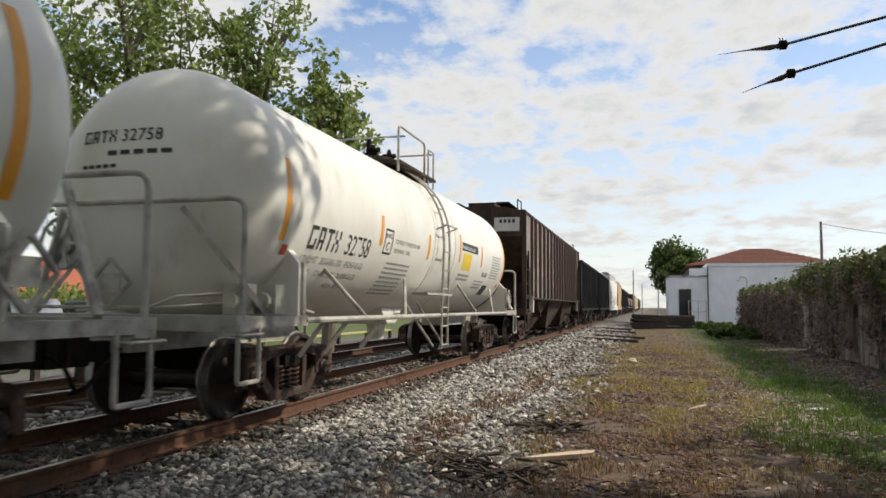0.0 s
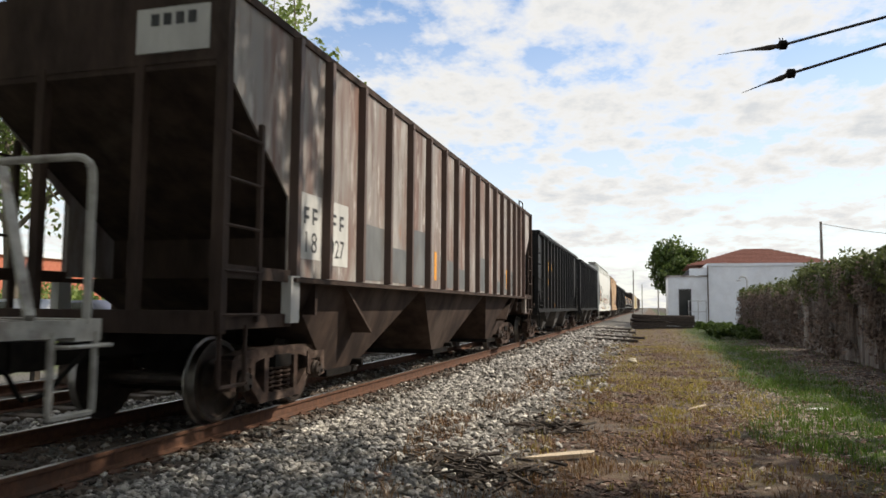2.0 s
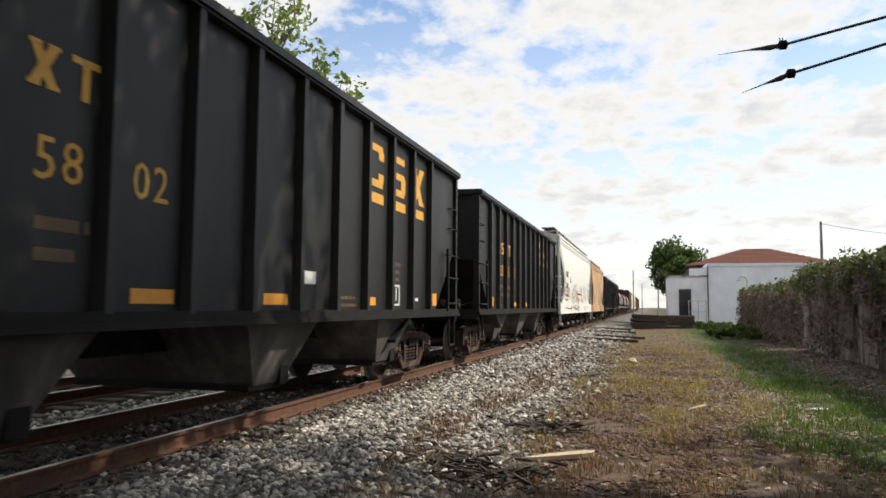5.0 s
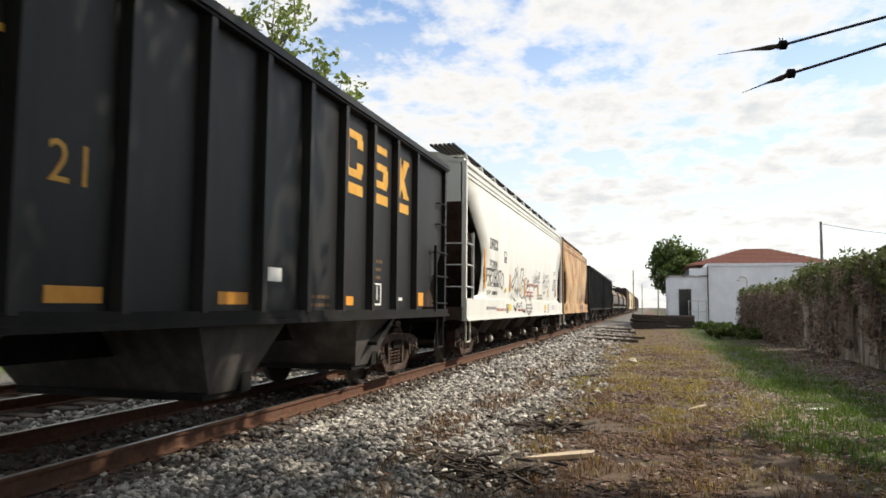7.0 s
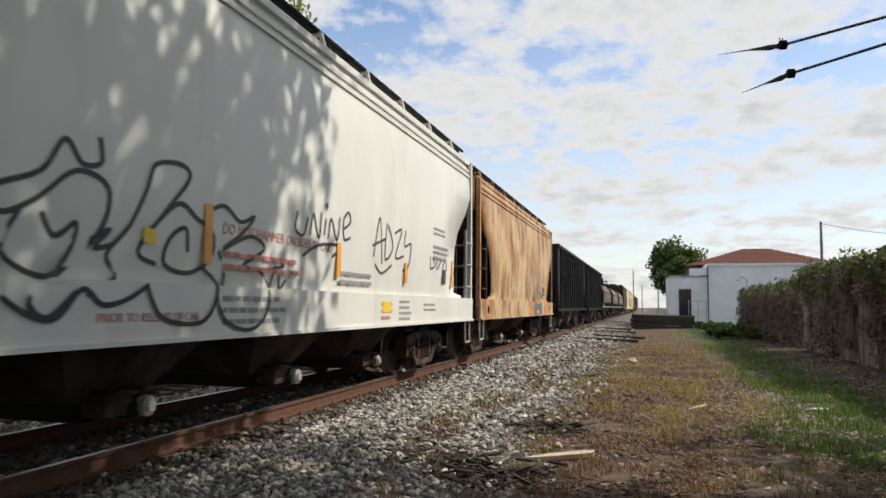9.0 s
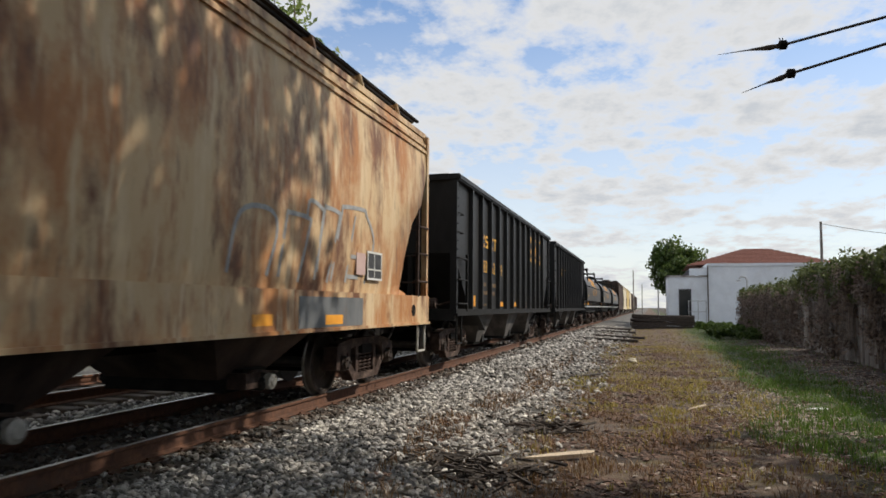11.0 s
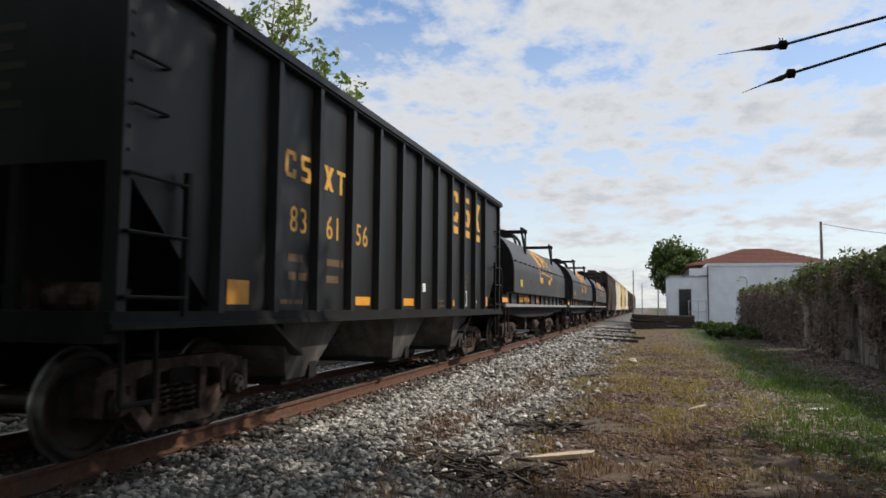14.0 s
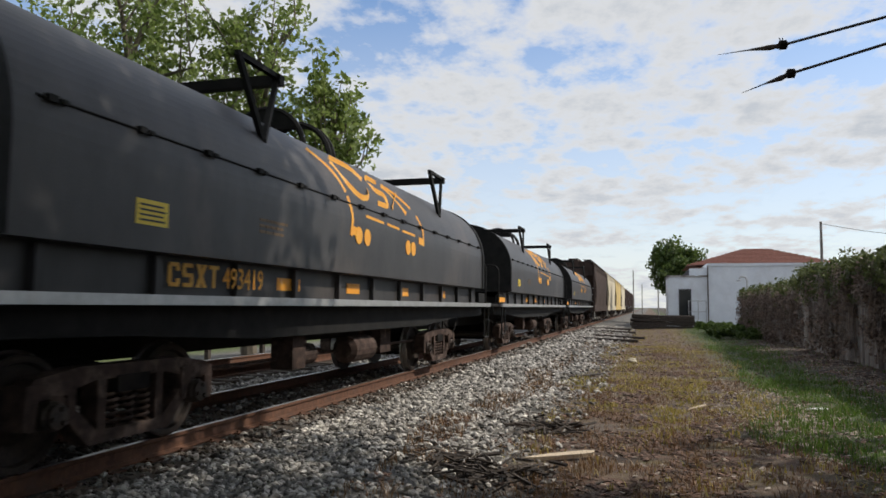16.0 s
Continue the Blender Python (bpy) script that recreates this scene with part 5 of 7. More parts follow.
        lathe(bm, [(1.03, 0.05), (1.05, 0.09), (1.13, 0.09), (1.14, 0.07), (1.16, 0.05)], (0, c + 0.1, 0.40), "x", 14)
        part("outlet_cap", bm, M["white_steel"], ch)
        bm = bmesh.new()
        box(bm, 0.75, 1.04, c - 0.34, c - 0.02, 0.34, 0.52)
        tube(bm, bend([(1.0, c - 0.3, 0.5), (1.1, c - 0.3, 0.56), (1.1, c + 0.25, 0.5)], 0.05, 2), 0.015, 6)
        part("outlet_valve", bm, M["truck_steel"], ch)
    add_trucks(car, yt, turn)
    return car


def strokes(bm, paths, x, r=0.022, surf=None):
    for p in paths:
        pts = [(surf(b) + 0.006 if surf else x, a, b) for a, b in p]
        pts = [Vector(q) for q in pts]
        sm = []
        for i in range(len(pts) - 1):
            p0, p1, p2, p3 = pts[max(i - 1, 0)], pts[i], pts[i + 1], pts[min(i + 2, len(pts) - 1)]
            for k in range(5):
                t = k / 5
                sm.append(0.5 * ((2 * p1) + (p2 - p0) * t + (2 * p0 - 5 * p1 + 4 * p2 - p3) * t * t + (3 * p1 - p0 - 3 * p2 + p3) * t ** 3))
        sm.append(pts[-1])
        # ribbon lying on the sheet
        prev = None
        for i, q in enumerate(sm):
            d = (sm[min(i + 1, len(sm) - 1)] - sm[max(i - 1, 0)])
            nrm = Vector((0, -d.z, d.y))
            nrm = nrm.normalized() * r if nrm.length > 1e-6 else Vector((0, 0, r))
            pair = [bm.verts.new(q + nrm), bm.verts.new(q - nrm)]
            if prev:
                bm.faces.new([prev[0], prev[1], pair[1], pair[0]])
            prev = pair


# ---- coil car with a rounded cover
def coil_car(s_centre, turn=True, label="", number=""):
    car = car_base("coil_car", label, s_centre, "coil wagon")
    C, D = M["grey_cover"], M["black_dull"]
    LC, LD, ZT, XS, ZS = 6.75, 7.75, 3.68, 1.60, 2.35
    arc = [(XS * math.cos(a) ** 0.85, ZS + (ZT - ZS) * math.sin(a) ** 0.95) for a in np.linspace(0.0, math.pi / 2, 26)[:-1]] + [(0, ZT)]
    poly = [(XS, 1.72)] + arc
    full = poly + [(-x, z) for x, z in reversed(poly[:-1])]
    bm = bmesh.new()
    prism(bm, full, -LC, LC, "y")
    cover = part("cover", bm, C, car, "dark grey rounded removable steel cover")
    inner = [(x * 1.015, ZS + (z - ZS) * 1.015 if z > ZS else z) for x, z in full]
    for e in (-1, 1):
        bm = bmesh.new()
        n = len(full)
        a = [bm.verts.new((x, e * (LC + 0.02), z)) for x, z in inner]
        b = [bm.verts.new((x, e * (LC - 0.12), z)) for x, z in inner]
        for i in range(n - 1):
            bm.faces.new([a[i], a[i + 1], b[i + 1], b[i]])
        bm.faces.new(a if e > 0 else a[::-1])
        part("end_rim", bm, D, cover)
    bm = bmesh.new()
    for s in (-1, 1):
        tube(bm, [(s * (XS - 0.03), -LC + 0.35, 2.66), (s * (XS - 0.03), LC - 0.35, 2.66)], 0.012, 6)
        for y in np.arange(-6.3, 6.5, 0.9):
            box(bm, *sorted((s * (XS - 0.06), s * (XS + 0.012))), y - 0.04, y + 0.04, 2.635, 2.685)
            box(bm, *sorted((s * (XS - 0.06), s * (XS + 0.012))), y + 0.07, y + 0.13, 2.64, 2.675)
    part("seam_rail", bm, D, cover)
    for y in (-3.45, 3.45):
        bm = bmesh.new()
        box(bm, -1.36, 1.36, y + 0.62, y + 0.74, 3.82, 3.94)
        part("lifting_bar", bm, D, cover, "black transverse lifting bar")
        for s in (-1, 1):
            bm = bmesh.new()
            for d in (-0.32, 0.32):
                beam(bm, (s * 1.30, y + 0.25 + d * 1.3, 3.92), (s * 1.38, y + 0.25, 3.06), 0.06)
                beam(bm, (s * 1.30, y + 0.25 + d * 1.4, 3.92), (s * 1.30, y + 0.25 - d * 1.4, 3.92), 0.06)
            part("lifting_bracket", bm, D, cover, "black triangular lifting frame")
    bm = bmesh.new()
    for y in (-0.75, 0.15, 0.3):
        tube(bm, [(0.62 * math.cos(a), y, 3.55 + 0.62 * math.sin(a)) for a in np.linspace(0, math.pi, 15)], 0.045, 6)
    prism(bm, [(0.60 * math.cos(a), 3.55 + 0.60 * math.sin(a)) for a in np.linspace(0.55, math.pi - 0.55, 9)], -0.78, -0.72, "y")
    split_parts(part("stacking_hoop", bm, D, cover))
    bm = bmesh.new()
    for s in (-1, 1):
        box(bm, *sorted((s * 1.30, s * 1.40)), -LC, LC, 1.36, 1.72)
        for y in np.arange(-6.2, 6.5, 1.24):
            box(bm, *sorted((s * 1.40, s * 1.46)), y - 0.04, y + 0.04, 1.36, 1.70)
    part("trough_side", bm, C, car)
    bm = bmesh.new()
    box(bm, -1.52, 1.52, -LD, LD, 1.30, 1.36)
    part("deck", bm, M["deck_steel"], car, "worn steel side walkway")
    # the sunlit line along the deck edge is put into a bright strip
    for s in (-1, 1):
        bm = bmesh.new()
        box(bm, *sorted((s * 1.522, s * 1.58)), -LD, LD, 1.29, 1.375)
        part("deck_edge", bm, M["chrome"], car, "steel deck edge coloured bright as if lit")
    bm = bmesh.new()
    for s in (-1, 1):
        prism(bm, [(-LD, 1.30), (LD, 1.30), (LD, 1.08), (5.2, 1.04), (3.0, 0.93), (-3.0, 0.93), (-5.2, 1.04), (-LD, 1.08)], s * 1.28 - 0.04, s * 1.28 + 0.04)
    box(bm, -0.3, 0.3, -LD, LD, 0.75, 1.1)
    part("under_frame", bm, D, car)
    bm = bmesh.new()
    lathe(bm, [(-0.45, 0.12), (-0.4, 0.2), (0.4, 0.2), (0.45, 0.12)], (1.05, 0.3, 0.64), "y", 16)
    box(bm, 0.85, 1.15, -1.95, -1.6, 0.5, 0.9)
    box(bm, 0.6, 1.0, 1.5, 2.0, 0.5, 0.9)
    lathe(bm, [(-0.2, 0.14), (0.2, 0.14)], (0.95, -1.3, 0.65), "y", 12)
    tube(bm, [(0.9, -3.6, 0.62), (0.9, 3.6, 0.62)], 0.025, 6)
    part("air_reservoir", bm, M["truck_steel"], car)
    for e in (-1, 1):
        bm = bmesh.new()
        yo = e * (LD - 0.05)
        tube(bm, bend([(1.45, yo, 1.36), (1.45, yo, 2.42), (-1.45, yo, 2.42), (-1.45, yo, 1.36)], 0.2), 0.025, 6)
        part("end_rail", bm, D, car)
        part("coupler", coupler_mesh(e * 7.2, e * 8.45), M["undergear"], car)
        for s in (-1, 1):
            step(car, e * (LD - 0.1), e * (LD - 0.55), s * 1.53, 0.55, 1.28, D)
            bm = bmesh.new()
            box(bm, *sorted((s * 1.36, s * 1.44)), *sorted((e * 7.0, e * 7.7)), 1.40, 1.62)
            part("corner_plate", bm, D, car)
    add_trucks(car, 4.78, turn)
    xs = 1.402
    plates("reflector", [(a, b, 1.46, 1.60) for a, b in ((-2.85, -2.3), (-0.9, -0.45), (1.3, 1.75), (3.7, 4.1))], xs, M["orange"], car, "faded orange reflective patch")
    plates("reflector", [(-7.6, -6.75, 1.42, 1.55)], 1.442, M["orange"], car, "faded orange reflective patch")
    if number:
        lettering("number", number, 0.30, M["letter_bright"], car, -4.02, 1.45, xs + 0.062, 1.0, widen=0.85)
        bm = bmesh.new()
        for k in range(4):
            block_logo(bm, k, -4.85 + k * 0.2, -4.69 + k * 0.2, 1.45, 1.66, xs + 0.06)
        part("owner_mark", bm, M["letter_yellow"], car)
    # round emblem halfway along the cover
    bm = bmesh.new()
    def skin(z):
        f = max(0.0, min(1.0, (z - ZS) / (ZT - ZS)))
        return XS * math.cos(math.asin(f ** (1 / 0.95))) ** 0.85 if z > ZS else XS
    strokes(bm, [[(-1.25, 2.22), (-1.2, 2.5), (-1.28, 2.75)], [(-1.3, 2.8), (-1.5, 3.05), (-1.9, 3.27)], [(1.95, 2.42), (1.98, 2.62), (1.80, 2.85)], [(1.6, 2.95), (1.1, 3.12), (0.6, 3.2)]], 0, 0.035, skin)
    strokes(bm, [[(-1.22, 2.3), (-0.9, 2.28)], [(1.7, 2.42), (2.0, 2.40)], [(-1.3, 3.22), (-1.15, 2.95), (-0.8, 2.80), (-0.45, 2.84), (-0.3, 2.98)], [(-1.2, 3.28), (-0.6, 3.25), (-0.35, 3.12)],
                 [(0.35, 3.18), (-0.05, 3.2), (0.0, 3.02), (0.35, 2.98), (0.35, 2.82), (-0.1, 2.8)], [(0.55, 3.18), (1.2, 2.8)], [(1.25, 3.15), (0.55, 2.8)]], 0, 0.06, skin)
    strokes(bm, [[(-0.7, 2.55), (0.0, 2.53)], [(0.15, 2.53), (0.7, 2.51)], [(0.85, 2.5), (1.5, 2.48)]], 0, 0.02, skin)
    for y in (-0.98, -0.67, 1.13, 1.40):
        lathe(bm, [(XS, 0.12), (XS + 0.008, 0.12)], (0, y, 2.25), "x", 14)
    part("emblem", bm, M["letter_bright"], cover, "worn orange round emblem")
    bm = bmesh.new()
    patch(bm, -5.45, -5.06, 1.92, 2.12, XS)
    notice = part("decal", bm, M["label_yellow"], cover, "yellow notice decal")
    for k in range(4):
        bm = bmesh.new()
        patch(bm, -5.41, -5.10 - 0.03 * (k % 2), 1.95 + 0.04 * k, 1.965 + 0.04 * k, XS + 0.004)
        part("print_line", bm, M["ink"], notice)
    bm = bmesh.new()
    bars(bm, -3.6, 2.18, 0.6, 3, 0.03, 0.03, XS, None, 2)
    part("small_writing", bm, M["letter_dim"], cover)
    return car


# ------------------------------------------------------------------ make up the train, leading car first
tank_car(-2.67, "32757", yc=0.16, label="cream-white tank car with orange reflective stripes")
tank_car(14.03, "32758", label="cream-white tank car with black stencils and dome railing")
brown_hopper(32.5, label="rust-streaked brown ribbed covered hopper car with mark panels")
coal_hopper(50.63, "835802", label="black open-top hopper car with yellow numbers and emblem")
coal_hopper(67.16, "836321", label="black ribbed hopper car with yellow numbers, coupled before a white car")
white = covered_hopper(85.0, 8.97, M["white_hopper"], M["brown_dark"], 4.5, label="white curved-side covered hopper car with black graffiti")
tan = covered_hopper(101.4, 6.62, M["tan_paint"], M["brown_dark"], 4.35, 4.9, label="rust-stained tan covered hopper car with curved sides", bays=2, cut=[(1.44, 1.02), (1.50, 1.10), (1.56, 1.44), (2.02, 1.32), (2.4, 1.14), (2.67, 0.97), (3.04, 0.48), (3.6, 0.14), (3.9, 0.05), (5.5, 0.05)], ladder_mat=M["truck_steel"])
coal_hopper(117.3, "836229", label="black open-top hopper car with faded yellow numbers")
coal_hopper(133.52, "836156", label="black ribbed hopper car coupled before the coil cars")
coil_car(149.35, label="dark grey coil car with rounded cover and orange emblem", number="493419")
coil_car(166.4, label="dark grey coil car with rounded cover and lifting frames")
coil_car(183.4, label="weathered grey coil car with rounded cover")
covered_hopper(201.5, 8.3, M["brown_dark"], M["brown_dark"], 4.4, label="dark brown covered hopper car far down the train", turn=False, detail=False)
covered_hopper(219.2, 8.3, M["cream_paint"], M["brown_dark"], 4.4, label="pale cream covered hopper car far down the train", turn=False, detail=False)
covered_hopper(236.8, 8.3, M["yellow_paint"], M["brown_dark"], 4.4, label="dull yellow covered hopper car far down the train", turn=False, detail=False)
covered_hopper(254.4, 8.3, M["cream_paint"], M["brown_dark"], 4.4, label="cream covered hopper car far down the train", turn=False, detail=False)
for sc in (272.0, 291.5, 311.0, 330.5):
    brown_hopper(sc, False, label="red-brown hopper car far down the train")


def white_marks(car):
    """Stencils, decals and graffiti on the white covered hopper."""
    sf = side_x
    bm = bmesh.new()
    for k in range(4):
        y = -6.52 + k * 0.25
        for a, b, c, d in [((0, .045, 0, .28), (.045, .15, .235, .28), (.045, .15, 0, .045), (.15, .2, .04, .24)), ((0, .045, 0, .28), (.15, .2, 0, .28), (.045, .15, .235, .28), (.045, .15, .10, .14)),
                           ((0, .045, 0, .28), (.06, .12, .10, .18), (.12, .2, 0, .09), (.12, .2, .19, .28)), ((0, .07, 0, .09), (.13, .2, 0, .09), (0, .07, .19, .28), (.13, .2, .19, .28), (.06, .14, .09, .19))][k]:
            patch(bm, y + a, y + b, 2.74 + c, 2.74 + d, 1.591)
    part("owner_mark", bm, M["ink"], car)
    lettering("number", "252000", 0.19, M["ink"], car, 0, 4.02, 0.42, 1.0, side=False).location = (0, -8.962, 0)
    lettering("number", "252000", 0.37, M["ink"], car, -6.58, 2.22, 0, 0.95, surf=sf, widen=0.92)
    lettering("writing", "LD LMT  222000 LBS LD", 0.155, M["ink"], car, -6.70, 1.80, 0, surf=sf)
    lettering("writing", "LT WT    64000 LBS", 0.155, M["ink"], car, -6.72, 1.59, 0, surf=sf)
    lettering("writing", "2 INCH HF COMP SHOES", 0.11, M["ink_grey"], car, -7.0, 1.22, 1.604)
    lettering("writing", "PRIOR TO RELEASE OF CAR", 0.10, M["ink_red"], car, -5.75, 1.18, 1.604)
    lettering("writing", "PRIOR TO RELEASE OF CAR", 0.10, M["ink_red"], car, -2.55, 1.16, 1.604)
    lettering("writing", "DO NOT HAMMER ON SIDES OF CAR", 0.155, M["ink_red"], car, -0.95, 1.96, 0, surf=sf, widen=0.92)
    bm = bmesh.new()
    bars(bm, -0.9, 1.80, 1.7, 2, 0.05, 0.07, 1.572, None, 41)
    bars(bm, 3.2, 1.34, 0.5, 3, 0.05, 0.05, 1.602, None, 42)
    tagged(part("red_writing", bm, M["ink_red"], car), kind="stuff")
    bm = bmesh.new()
    bars(bm, -0.95, 1.38, 1.4, 3, 0.05, 0.06, 1.602, None, 43)
    bars(bm, 1.75, 1.74, 1.3, 2, 0.05, 0.06, 1.565, None, 44)
    bars(bm, 5.9, 2.75, 0.9, 2, 0.04, 0.05, 1.596, None, 45)
    bars(bm, 5.9, 2.42, 1.0, 3, 0.05, 0.05, 1.596, None, 46)
    bars(bm, 4.0, 1.38, 0.6, 4, 0.04, 0.05, 1.602, None, 47)
    bars(bm, 5.3, 1.34, 0.8, 2, 0.04, 0.05, 1.602, None, 48)
    tagged(part("small_writing", bm, M["ink_grey"], car), kind="stuff")
    plates("reflector", [(-7.18, -7.05, 1.72, 2.68)], 1.594, M["orange"], car, "orange reflective stripe")
    plates("reflector", [(-3.80, -3.68, 1.72, 2.2), (-1.25, -1.13, 1.66, 2.2), (1.62, 1.74, 1.66, 2.1), (4.3, 4.42, 1.66, 2.0), (7.2, 7.3, 1.66, 2.2)], 1.585, M["orange"], car, "orange reflective stripe")
    plates("yellow_decal", [(-4.05, -3.7, 1.18, 1.36), (3.25, 3.62, 1.2, 1.36)], 1.602, M["label_yellow"], car, "yellow notice decal")
    plates("yellow_decal", [(-2.05, -1.9, 1.78, 1.9), (-4.45, -4.3, 1.7, 1.82)], 1.575, M["label_yellow"], car, "small yellow decal")
    bm = bmesh.new()
    for a, b, c, d in ((-4.42, -4.12, 1.12, 1.15), (-4.42, -4.12, 1.33, 1.36), (-4.42, -4.39, 1.12, 1.36), (-4.15, -4.12, 1.12, 1.36), (-4.32, -4.22, 1.18, 1.3)):
        patch(bm, a, b, c, d, 1.602)
    for a, b, c, d in ((-4.68, -4.35, 2.50, 2.53), (-4.68, -4.35, 2.78, 2.81), (-4.68, -4.65, 2.5, 2.81), (-4.38, -4.35, 2.5, 2.81), (-4.58, -4.46, 2.55, 2.66)):
        patch(bm, a, b, c, d, 1.592)
    part("stencil_frame", bm, M["ink"], car)
    plates("dark_label", [(6.55, 6.8, 1.72, 2.0)], 1.572, M["ink"], car, "black label panel")
    # spray-painted tag: loops with tall and hooked strokes, and smaller scrawls
    tag = bmesh.new()
    strokes(tag, [[(-2.58, 2.50), (-2.55, 2.32), (-2.73, 2.28), (-2.9, 2.42), (-3.08, 2.17), (-3.45, 2.0), (-3.36, 1.86), (-3.1, 1.98), (-2.78, 2.22), (-2.46, 2.15), (-2.5, 1.84), (-2.85, 1.5), (-3.15, 1.32), (-3.0, 1.2), (-2.76, 1.38)],
                  [(-3.45, 1.98), (-3.5, 1.56), (-3.31, 1.3), (-2.95, 1.19), (-2.70, 1.40), (-2.50, 1.29), (-2.25, 1.33), (-2.0, 1.45)],
                  [(-3.2, 1.93), (-3.33, 1.62), (-3.05, 1.47), (-2.79, 1.64), (-2.74, 1.86), (-2.92, 1.75), (-3.05, 1.9)],
                  [(-2.66, 1.36), (-2.30, 1.50), (-2.42, 1.66), (-2.2, 1.9), (-2.04, 2.2), (-1.95, 2.42), (-1.62, 2.48), (-1.5, 2.38), (-1.75, 2.1), (-2.08, 1.72), (-1.85, 1.62)],
                  [(-2.02, 1.44), (-1.85, 1.2), (-1.5, 1.13), (-1.2, 1.18), (-1.05, 1.44), (-1.2, 1.62)],
                  [(-1.95, 1.9), (-1.62, 2.15), (-1.35, 2.05), (-1.1, 1.95), (-1.1, 1.72), (-1.4, 1.57), (-1.75, 1.63), (-1.7, 1.85), (-1.5, 1.95), (-1.45, 1.75)],
                  [(-1.25, 2.10), (-0.95, 2.22), (-0.65, 2.1), (-0.40, 2.18), (-0.60, 2.0), (-0.92, 1.81), (-0.45, 1.98), (-0.16, 1.87), (-0.55, 1.68), (-0.20, 1.64), (-0.10, 1.4), (-0.22, 1.15), (-0.52, 1.05), (-0.89, 1.14), (-1.04, 1.34), (-0.85, 1.55), (-0.98, 1.8)],
                  [(-2.6, 1.75), (-2.4, 1.85), (-2.55, 1.7), (-2.35, 1.74)]], 1.6, 0.021, lambda z: max(side_x(z), 1.605 if z < 1.5 else 0))
    split_parts(part("graffiti", tag, M["ink"], car, "black spray-paint outline tag"))
    scr = bmesh.new()
    strokes(scr, [[(0.52, 2.36), (0.48, 2.16), (0.68, 2.1), (0.78, 2.32)], [(0.85, 2.12), (0.92, 2.38), (1.1, 2.1), (1.13, 2.42)], [(1.24, 2.15), (1.27, 2.36)], [(1.22, 2.50), (1.30, 2.55), (1.27, 2.47)],
                  [(1.36, 2.12), (1.42, 2.38), (1.62, 2.12), (1.68, 2.42)], [(1.80, 2.28), (2.02, 2.4), (1.95, 2.52), (1.8, 2.4), (1.85, 2.16), (2.05, 2.2)], [(0.70, 1.86), (1.1, 2.02), (1.75, 2.06), (1.5, 1.9)],
                  [(2.92, 2.0), (3.12, 2.6), (3.28, 1.92)], [(2.86, 2.16), (3.38, 2.3)], [(3.42, 2.55), (3.40, 2.0), (3.72, 2.2), (3.48, 2.52)], [(3.78, 2.42), (4.1, 2.5), (3.86, 2.06), (4.25, 2.1)], [(4.3, 2.52), (4.28, 2.26), (4.6, 2.32), (4.52, 1.96), (4.25, 1.86)], [(3.0, 1.9), (3.3, 1.78), (3.7, 1.92)],
                  [(-0.08, 1.66), (0.30, 1.72)], [(0.1, 1.72), (0.02, 1.48)], [(0.20, 1.62), (0.24, 1.46), (0.36, 1.58)],
                  [(5.75, 2.2), (5.78, 1.98), (6.05, 2.05), (5.9, 2.18)], [(6.15, 2.2), (6.2, 1.98), (6.45, 2.16)], [(6.55, 2.0), (6.75, 2.22), (6.85, 1.98)]], 1.6, 0.019, side_x)
    split_parts(part("graffiti", scr, M["ink"], car, "small black spray-paint scrawls"))
    scr = bmesh.new()
    strokes(scr, [[(-7.2, 1.98), (-7.22, 2.2), (-7.0, 2.24), (-6.98, 2.1), (-7.15, 2.06), (-6.92, 2.02), (-6.98, 1.9), (-7.2, 1.92)], [(-6.85, 1.9), (-6.86, 2.2), (-6.6, 2.22)], [(-6.84, 2.06), (-6.64, 2.08)], [(-6.55, 1.88), (-6.52, 2.2), (-6.32, 2.18), (-6.36, 2.06), (-6.5, 2.04), (-6.3, 1.88)],
                  [(-6.28, 2.2), (-5.95, 2.22)], [(-6.1, 2.2), (-6.12, 1.88)], [(-5.9, 2.2), (-5.92, 1.86)], [(-5.72, 2.22), (-5.72, 1.86)], [(-5.9, 2.04), (-5.72, 2.04)], [(-5.62, 2.1), (-5.5, 2.22), (-5.42, 2.02), (-5.56, 1.9), (-5.64, 2.06)], [(-5.4, 2.22), (-5.05, 2.24)], [(-5.22, 2.22), (-5.24, 1.88)],
                  [(-5.05, 2.0), (-4.95, 2.18), (-4.75, 2.12), (-4.72, 1.88), (-4.9, 1.78), (-5.05, 1.9), (-5.04, 2.04)]], 1.6, 0.026, side_x)
    split_parts(part("graffiti", scr, M["ink"], car, "thick black spray-paint scrawl"))


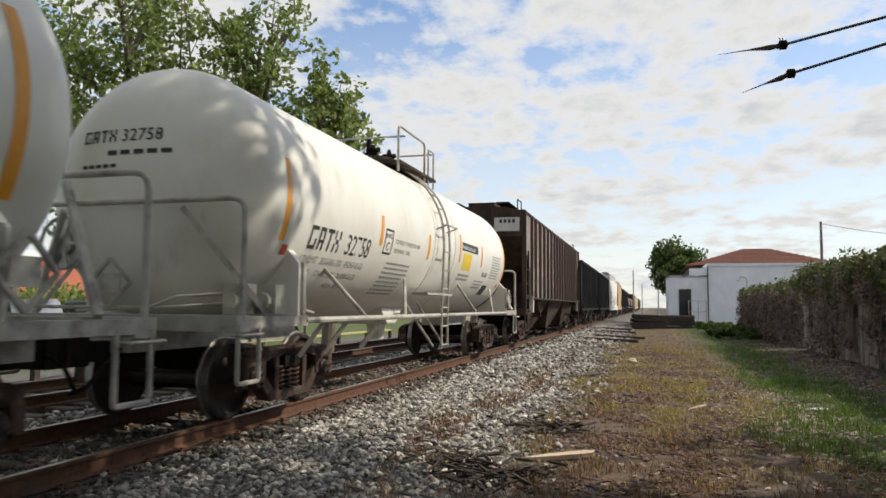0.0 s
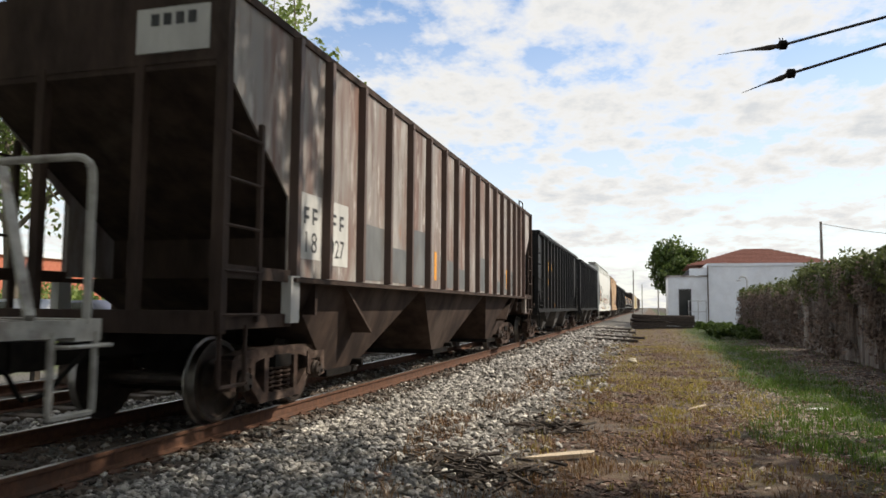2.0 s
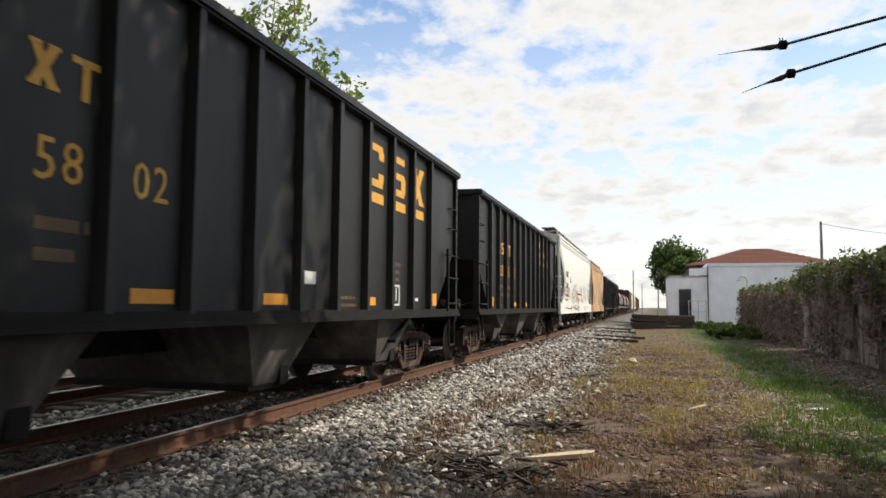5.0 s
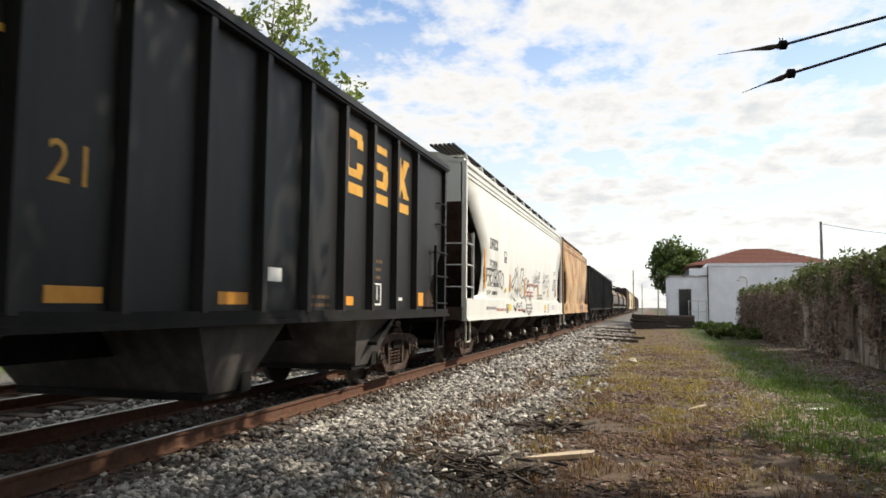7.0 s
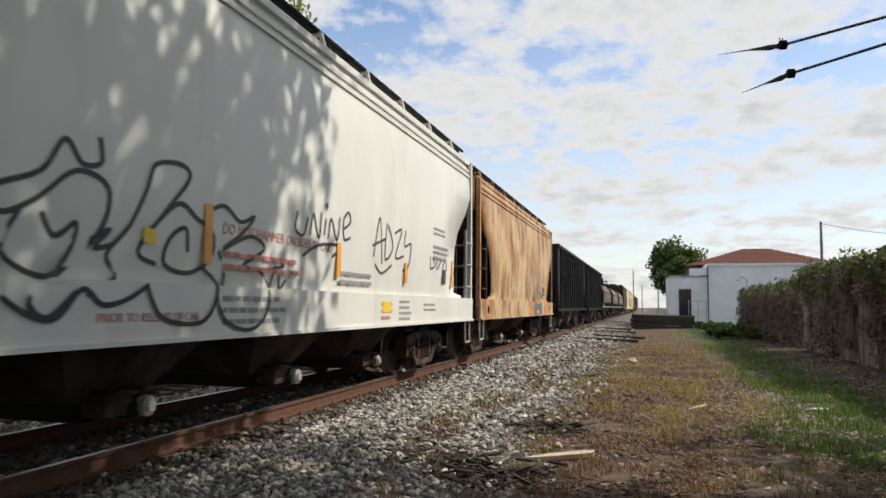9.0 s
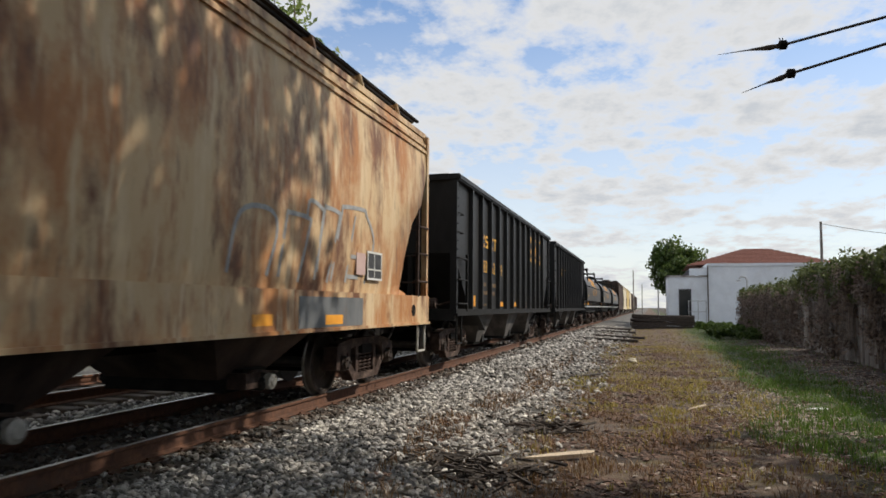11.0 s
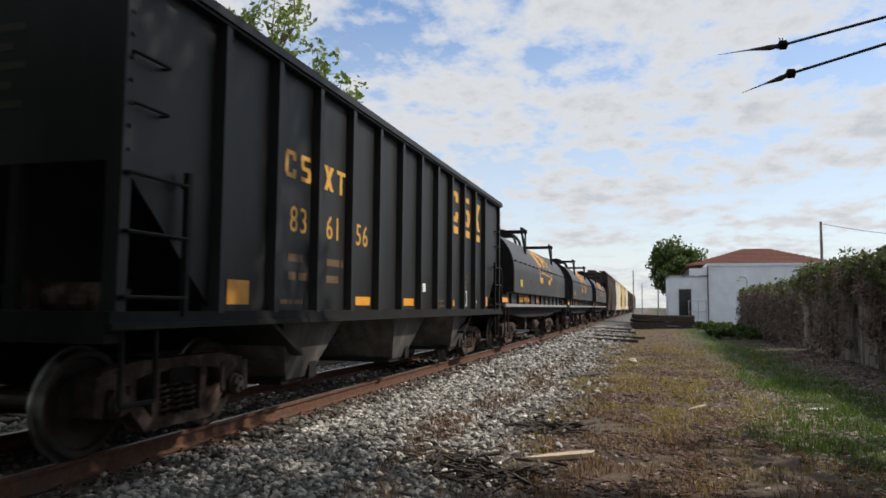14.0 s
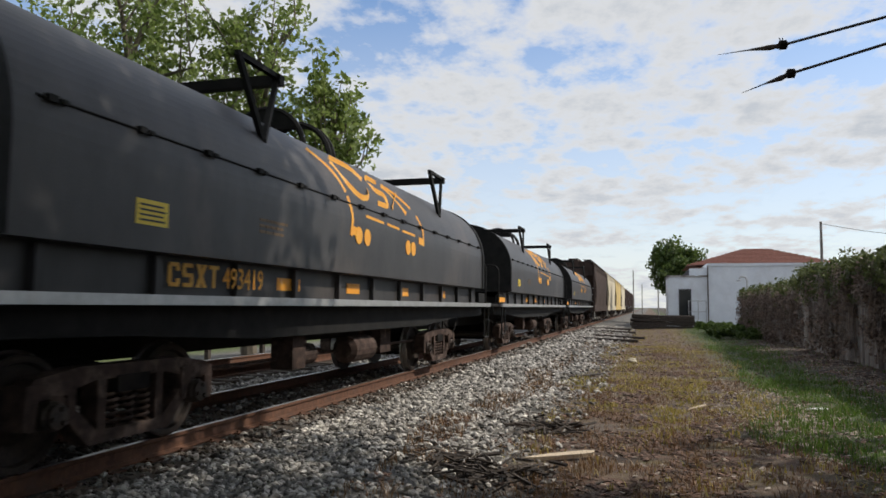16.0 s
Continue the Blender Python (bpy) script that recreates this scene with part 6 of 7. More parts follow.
def tan_marks(car):
    art = bmesh.new()
    strokes(art, [[(1.2, 1.6), (1.3, 2.28), (1.36, 2.32), (1.83, 2.31), (1.86, 2.2), (1.66, 1.56)], [(1.78, 2.3), (1.84, 2.52), (2.16, 2.47), (2.2, 2.35), (2.08, 1.6)], [(2.12, 1.7), (2.24, 2.45), (2.3, 2.5), (2.64, 2.48), (2.68, 2.38), (2.44, 1.58)],
                  [(2.55, 1.6), (2.76, 2.5), (2.84, 2.58), (3.5, 2.62), (3.6, 2.56), (3.92, 2.2), (3.66, 1.6)], [(3.2, 2.5), (3.0, 1.6)], [(3.12, 1.95), (3.5, 1.95)], [(3.05, 1.68), (3.42, 1.68)], [(0.2, 1.6), (0.35, 2.2), (0.9, 2.3), (1.1, 2.1), (0.95, 1.6)]], 1.6, 0.028, side_x)
    split_parts(part("graffiti", art, M["ink_grey"], car, "faded grey graffiti outlines"))
    fr = bmesh.new()
    for a, b, c, d in ((3.68, 4.26, 1.66, 1.69), (3.68, 4.26, 2.04, 2.07), (3.68, 3.71, 1.66, 2.07), (4.23, 4.26, 1.66, 2.07), (3.95, 3.97, 1.66, 2.07), (3.68, 4.26, 1.80, 1.82)):
        patch(fr, a, b, c, d, 1.584)
    part("stencil_frame", fr, M["board_white"], car, "white frame round the black label")
    for e in (-1, 1):
        hole = bmesh.new()
        lathe(hole, [(1.598, 0.10), (1.606, 0.10)], (0, e * 5.75, 1.22), "x", 16)
        part("jacking_hole", hole, M["undergear"], car)
    plates("dark_label", [(3.68, 4.26, 1.66, 2.07)], 1.578, M["ink"], car, "black label panel with white frame")
    plates("pale_label", [(3.3, 3.62, 1.72, 2.02)], 1.578, M["label_pink"], car, "faded pink label")
    plates("reflector", [(0.6, 1.0, 1.08, 1.2), (2.3, 2.82, 1.06, 1.18)], 1.602, M["orange"], car, "faded orange reflective patch")
    plates("paint_patch", [(1.6, 3.5, 1.03, 1.40)], 1.6, M["grey_patch"], car, "grey repaint patch on the sill")


white_marks(white)
tan_marks(tan)
# ------------------------------------------------------------------ ground, track and ballast
rng = np.random.default_rng(5)


def ground_z(x, y):
    """Height of the ground: ballast shoulder beside the track, flat verge, low bank by the wall."""
    if x < -7.4:
        base = -0.26 if x > -12 else -0.30
    elif x < -3.7:
        base = -0.19
    elif x < -1.3:
        base = -0.19 - 0.17 * (x + 3.7) / 2.4
    else:
        base = -0.36 + 0.05 * min(1.0, max(0.0, (x - 2) / 3))
    n = noise.noise(Vector((x * 0.7, y * 0.5, 0.3))) * 0.05 + noise.noise(Vector((x * 2.3, y * 2.3, 1.7))) * 0.02
    if -7.2 < x < -3.6:
        n *= 0.2
    # heap of dug-out dirt at the end of the verge
    if y > 45:
        n += 0.12 * math.exp(-((x - 3.5) / 3.0) ** 2 - ((y - 58) / 6.0) ** 2)
    return base + n


def build_ground():
    xs = list(np.arange(-16, 12.01, 0.28)) 
    xs = [-900, -300, -120, -60, -35, -24] + xs + [16, 24, 40, 80, 200, 600, 900]
    ys = list(np.arange(-4, 40, 0.33)) + list(np.arange(40, 110, 1.5))
    ys = [-300, -80, -30, -12] + ys + [130, 180, 260, 400, 700, 1200, 2500]
    nx = len(xs)
    verts = [(x, y, ground_z(x, y)) for y in ys for x in xs]
    faces = [(j * nx + i, j * nx + i + 1, (j + 1) * nx + i + 1, (j + 1) * nx + i) for j in range(len(ys) - 1) for i in range(nx - 1)]
    g = raw("ground", verts, faces, M["ground"], smooth=True)
    tagged(g, "dirt and gravel verge with patchy grass beside the track", "ground", kind="structure")


build_ground()

RAIL = [(-0.070, -0.172), (0.070, -0.172), (0.070, -0.160), (0.012, -0.140), (0.009, -0.045), (0.036, -0.034), (0.037, -0.006), (0.028, 0.0), (-0.028, 0.0), (-0.037, -0.006), (-0.036, -0.034), (-0.009, -0.045), (-0.012, -0.140), (-0.070, -0.160)]


def plate_mesh():
    bm = bmesh.new()
    box(bm, -0.17, 0.17, -0.09, 0.09, -0.185, -0.166)
    for dx in (-0.09, 0.09):
        box(bm, dx - 0.012, dx + 0.012, -0.06, -0.03, -0.170, -0.145)
    return bm


PLATE = shared("tie_plate", plate_mesh(), [M["rail_rust"]])


def rail(x, y0, y1, label):
    bm = bmesh.new()
    prism(bm, [(x + a, b) for a, b in RAIL], y0, y1, "y")
    for f in bm.faces:
        if f.normal.z > 0.9 and f.calc_center_median().z > -0.003:
            f.material_index = 1
    ob = mesh_object("rail", bm, M["rail_rust"])
    ob.data.materials.append(M["rail_top"])
    tagged(ob, label, "rail", "rails of the tracks")
    if x > -7:
        for k in range(44):
            put("tie_plate", PLATE, ob, (x, 0.8 + k * 0.52, 0))
    return ob


for x, lab in ((CX + 0.7525, "rusty steel rail with worn bright head"), (CX - 0.7525, "rusty steel rail on the far side of the track")):
    rail(x, -60, 900, lab)
for x in (-8.35, -9.855):
    rail(x, -60, 400, "rusty rail of the neighbouring siding")


def tie_mesh():
    bm = bmesh.new()
    box(bm, -1.3, 1.3, -0.115, 0.115, -0.17, 0.0)
    bmesh.ops.bevel(bm, geom=bm.edges[:], offset=0.012, segments=1, affect="EDGES")
    return bm


TIE = shared("tie", tie_mesh(), [M["tie_wood"]])


def ties(cx, n, y0, label):
    base = put("tie", TIE, None, (cx, y0, -0.185))
    tagged(base, label, "sleeper", "sleepers under the tracks")
    for k in range(1, n):
        m = pose(cx + rng.normal(0, 0.04), y0 + k * 0.52, -0.185 + rng.normal(0, 0.006), 0, 0, rng.normal(0, 1.2))
        copy_thing(base, m)


ties(CX, 110, 0.8, "weathered wooden sleeper half buried in ballast")
ties(-9.1, 60, 0.8, "dark wooden sleeper of the siding")

# stones: a few low-poly shapes repeated with size, turn and place varied
ICO = []


def stone_shapes():
    for k in range(6):
        bm = bmesh.new()
        bmesh.ops.create_icosphere(bm, subdivisions=1, radius=1)
        r = np.random.default_rng(40 + k)
        v = np.array([list(a.co) for a in bm.verts]) * r.uniform(0.5, 1.3, (len(bm.verts), 1)) * np.array([1.25, 0.9, 0.7])
        f = [[b.index for b in a.verts] for a in bm.faces]
        ICO.append((v, f))
        bm.free()


stone_shapes()


def scatter_mesh(name, pts, sizes, shapes, mat, label, category, flat=1.0):
    verts, faces, base = [], [], 0
    for (x, y, z), s in zip(pts, sizes):
        v, f = shapes[int(rng.integers(len(shapes)))]
        a, b = rng.uniform(0, 6.283, 2)
        c, d = math.cos(a), math.sin(a)
        t = 0.6 * math.sin(b)
        w = v * s
        w = np.stack([w[:, 0] * c - w[:, 1] * d, w[:, 0] * d + w[:, 1] * c, w[:, 2] * flat + t * w[:, 0] * 0.5], 1)
        verts.append(w + np.array([x, y, z]))
        faces += [tuple(i + base for i in q) for q in f]
        base += len(v)
    V = np.concatenate(verts)
    ob = raw(name, V.tolist(), faces, mat)
    tagged(ob, label, category, kind="stuff")
    return ob


def ballast():
    pts, sizes, rusty, rsizes = [], [], [], []
    # density falls with distance; stones get a little larger far off to keep the cover
    for y0, y1, n, s in ((3.2, 8, 12000, 0.026), (8, 14, 12000, 0.031), (14, 24, 9000, 0.040), (24, 60, 9000, 0.056)):
        x = np.concatenate([rng.uniform(-4.5, -0.9, int(n * 0.78)), rng.uniform(-6.1, -4.7, n - int(n * 0.78))])
        y = rng.uniform(y0, y1, n)
        for a, b in zip(x, y):
            edge = -1.75 + 0.55 * noise.noise(Vector((a * 0.3, b * 0.45, 4.0))) + rng.normal(0, 0.22)
            if a > edge and rng.random() > 0.12:
                continue
            if a < -4.72 and a > -6.1 and rng.random() < 0.25:
                continue
            if abs(a - CX - 0.75) < 0.09 or abs(a - CX + 0.75) < 0.09:
                continue
            on_tie = abs((b - 0.8 + 0.26) % 0.52 - 0.26) < 0.12 and -6.7 < a < -4.05
            if on_tie and rng.random() < 0.7:
                continue
            strip = -2.35 + 0.5 * noise.noise(Vector((1.0, b * 0.25, 8.0)))
            if abs(a - strip) < 0.28 and rng.random() < 0.55:
                continue
            sz = s * rng.choice((0.5, 0.7, 0.9, 1.1, 1.45)) * rng.uniform(0.85, 1.15)
            if -6.5 < a < -4.05 + 0.5 * noise.noise(Vector((a * 0.8, b * 0.7, 15.0))) and rng.random() < 0.8:
                rusty.append((a, b, ground_z(a, b) + sz * rng.uniform(0.1, 0.6))); rsizes.append(sz)
                continue
            lift = 0.05 * max(0.0, noise.noise(Vector((a * 1.1, b * 0.9, 9.0))))
            pts.append((a, b, ground_z(a, b) + sz * rng.uniform(0.1, 0.6) + lift)); sizes.append(sz)
    for a, b in zip(rng.uniform(-8.2, -6.3, 5000), rng.uniform(5, 30, 5000)):
        sz = 0.036 * rng.uniform(0.6, 1.4)
        pts.append((a, b, ground_z(a, b) + sz * 0.4)); sizes.append(sz)
    scatter_mesh("ballast", pts, sizes, ICO, M["stone"], "pale grey crushed limestone ballast", "gravel")
    scatter_mesh("track_ballast", rusty, rsizes, ICO, M["stone_rusty_shaded"], "rust-stained oily ballast with painted shade between and beside the rails", "gravel")


ballast()


def blades(name, pts, h, w, mat, label, category, lean=0.5):
    verts, faces = [], []
    n = len(pts)
    P = np.array(pts)
    a = rng.uniform(0, 6.283, n)
    hh = h * rng.uniform(0.35, 1.4, n) * np.array([1.0 + 0.9 * noise.noise(Vector((q[0] * 2.2, q[1] * 1.6, 40.0))) for q in pts])
    ww = w * rng.uniform(0.7, 1.3, n)
    l = rng.uniform(0, lean, n) * hh
    d = np.stack([np.cos(a), np.sin(a), np.zeros(n)], 1)
    e = np.stack([-np.sin(a), np.cos(a), np.zeros(n)], 1)
    up = np.array([0, 0, 1.0])
    v0 = P - e * ww[:, None] / 2
    v1 = P + e * ww[:, None] / 2
    m0 = P + d * l[:, None] * 0.35 + up * hh[:, None] * 0.6 + e * ww[:, None] * 0.35
    m1 = P + d * l[:, None] * 0.35 + up * hh[:, None] * 0.6 - e * ww[:, None] * 0.35
    tp = P + d * l[:, None] + up * hh[:, None]
    V = np.stack([v0, v1, m0, m1, tp], 1).reshape(-1, 3)
    F = []
    for i in range(n):
        b = 5 * i
        F += [(b, b + 1, b + 2, b + 3), (b + 3, b + 2, b + 4)]
    ob = raw(name, V.tolist(), F, mat)
    tagged(ob, label, category, kind="stuff")
    return ob


def verge_plants():
    green, dry, yell, red = [], [], [], []
    for y0, y1, n in ((3, 9, 36000), (9, 18, 48000), (18, 34, 32000), (34, 60, 16000)):
        x = rng.uniform(-2.9, 6.0, n)
        y = rng.uniform(y0, y1, n)
        for a, b in zip(x, y):
            z = ground_z(a, b) - 0.01
            q = noise.noise(Vector((a * 0.55, b * 0.35, 2.0)))
            clump = noise.noise(Vector((a * 1.6, b * 1.1, 12.0)))
            fine = noise.noise(Vector((a * 4.5, b * 3.2, 21.0)))
            # the green strip runs down the verge between the dirt and the bare foot of the wall
            left = float(np.interp(b, (7.5, 9.0, 10.5, 14, 20, 40), (3.2, 1.9, 1.35, 2.1, 2.15, 2.6))) + 0.45 * q + rng.normal(0, 0.16)
            right = float(np.interp(b, (11, 14, 17, 25, 39), (7.0, 4.0, 3.7, 4.1, 4.9))) + 0.6 * clump + rng.normal(0, 0.2)
            if left < a < right:
                if clump + 0.7 * fine > -0.25 or rng.random() < 0.1:
                    (green if rng.random() < 0.9 else dry).append((a, b, z))
            elif a >= right:
                if clump + 0.5 * fine > 0.15 and rng.random() < 0.5:
                    (green if rng.random() < 0.35 else dry).append((a, b, z))
            elif a > -1.7 + 0.5 * q:
                k = noise.noise(Vector((a * 0.9, b * 0.55, 7.0)))
                near = min(1.0, max(0.0, (b - 8.0) / 5.0))
                if k + 0.7 * fine > 0.18 - 0.22 * near and rng.random() < 0.25 + 0.55 * near:
                    yell.append((a, b, z))
                elif clump + 0.6 * fine > -0.12 and rng.random() < 0.75:
                    dry.append((a, b, z))
            else:
                strip = -2.35 + 0.5 * noise.noise(Vector((1.0, b * 0.25, 8.0)))
                if abs(a - strip) < 0.3 and clump > -0.1 and rng.random() < 0.5:
                    red.append((a, b, z + 0.03))
    blades("grass", green, 0.10, 0.013, M["grass"], "short green grass on the verge", "grass", 0.9)
    blades("dry_grass", dry + red, 0.085, 0.010, M["grass_dry"], "dry brown grass and straw on the dirt", "grass", 1.4)
    blades("weeds", yell, 0.06, 0.018, M["weed_yellow"], "low yellow-green weeds", "weeds", 1.2)


verge_plants()


def litter():
    pts, sizes = [], []
    spots = list(zip(rng.uniform(-1.6, 5.5, 3200), 3.5 + rng.gamma(2.0, 7.0, 3200)))
    spots += list(zip(rng.normal(1.9, 0.55, 2600), rng.normal(13.0, 2.4, 2600)))
    spots += list(zip(rng.normal(4.8, 0.6, 3000), rng.uniform(13, 36, 3000)))
    for a, b in spots:
        pts.append((a, b, ground_z(a, b) + 0.012)); sizes.append(rng.uniform(0.012, 0.035))
    scatter_mesh("leaf_litter", pts, sizes, ICO[:3], M["twig"], "dead leaves and chips scattered on the dirt", "litter", flat=0.25)
    pts, sizes = [], []
    brown = list(zip(rng.normal(0.2, 1.15, 15000), 4.0 + rng.gamma(2.2, 6.0, 15000)))
    brown += [(-2.35 + 0.5 * noise.noise(Vector((1.0, b * 0.25, 8.0))) + rng.normal(0, 0.17), b) for b in rng.uniform(6, 24, 2500)]
    brown += list(zip(rng.normal(4.9, 0.6, 4500), rng.uniform(13, 40, 4500)))
    for a, b in brown:
        if noise.noise(Vector((a * 1.3, b * 0.8, 50.0))) > -0.08:
            sz = rng.uniform(0.015, 0.045)
            pts.append((a, b, ground_z(a, b) + 0.012)); sizes.append(sz)
    scatter_mesh("brown_litter", pts, sizes, ICO[:3], M["litter_dark"], "dark red-brown dead leaves and bark on the dirt", "litter", flat=0.3)


litter()
# ------------------------------------------------------------------ trees


def leaf_cluster(centres, radius, per, size, seed, flat=0.8):
    r = np.random.default_rng(seed)
    C = np.repeat(np.array(centres), per, 0)
    n = len(C)
    d = r.normal(0, 1, (n, 3))
    d /= np.linalg.norm(d, axis=1)[:, None]
    P = C + d * (np.array(radius)[np.repeat(np.arange(len(centres)), per)] * r.uniform(0.25, 1.0, n) ** 0.6)[:, None] * np.array([1, 1, flat])
    a = r.normal(0, 1, (n, 3)); a /= np.linalg.norm(a, axis=1)[:, None]
    b = np.cross(a, r.normal(0, 1, (n, 3))); b /= np.linalg.norm(b, axis=1)[:, None]
    s = (size * r.uniform(0.6, 1.3, n))[:, None]
    V = np.stack([P - a * s, P - a * s * .1 + b * s * .55, P + a * s, P - a * s * .1 - b * s * .55], 1).reshape(-1, 3)
    F = [(4 * i, 4 * i + 1, 4 * i + 2, 4 * i + 3) for i in range(n)]
    return V, F


def tree(name, base, height, spread, seed, label, leaf="leaf", per=150, size=0.11, limbs=9, crown_low=0.35, tip=0.75, puffs=3):
    r = np.random.default_rng(seed)
    t = new(name)
    tagged(t, label, "tree")
    t.location = base
    bm = bmesh.new()
    top = Vector((r.normal(0, .3), r.normal(0, .3), height * 0.8))
    trunk = [Vector((0, 0, -0.2)), Vector((r.normal(0, .1), r.normal(0, .1), height * 0.25)), Vector((top.x * .6, top.y * .6, height * 0.5)), top]
    tube(bm, trunk, [0.022 * height, 0.018 * height, 0.012 * height, 0.004 * height], 9)
    cents, rads = [], []
    for k in range(limbs):
        f = crown_low + (0.97 - crown_low) * (k + r.random() * 0.6) / limbs
        z = height * f * 0.8
        a = k * 2.4 + r.normal(0, .35)
        ln = spread * (1.0 - 0.55 * max(0, (f - 0.55) / 0.45)) * r.uniform(0.7, 1.1)
        p0 = Vector((top.x * f, top.y * f, z))
        p2 = p0 + Vector((math.cos(a) * ln, math.sin(a) * ln, height * r.uniform(0.08, 0.24)))
        p1 = p0.lerp(p2, 0.5) + Vector((0, 0, height * 0.03))
        tube(bm, [p0, p1, p2], [0.008 * height, 0.005 * height, 0.0018 * height], 6)
        for j in range(5):
            q0 = p0.lerp(p2, 0.3 + 0.17 * j)
            q1 = q0 + Vector((r.normal(0, .22) * spread, r.normal(0, .22) * spread, abs(r.normal(0.10, .07)) * height))
            tube(bm, [q0, q0.lerp(q1, .5) + Vector((0, 0, .1)), q1], [0.003 * height, 0.002 * height, 0.001 * height], 4)
            for c in range(puffs):
                w = q0.lerp(q1, (c + 1) / puffs)
                cents.append(tuple(w + Vector(r.normal(0, .10, 3)) * spread)); rads.append(tip * r.uniform(0.55, 1.25))
    part("trunk", bm, M["bark"], t)
    V, F = leaf_cluster(cents, rads, per, size, seed + 1)
    raw("crown", V.tolist(), F, M[leaf], t)
    return t


# trees beyond the track, behind the train
tree("tree", (-16.2, 19.5, -0.3), 12.6, 3.6, 3, "tall leafy green tree behind the train", per=40, size=0.115, limbs=12, tip=0.8)
tree("tree", (-21.0, 20.0, -0.3), 12.8, 4.0, 8, "tall leafy green tree beyond the siding", per=42, size=0.115, limbs=12, tip=0.85)
tree("tree", (-12.1, 20.5, -0.3), 12.2, 2.0, 14, "narrow leafy tree behind the train", per=34, size=0.11, limbs=10, tip=0.52)
tree("tree", (-9.6, 20.8, -0.3), 9.9, 1.25, 12, "slender leafy tree close behind the train", per=30, size=0.105, limbs=10, tip=0.45)
tree("tree", (-26.0, 20.0, -0.3), 9.0, 3.6, 15, "leafy tree beyond the siding", per=34, size=0.19, limbs=9, tip=0.9)
# tall unseen trees beside and behind the viewing place, added to shade the nearer part of the train
tree("tree", (5.6, 7.6, -0.3), 14.0, 5.7, 21, "tall spreading shade tree beside the viewing place", per=23, size=0.19, limbs=14, crown_low=0.62, tip=0.95)
tree("tree", (4.6, 1.0, -0.3), 13.0, 5.2, 25, "tall spreading shade tree near the viewing place", per=44, size=0.19, limbs=13, crown_low=0.55, tip=1.0)
# added out of view to block sun and sky light from the foreground
tree("tree", (10.4, 8.3, -0.3), 10.0, 3.9, 43, "unseen shade tree added by the wall", per=60, size=0.19, limbs=12, crown_low=0.35, tip=1.0)
tree("tree", (9.0, 2.0, -0.3), 12.0, 4.6, 33, "broad unseen shade tree added near the wall", per=56, size=0.19, limbs=12, crown_low=0.4, tip=1.0)
tree("tree", (1.5, -6.0, -0.3), 12.0, 5.0, 28, "broad unseen shade tree added behind the viewing place", per=90, size=0.19, limbs=12, crown_low=0.4, tip=1.0)
tree("tree", (-1.6, -3.6, -0.3), 14.5, 5.0, 52, "tall unseen tree added behind the viewing place to block sky light", per=30, size=0.2, limbs=13, crown_low=0.7, tip=1.0)
tree("tree", (-14.2, 2.4, -0.3), 12.0, 4.2, 56, "dense unseen tree added beyond the siding to block sky light", per=90, size=0.22, limbs=12, crown_low=0.22, tip=1.1)
tree("tree", (-8.5, -7.0, -0.3), 11.0, 4.5, 37, "broad unseen tree added behind the viewing place to block sky light", per=90, size=0.19, limbs=12, crown_low=0.3, tip=1.0)
# far tree by the station building
tree("tree", (2.9, 80.0, -0.3), 8.0, 2.4, 31, "dense leafy green tree beside the white building", "leaf_mid", per=60, size=0.20, limbs=13, crown_low=0.42, tip=0.95)

# ------------------------------------------------------------------ vine-covered wall


def wall_top(y):
    """The vines stand higher on the nearer stretch."""
    return (2.62 if y < 32 else 2.25) + 0.16 * noise.noise(Vector((y * 0.45, 5, 3.0)))


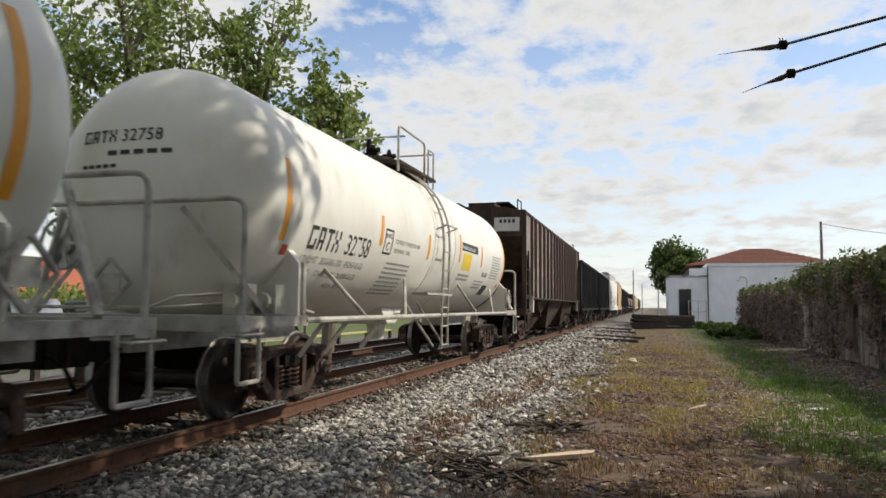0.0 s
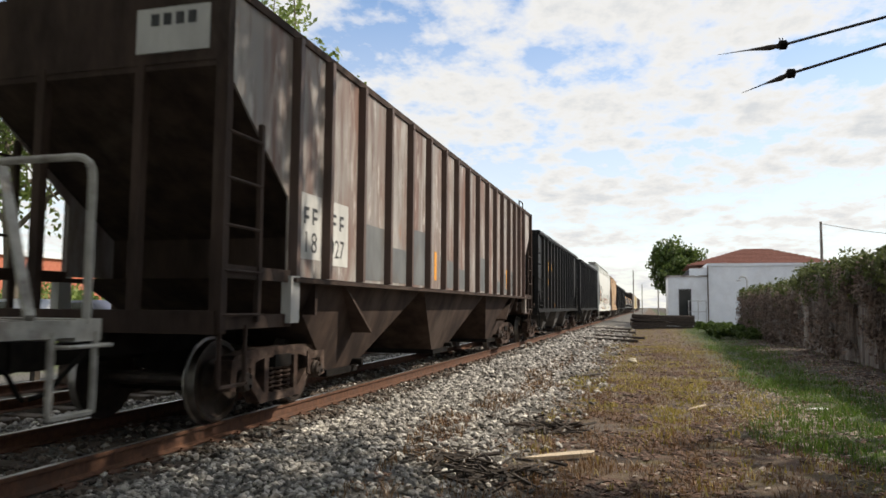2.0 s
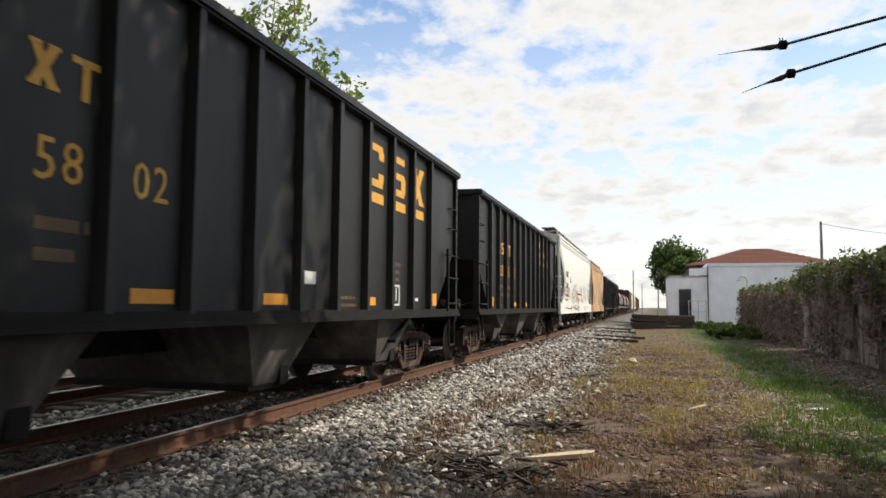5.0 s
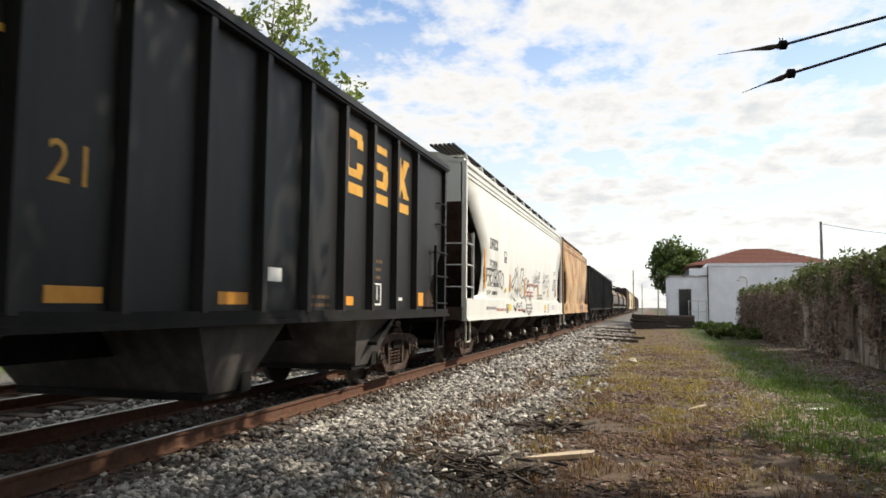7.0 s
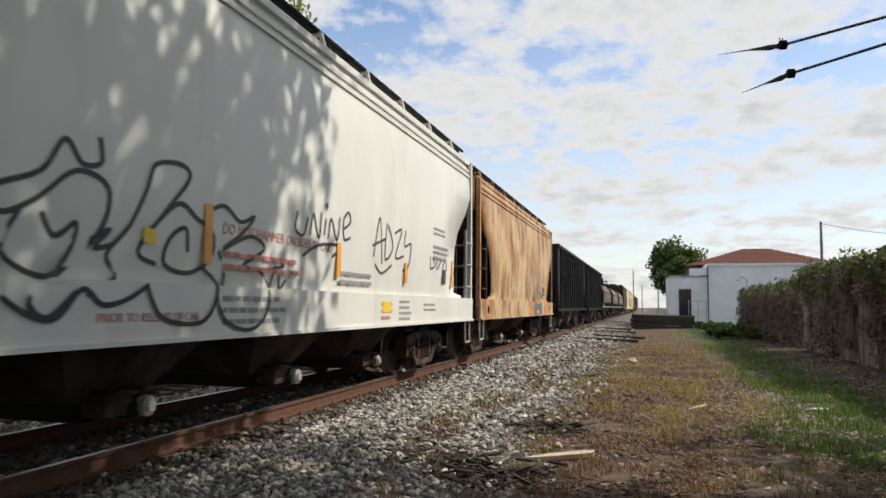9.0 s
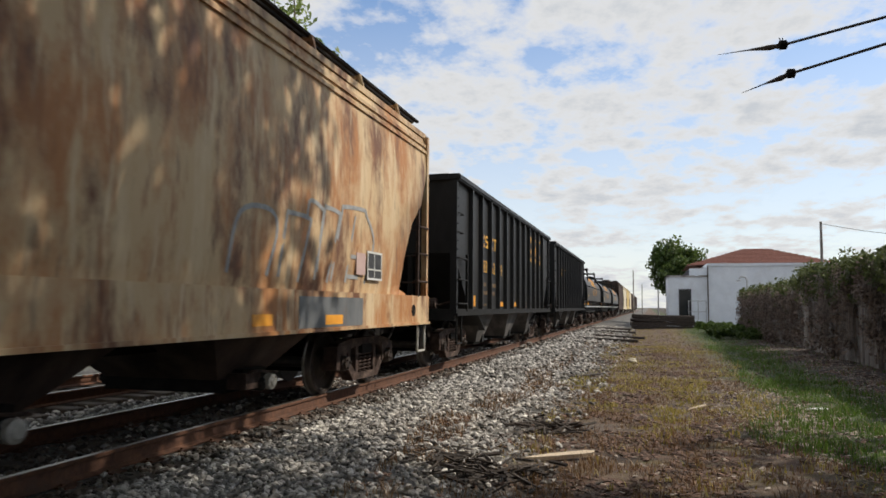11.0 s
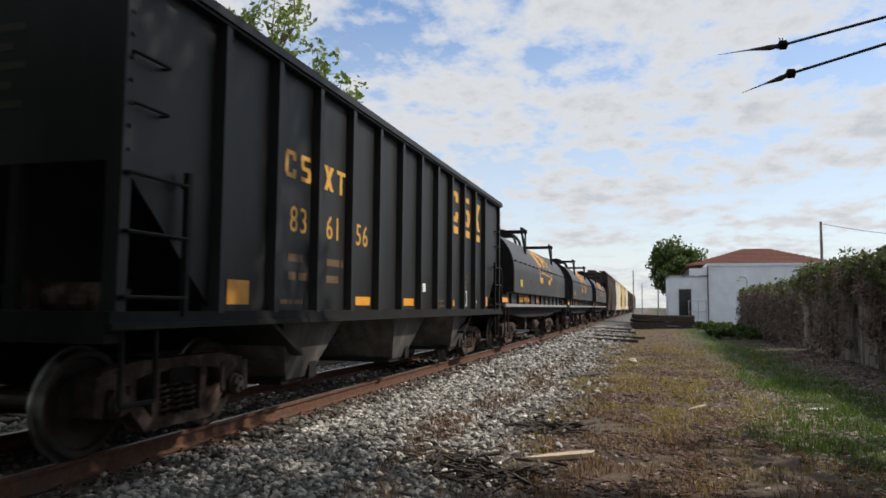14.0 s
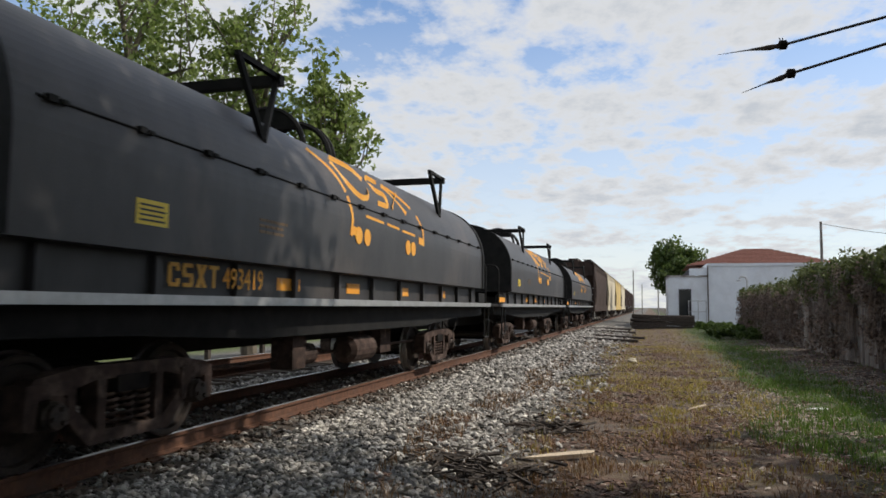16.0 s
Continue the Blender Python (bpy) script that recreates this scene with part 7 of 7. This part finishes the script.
def vine_wall():
    w = new("wall_east")
    tagged(w, "stained concrete wall overgrown with dry and green vines", "wall", kind="structure")
    # panels nearer than y 16 are unseen, added to block low sky light
    for k, y in enumerate(np.arange(-14.5, 52.0, 3.5)):
        bm = bmesh.new()
        top = 2.35 if y < 31 else 2.0
        box(bm, 6.0, 6.22, y + (1.3 if abs(y - 31) < 1 else 0.01), y + 3.28, -0.6, top)
        part("wall_panel", bm, M["concrete"], w)
        bm = bmesh.new()
        box(bm, 5.93, 6.28, y + 3.28, y + 3.5, -0.6, top + 0.06)
        part("pier", bm, M["concrete"], w)
    r = np.random.default_rng(61)
    V, F = [], []
    for k in range(4500):
        y = 17.2 + 34.6 * r.random()
        if 30.9 < y < 32.3:
            continue
        k2 = noise.noise(Vector((y * 0.75, 0, 3.0)))
        if r.random() > 0.42 + 2.2 * k2:
            continue
        x = 5.90 - abs(r.normal(0, .16))
        top = wall_top(y)
        z1 = top + r.normal(0, .08) if r.random() < .65 else r.uniform(.8, top)
        z0 = max(-0.3, z1 - r.gamma(3.0, .55))
        wv = r.uniform(0.005, 0.022)
        dy, dx = r.normal(0, .28), -abs(r.normal(0, .16))
        b = len(V)
        mid = (x + dx * .6, y + dy * .3, (z0 + z1) / 2)
        V += [(x, y - wv, z1), (x, y + wv, z1), (mid[0], mid[1] + wv, mid[2]), (mid[0], mid[1] - wv, mid[2]), (x + dx, y + dy + wv * .5, z0), (x + dx, y + dy - wv * .5, z0)]
        F += [(b, b + 1, b + 2, b + 3), (b + 3, b + 2, b + 4, b + 5)]
    tagged(raw("dry_vine", V, F, M["vine_dead"], w, "dry grey-brown hanging vine stems"), kind="stuff")
    cents, rads = [], []
    for y in np.arange(17.2, 52, 0.22):
        top = wall_top(y)
        n = 2 if y < 32 else 1
        for j in range(n):
            cents.append((6.0 + r.normal(0, .2), y + r.normal(0, .12), top - 0.1 * j + r.normal(0, .09))); rads.append(r.uniform(.14, .30))
        if y < 32:
            cents.append((5.78 + r.normal(0, .08), y, wall_top(y) - abs(r.normal(0, .55)))); rads.append(r.uniform(.12, .36))
        elif r.random() < 0.2:
            cents.append((5.80 + r.normal(0, .06), y, r.uniform(0.3, 1.8))); rads.append(r.uniform(.1, .25))
    Vt, Ft = leaf_cluster(cents, rads, 70, 0.07, 63, 1.2)
    tagged(raw("green_vine", Vt.tolist(), Ft, M["vine_leaf"], w, "dull green vine leaves along the top"), kind="stuff")
    cents, rads = [], []
    for y in np.arange(17.2, 52, 0.14):
        if noise.noise(Vector((y * 0.75, 0, 3.0))) > -0.02 and not 30.9 < y < 32.3:
            for _ in range(2):
                cents.append((5.76 + r.normal(0, .10), y, r.uniform(-0.1, wall_top(y) - .1))); rads.append(r.uniform(.12, .45))
    Vt, Ft = leaf_cluster(cents, rads, 75, 0.06, 67, 1.25)
    tagged(raw("dead_vine_leaves", Vt.tolist(), Ft, M["vine_dead"], w, "brown dead vine leaves"), kind="stuff")


vine_wall()

# ------------------------------------------------------------------ white station building down the line


def building():
    b = new("white_building")
    tagged(b, "low white rendered building with a red hipped roof", "building")
    bm = bmesh.new()
    box(bm, 4.6, 26.0, 62.0, 78.0, -0.6, 4.75)
    part("wall", bm, M["wall_white"], b, "pale blue-white wall")
    bm = bmesh.new()
    box(bm, 4.5, 26.1, 61.9, 62.0, 4.68, 4.88)
    box(bm, 4.5, 4.6, 62.0, 78.0, 4.68, 4.88)
    part("parapet", bm, M["wall_white"], b)
    bm = bmesh.new()
    x0, x1, y0, y1, z0, z1 = 3.2, 15.5, 66.0, 77.0, 5.0, 6.75
    hull(bm, [(x0, y0, z0), (x1, y0, z0), (x1, y1, z0), (x0, y1, z0), (8.4, 71.5, z1), (10.4, 71.5, z1)], [(3, 2, 1, 0), (0, 1, 5, 4), (1, 2, 5), (2, 3, 4, 5), (3, 0, 4)])
    part("roof", bm, M["roof_red"], b, "red hipped roof")
    bm = bmesh.new()
    for k in range(12):
        f = k / 12
        beam(bm, (x0 + 5.2 * f, y0 + 5.5 * f, z0 + 1.75 * f + 0.03), (x1 - 5.1 * f, y0 + 5.5 * f, z0 + 1.75 * f + 0.03), 0.05)
    part("tile_course", bm, M["roof_red"], b)
    # lower wing with the open doorway
    bm = bmesh.new()
    box(bm, 1.5, 2.35, 62.1, 70.0, -0.6, 3.8); box(bm, 3.25, 4.6, 62.1, 70.0, -0.6, 3.8); box(bm, 2.35, 3.25, 62.1, 70.0, 2.75, 3.8)
    box(bm, 3.2, 4.6, 62.3, 70, 3.8, 4.5)
    part("wing_wall", bm, M["wall_white"], b, "white lower wing")
    bm = bmesh.new()
    box(bm, 2.35, 3.25, 62.5, 62.55, -0.6, 2.75)
    part("doorway", bm, M["glass_dark"], b, "dark doorway")
    bm = bmesh.new()
    for a, c in ((2.32, 2.38), (3.22, 3.28)):
        box(bm, a, c, 62.06, 62.3, 0.2, 2.8)
    box(bm, 2.32, 3.28, 62.06, 62.3, 2.75, 2.82)
    part("door_frame", bm, M["roof_dark"], b)
    bm = bmesh.new()
    box(bm, 1.42, 4.6, 62.02, 62.1, 3.8, 3.92)
    box(bm, 1.42, 1.5, 62.1, 70.0, 3.8, 3.92)
    part("wing_coping", bm, M["concrete"], b)
    bm = bmesh.new()
    tube(bm, [(4.55, 61.86, -0.3), (4.55, 61.86, 4.7)], 0.05, 8)
    part("downpipe", bm, M["concrete"], b)
    bm = bmesh.new()
    prism(bm, [(2.6, 3.85), (3.2, 3.85), (3.2, 4.5)], 63.0, 70.0, "y")
    part("wing_gable", bm, M["roof_dark"], b)
    bm = bmesh.new()
    box(bm, 3.6, 3.85, 62.0, 62.1, 3.85, 4.05)
    part("wall_lamp", bm, M["wall_white"], b)
    return b


building()


def platform_rail():
    f = new("railing")
    tagged(f, "grey pipe railing beside the white building", "railing")
    for x in (3.0, 3.7, 4.3):
        bm = bmesh.new()
        tube(bm, [(x, 60.6, -0.3), (x, 60.6, 1.9)], 0.035, 6)
        part("post", bm, M["chrome"], f)
    for z in (1.0, 1.85):
        bm = bmesh.new()
        tube(bm, [(3.0, 60.6, z), (4.3, 60.6, z)], 0.03, 6)
        part("rail", bm, M["chrome"], f)


platform_rail()


def stacked_timbers():
    # dark steel and timber panels stacked at the end of the verge
    base = None
    bm = bmesh.new()
    box(bm, -2.2, 2.2, -0.14, 0.14, 0, 0.24)
    bmesh.ops.bevel(bm, geom=bm.edges[:], offset=0.02, segments=1, affect="EDGES")
    me = shared("timber", bm, [M["dark_wood"]])
    for i in range(4):
        for j in range(3):
            ob = new("timber", me)
            ob.matrix_world = pose(0.95 + rng.normal(0, .12), 57.3 + j * 0.36, -0.32 + i * 0.27 + rng.normal(0, .01), rng.normal(0, .5), rng.normal(0.6, .7), rng.normal(0, 2.0))
            tagged(ob, "old dark creosoted timber in a stack", "timber", "stack of old timbers")
    for x, y, a in ((-2.2, 47.0, 6), (-1.6, 40.0, -4), (-2.6, 52.0, 12), (-1.9, 36.0, 2)):
        ob = new("timber", me)
        ob.matrix_world = pose(x, y, ground_z(x, y) - 0.1, 0, 2, a)
        ob.scale = (0.62, 1, 1)
        tagged(ob, "old sleeper lying flat on the ballast", "timber", "discarded sleepers")


stacked_timbers()


def pole(x, y, h, r, label, arms=0):
    p = new("utility_pole")
    p.location = (x, y, -0.3)
    tagged(p, label, "pole")
    bm = bmesh.new()
    tube(bm, [(0, 0, 0), (0, 0, h)], [r, r * 0.7], 10)
    part("mast", bm, M["concrete"] if r > 0.1 else M["chrome"], p)
    if arms:
        bm = bmesh.new()
        for k in range(arms):
            box(bm, -0.5, 0.5, -0.05, 0.05, h - 0.5 - k * 0.5, h - 0.42 - k * 0.5)
        part("cross_arm", bm, M["dark_wood"], p)
    return p


pole(12.6, 60.5, 8.2, 0.13, "slim concrete utility pole behind the wall")
pole(-3.0, 150.0, 9.0, 0.14, "distant mast beside the track")
pole(1.0, 86.0, 5.2, 0.10, "white signal post beside the far tree", 1)
pole(-1.7, 190.0, 7.5, 0.14, "distant mast far down the track")


def lamp_on_wall():
    p = new("wall_lamp")
    tagged(p, "small curved grey lamp on the overgrown wall", "lamp")
    bm = bmesh.new()
    tube(bm, [(6.1, 50.5, 2.4), (6.1, 50.5, 3.1), (6.0, 50.5, 3.3), (5.75, 50.5, 3.35), (5.6, 50.5, 3.2)], 0.05, 6)
    part("bracket", bm, M["chrome"], p)
    bm = bmesh.new()
    lathe(bm, [(3.2, 0.06), (3.12, 0.16), (3.05, 0.17)], (5.6, 50.5, 0), "z", 10)
    part("shade", bm, M["chrome"], p)


lamp_on_wall()


def cables():
    for name, a, b, tip, lumps in (("overhead_cable", (3.2, 11.0, 5.32), (2.05, 12.0, 5.38), (1.16, 12.6, 5.51), (0.0,)), ("overhead_cable", (3.18, 11.0, 4.94), (2.15, 12.0, 4.92), (1.50, 12.6, 4.83), (0.0,))):
        c = new(name)
        tagged(c, "black overhead cable with a clamp and frayed end", "cable", "overhead cables")
        A, B, T = Vector(a), Vector(b), Vector(tip)
        bm = bmesh.new()
        far = A + (A - B) * 3.0
        tube(bm, [far, A, B], 0.022, 8)
        part("sleeve", bm, M["cable"], c)
        bm = bmesh.new()
        E = B + (T - B) * 0.5
        tube(bm, [B, B.lerp(E, .4) + Vector((0, 0, -.012)), E], [0.024, 0.045, 0.014], 7)
        tube(bm, [E, T], [0.012, 0.003], 6)
        part("frayed_end", bm, M["dark_wood"], c)
        bm = bmesh.new()
        lathe(bm, [(-0.07, 0.03), (-0.05, 0.075), (0.05, 0.075), (0.07, 0.03)], B, "x", 8)
        for k in range(4):
            tube(bm, [B, B + Vector((random.uniform(-.1, .1), 0.02, random.uniform(-.14, .14)))], 0.008, 4)
        part("clamp", bm, M["undergear"], c)
    c = new("power_line")
    tagged(c, "thin distant power line from the pole", "cable")
    bm = bmesh.new()
    P0, P1 = Vector((12.6, 60.5, 7.75)), Vector((24.0, 62.0, 7.0))
    tube(bm, [P0.lerp(P1, k / 8) - Vector((0, 0, 0.5 * math.sin(math.pi * k / 8))) for k in range(9)], 0.02, 4)
    part("wire", bm, M["cable"], c)


cables()

# ------------------------------------------------------------------ far side of the tracks


def pickup(x, y, rz, paint, label):
    v = new("parked_car")
    tagged(v, label, "car")
    v.matrix_world = pose(x, y, -0.3, 0, 0, rz)
    bm = bmesh.new()
    prism(bm, [(-2.4, 0.45), (2.35, 0.45), (2.45, 0.75), (2.35, 1.0), (1.2, 1.08), (0.55, 1.68), (-0.9, 1.72), (-1.2, 1.1), (-2.4, 1.08)], -0.88, 0.88, "x")
    bmesh.ops.bevel(bm, geom=bm.edges[:], offset=0.07, segments=2, affect="EDGES")
    part("body", bm, paint, v, smooth=True)
    bm = bmesh.new()
    prism(bm, [(1.02, 1.12), (0.5, 1.6), (-0.82, 1.63), (-1.0, 1.12)], -0.885, 0.885, "x")
    part("window", bm, M["glass_dark"], v)
    for xx in (-0.8, 0.8):
        for yy in (-1.5, 1.5):
            bm = bmesh.new()
            lathe(bm, [(xx - 0.11, 0.2), (xx - 0.11, 0.33), (xx + 0.11, 0.33), (xx + 0.11, 0.2)], (0, yy, 0.34), "x", 20)
            wh = part("wheel", bm, M["undergear"], v)
            bm = bmesh.new()
            lathe(bm, [(xx - 0.115, 0.05), (xx - 0.115, 0.2), (xx + 0.115, 0.2), (xx + 0.115, 0.05)], (0, yy, 0.34), "x", 14)
            part("rim", bm, M["chrome"], wh)


pickup(-20.5, 19.8, 80, M["car_silver"], "silver parked car beyond the lawn")
pickup(-20.8, 23.6, 84, M["car_dark"], "blue-grey parked pickup beyond the lawn")
pickup(-20.5, 34.0, 88, M["label_white"], "white parked car beyond the lawn")


def lawn_fence():
    f = new("low_fence")
    tagged(f, "low yellow-green timber rail fence beside the siding", "fence")
    for k in range(9):
        bm = bmesh.new()
        box(bm, -12.06, -11.94, 9.0 + k * 3, 9.14 + k * 3, -0.4, 0.10)
        part("post", bm, M["dark_wood"], f)
    for k in range(8):
        bm = bmesh.new()
        box(bm, -12.1, -11.9, 9.05 + k * 3, 12.0 + k * 3, 0.10, 0.17)
        part("board", bm, M["timber_yellow"], f)


lawn_fence()


def brick_building():
    b = new("brick_building")
    tagged(b, "orange-red building with white trim beyond the trees", "building")
    bm = bmesh.new()
    box(bm, -52, -38, 26, 44, -0.5, 4.2)
    part("wall", bm, M["brick_red"], b)
    bm = bmesh.new()
    box(bm, -52.2, -37.8, 25.8, 44.2, 4.2, 4.6)
    part("cornice", bm, M["wall_white"], b)
    for k in range(4):
        bm = bmesh.new()
        box(bm, -50 + k * 3.2, -48.6 + k * 3.2, 25.9, 26.0, 1.0, 2.8)
        w = part("window", bm, M["wall_white"], b)
        bm = bmesh.new()
        box(bm, -49.9 + k * 3.2, -48.7 + k * 3.2, 25.87, 25.9, 1.1, 2.7)
        part("pane", bm, M["glass_dark"], w)


brick_building()


def bushes(name, x0, x1, y0, y1, n, h, mat, label, seed):
    r = np.random.default_rng(seed)
    cents = [(r.uniform(x0, x1), r.uniform(y0, y1), -0.3 + h * r.uniform(0.1, 0.9)) for _ in range(n)]
    V, F = leaf_cluster(cents, [h * 0.32] * n, 60, 0.16, seed + 1)
    ob = raw(name, V.tolist(), F, mat)
    tagged(ob, label, "bushes", kind="stuff")


bushes("hedge", -40, -23, 22, 30, 150, 2.6, M["leaf"], "green hedge beyond the lawn", 71)
bushes("far_woods", -80, -30, 70, 140, 260, 6.5, M["leaf_dark"], "dark green line of trees far off", 73)
bushes("far_woods", 14, 60, 90, 150, 120, 4.0, M["leaf_dark"], "dark green trees far behind the building", 75)
bushes("bank_weeds", 3.4, 6.0, 40, 60, 130, 0.5, M["leaf_mid"], "green weeds on the bank by the wall", 77)

# ------------------------------------------------------------------ debris on the verge


def splinter(x, y, length, width, turn, label, mat="wood_old", thick=0.02):
    o = new("broken_board")
    tagged(o, label, "board")
    bm = bmesh.new()
    L, W = length / 2, width / 2
    prism(bm, [(-L, -W * .2), (-L * .55, -W * .7), (L * .5, -W), (L * .92, -W * .8), (L, W * .1), (L * .8, W * .9), (-L * .2, W * .8), (-L * .7, W * .35)], 0, thick, "z")
    part("plank", bm, M[mat], o)
    o.matrix_world = pose(x, y, ground_z(x, y) + 0.03, 4, -3, turn)


splinter(-0.98, 8.15, 0.85, 0.13, 27, "pale splintered wooden board on the dirt", thick=0.045)
splinter(-1.55, 17.5, 1.3, 0.12, 38, "thin dark broken stick on the ballast", "dark_wood")
splinter(-3.2, 17.4, 0.5, 0.2, 15, "short dark wood scrap on the ballast", "dark_wood")
splinter(-1.6, 22.5, 0.7, 0.16, -20, "dark wood scrap on the ballast", "dark_wood")
splinter(0.75, 13.0, 0.55, 0.05, 55, "dry bleached stick on the grass")
splinter(0.42, 6.55, 0.12, 0.07, 50, "small pale chip on the dirt")
splinter(2.6, 13.2, 0.35, 0.12, 10, "pale paper scrap on the grass", "label_white")


def crumpled():
    o = new("litter_bag")
    tagged(o, "crumpled pale yellow plastic bag on the ballast", "litter")
    bm = bmesh.new()
    bmesh.ops.create_icosphere(bm, subdivisions=2, radius=0.14)
    for v in bm.verts:
        v.co *= 1 + 0.45 * noise.noise(v.co * 9)
        v.co.z *= 0.6
    part("bag", bm, M["cream_paint"], o)
    o.location = (-0.49, 22.5, -0.28)


crumpled()


def debris_heap(x, y, n, seed, label, spread=0.45):
    r = np.random.default_rng(seed)
    o = new("debris_heap")
    tagged(o, label, "debris")
    for k in range(n):
        bm = bmesh.new()
        a, t = r.normal(20, 60), r.uniform(-35, 35)
        c = Vector((x + r.normal(0, spread), y + r.normal(0, spread * .7), 0))
        c.z = ground_z(c.x, c.y) + abs(r.normal(0.05, .05))
        m = Matrix.Translation(c) @ Euler((radians(t), radians(r.uniform(-20, 20)), radians(a))).to_matrix().to_4x4()
        l, w, h = r.uniform(.05, .20), r.uniform(.006, .028), r.uniform(.004, .014)
        v = [m @ Vector((sx * l, sy * w, sz * h)) for sx, sy, sz in ((-1, -.6, -1), (.8, -1, -1), (1, .7, -1), (-.7, 1, -1), (-.9, -.5, 1), (.7, -.8, 1), (.9, .6, 1), (-.6, .8, 1))]
        hull(bm, v, [(3, 2, 1, 0), (4, 5, 6, 7), (0, 1, 5, 4), (1, 2, 6, 5), (2, 3, 7, 6), (3, 0, 4, 7)])
        part("splinter", bm, M["dark_wood"], o)


debris_heap(-1.58, 7.0, 170, 81, "dark rotten wood splinters on the gravel", 0.34)
debris_heap(-1.3, 9.9, 90, 83, "dark rusty scrap and bark on the gravel", 0.3)
debris_heap(-2.2, 44, 40, 85, "dark scrap heap beside the far sleepers", 1.0)

# ------------------------------------------------------------------ what moves


def motions():
    times = (0, 2, 4, 6, 8, 10, 12, 14, 16)
    for car, s0 in cars:
        walk(car, [(t, pose(CX, s0 - travel(t), 0)) for t in times])
    step_t = 2 / FPS
    for ws, y, a0 in wheelsets:
        walk(ws, [(k * step_t, Matrix.Translation((0, y, WHEEL_R)) @ Matrix.Rotation(a0 + travel(k * step_t) / WHEEL_R, 4, "X")) for k in range(241)])


motions()
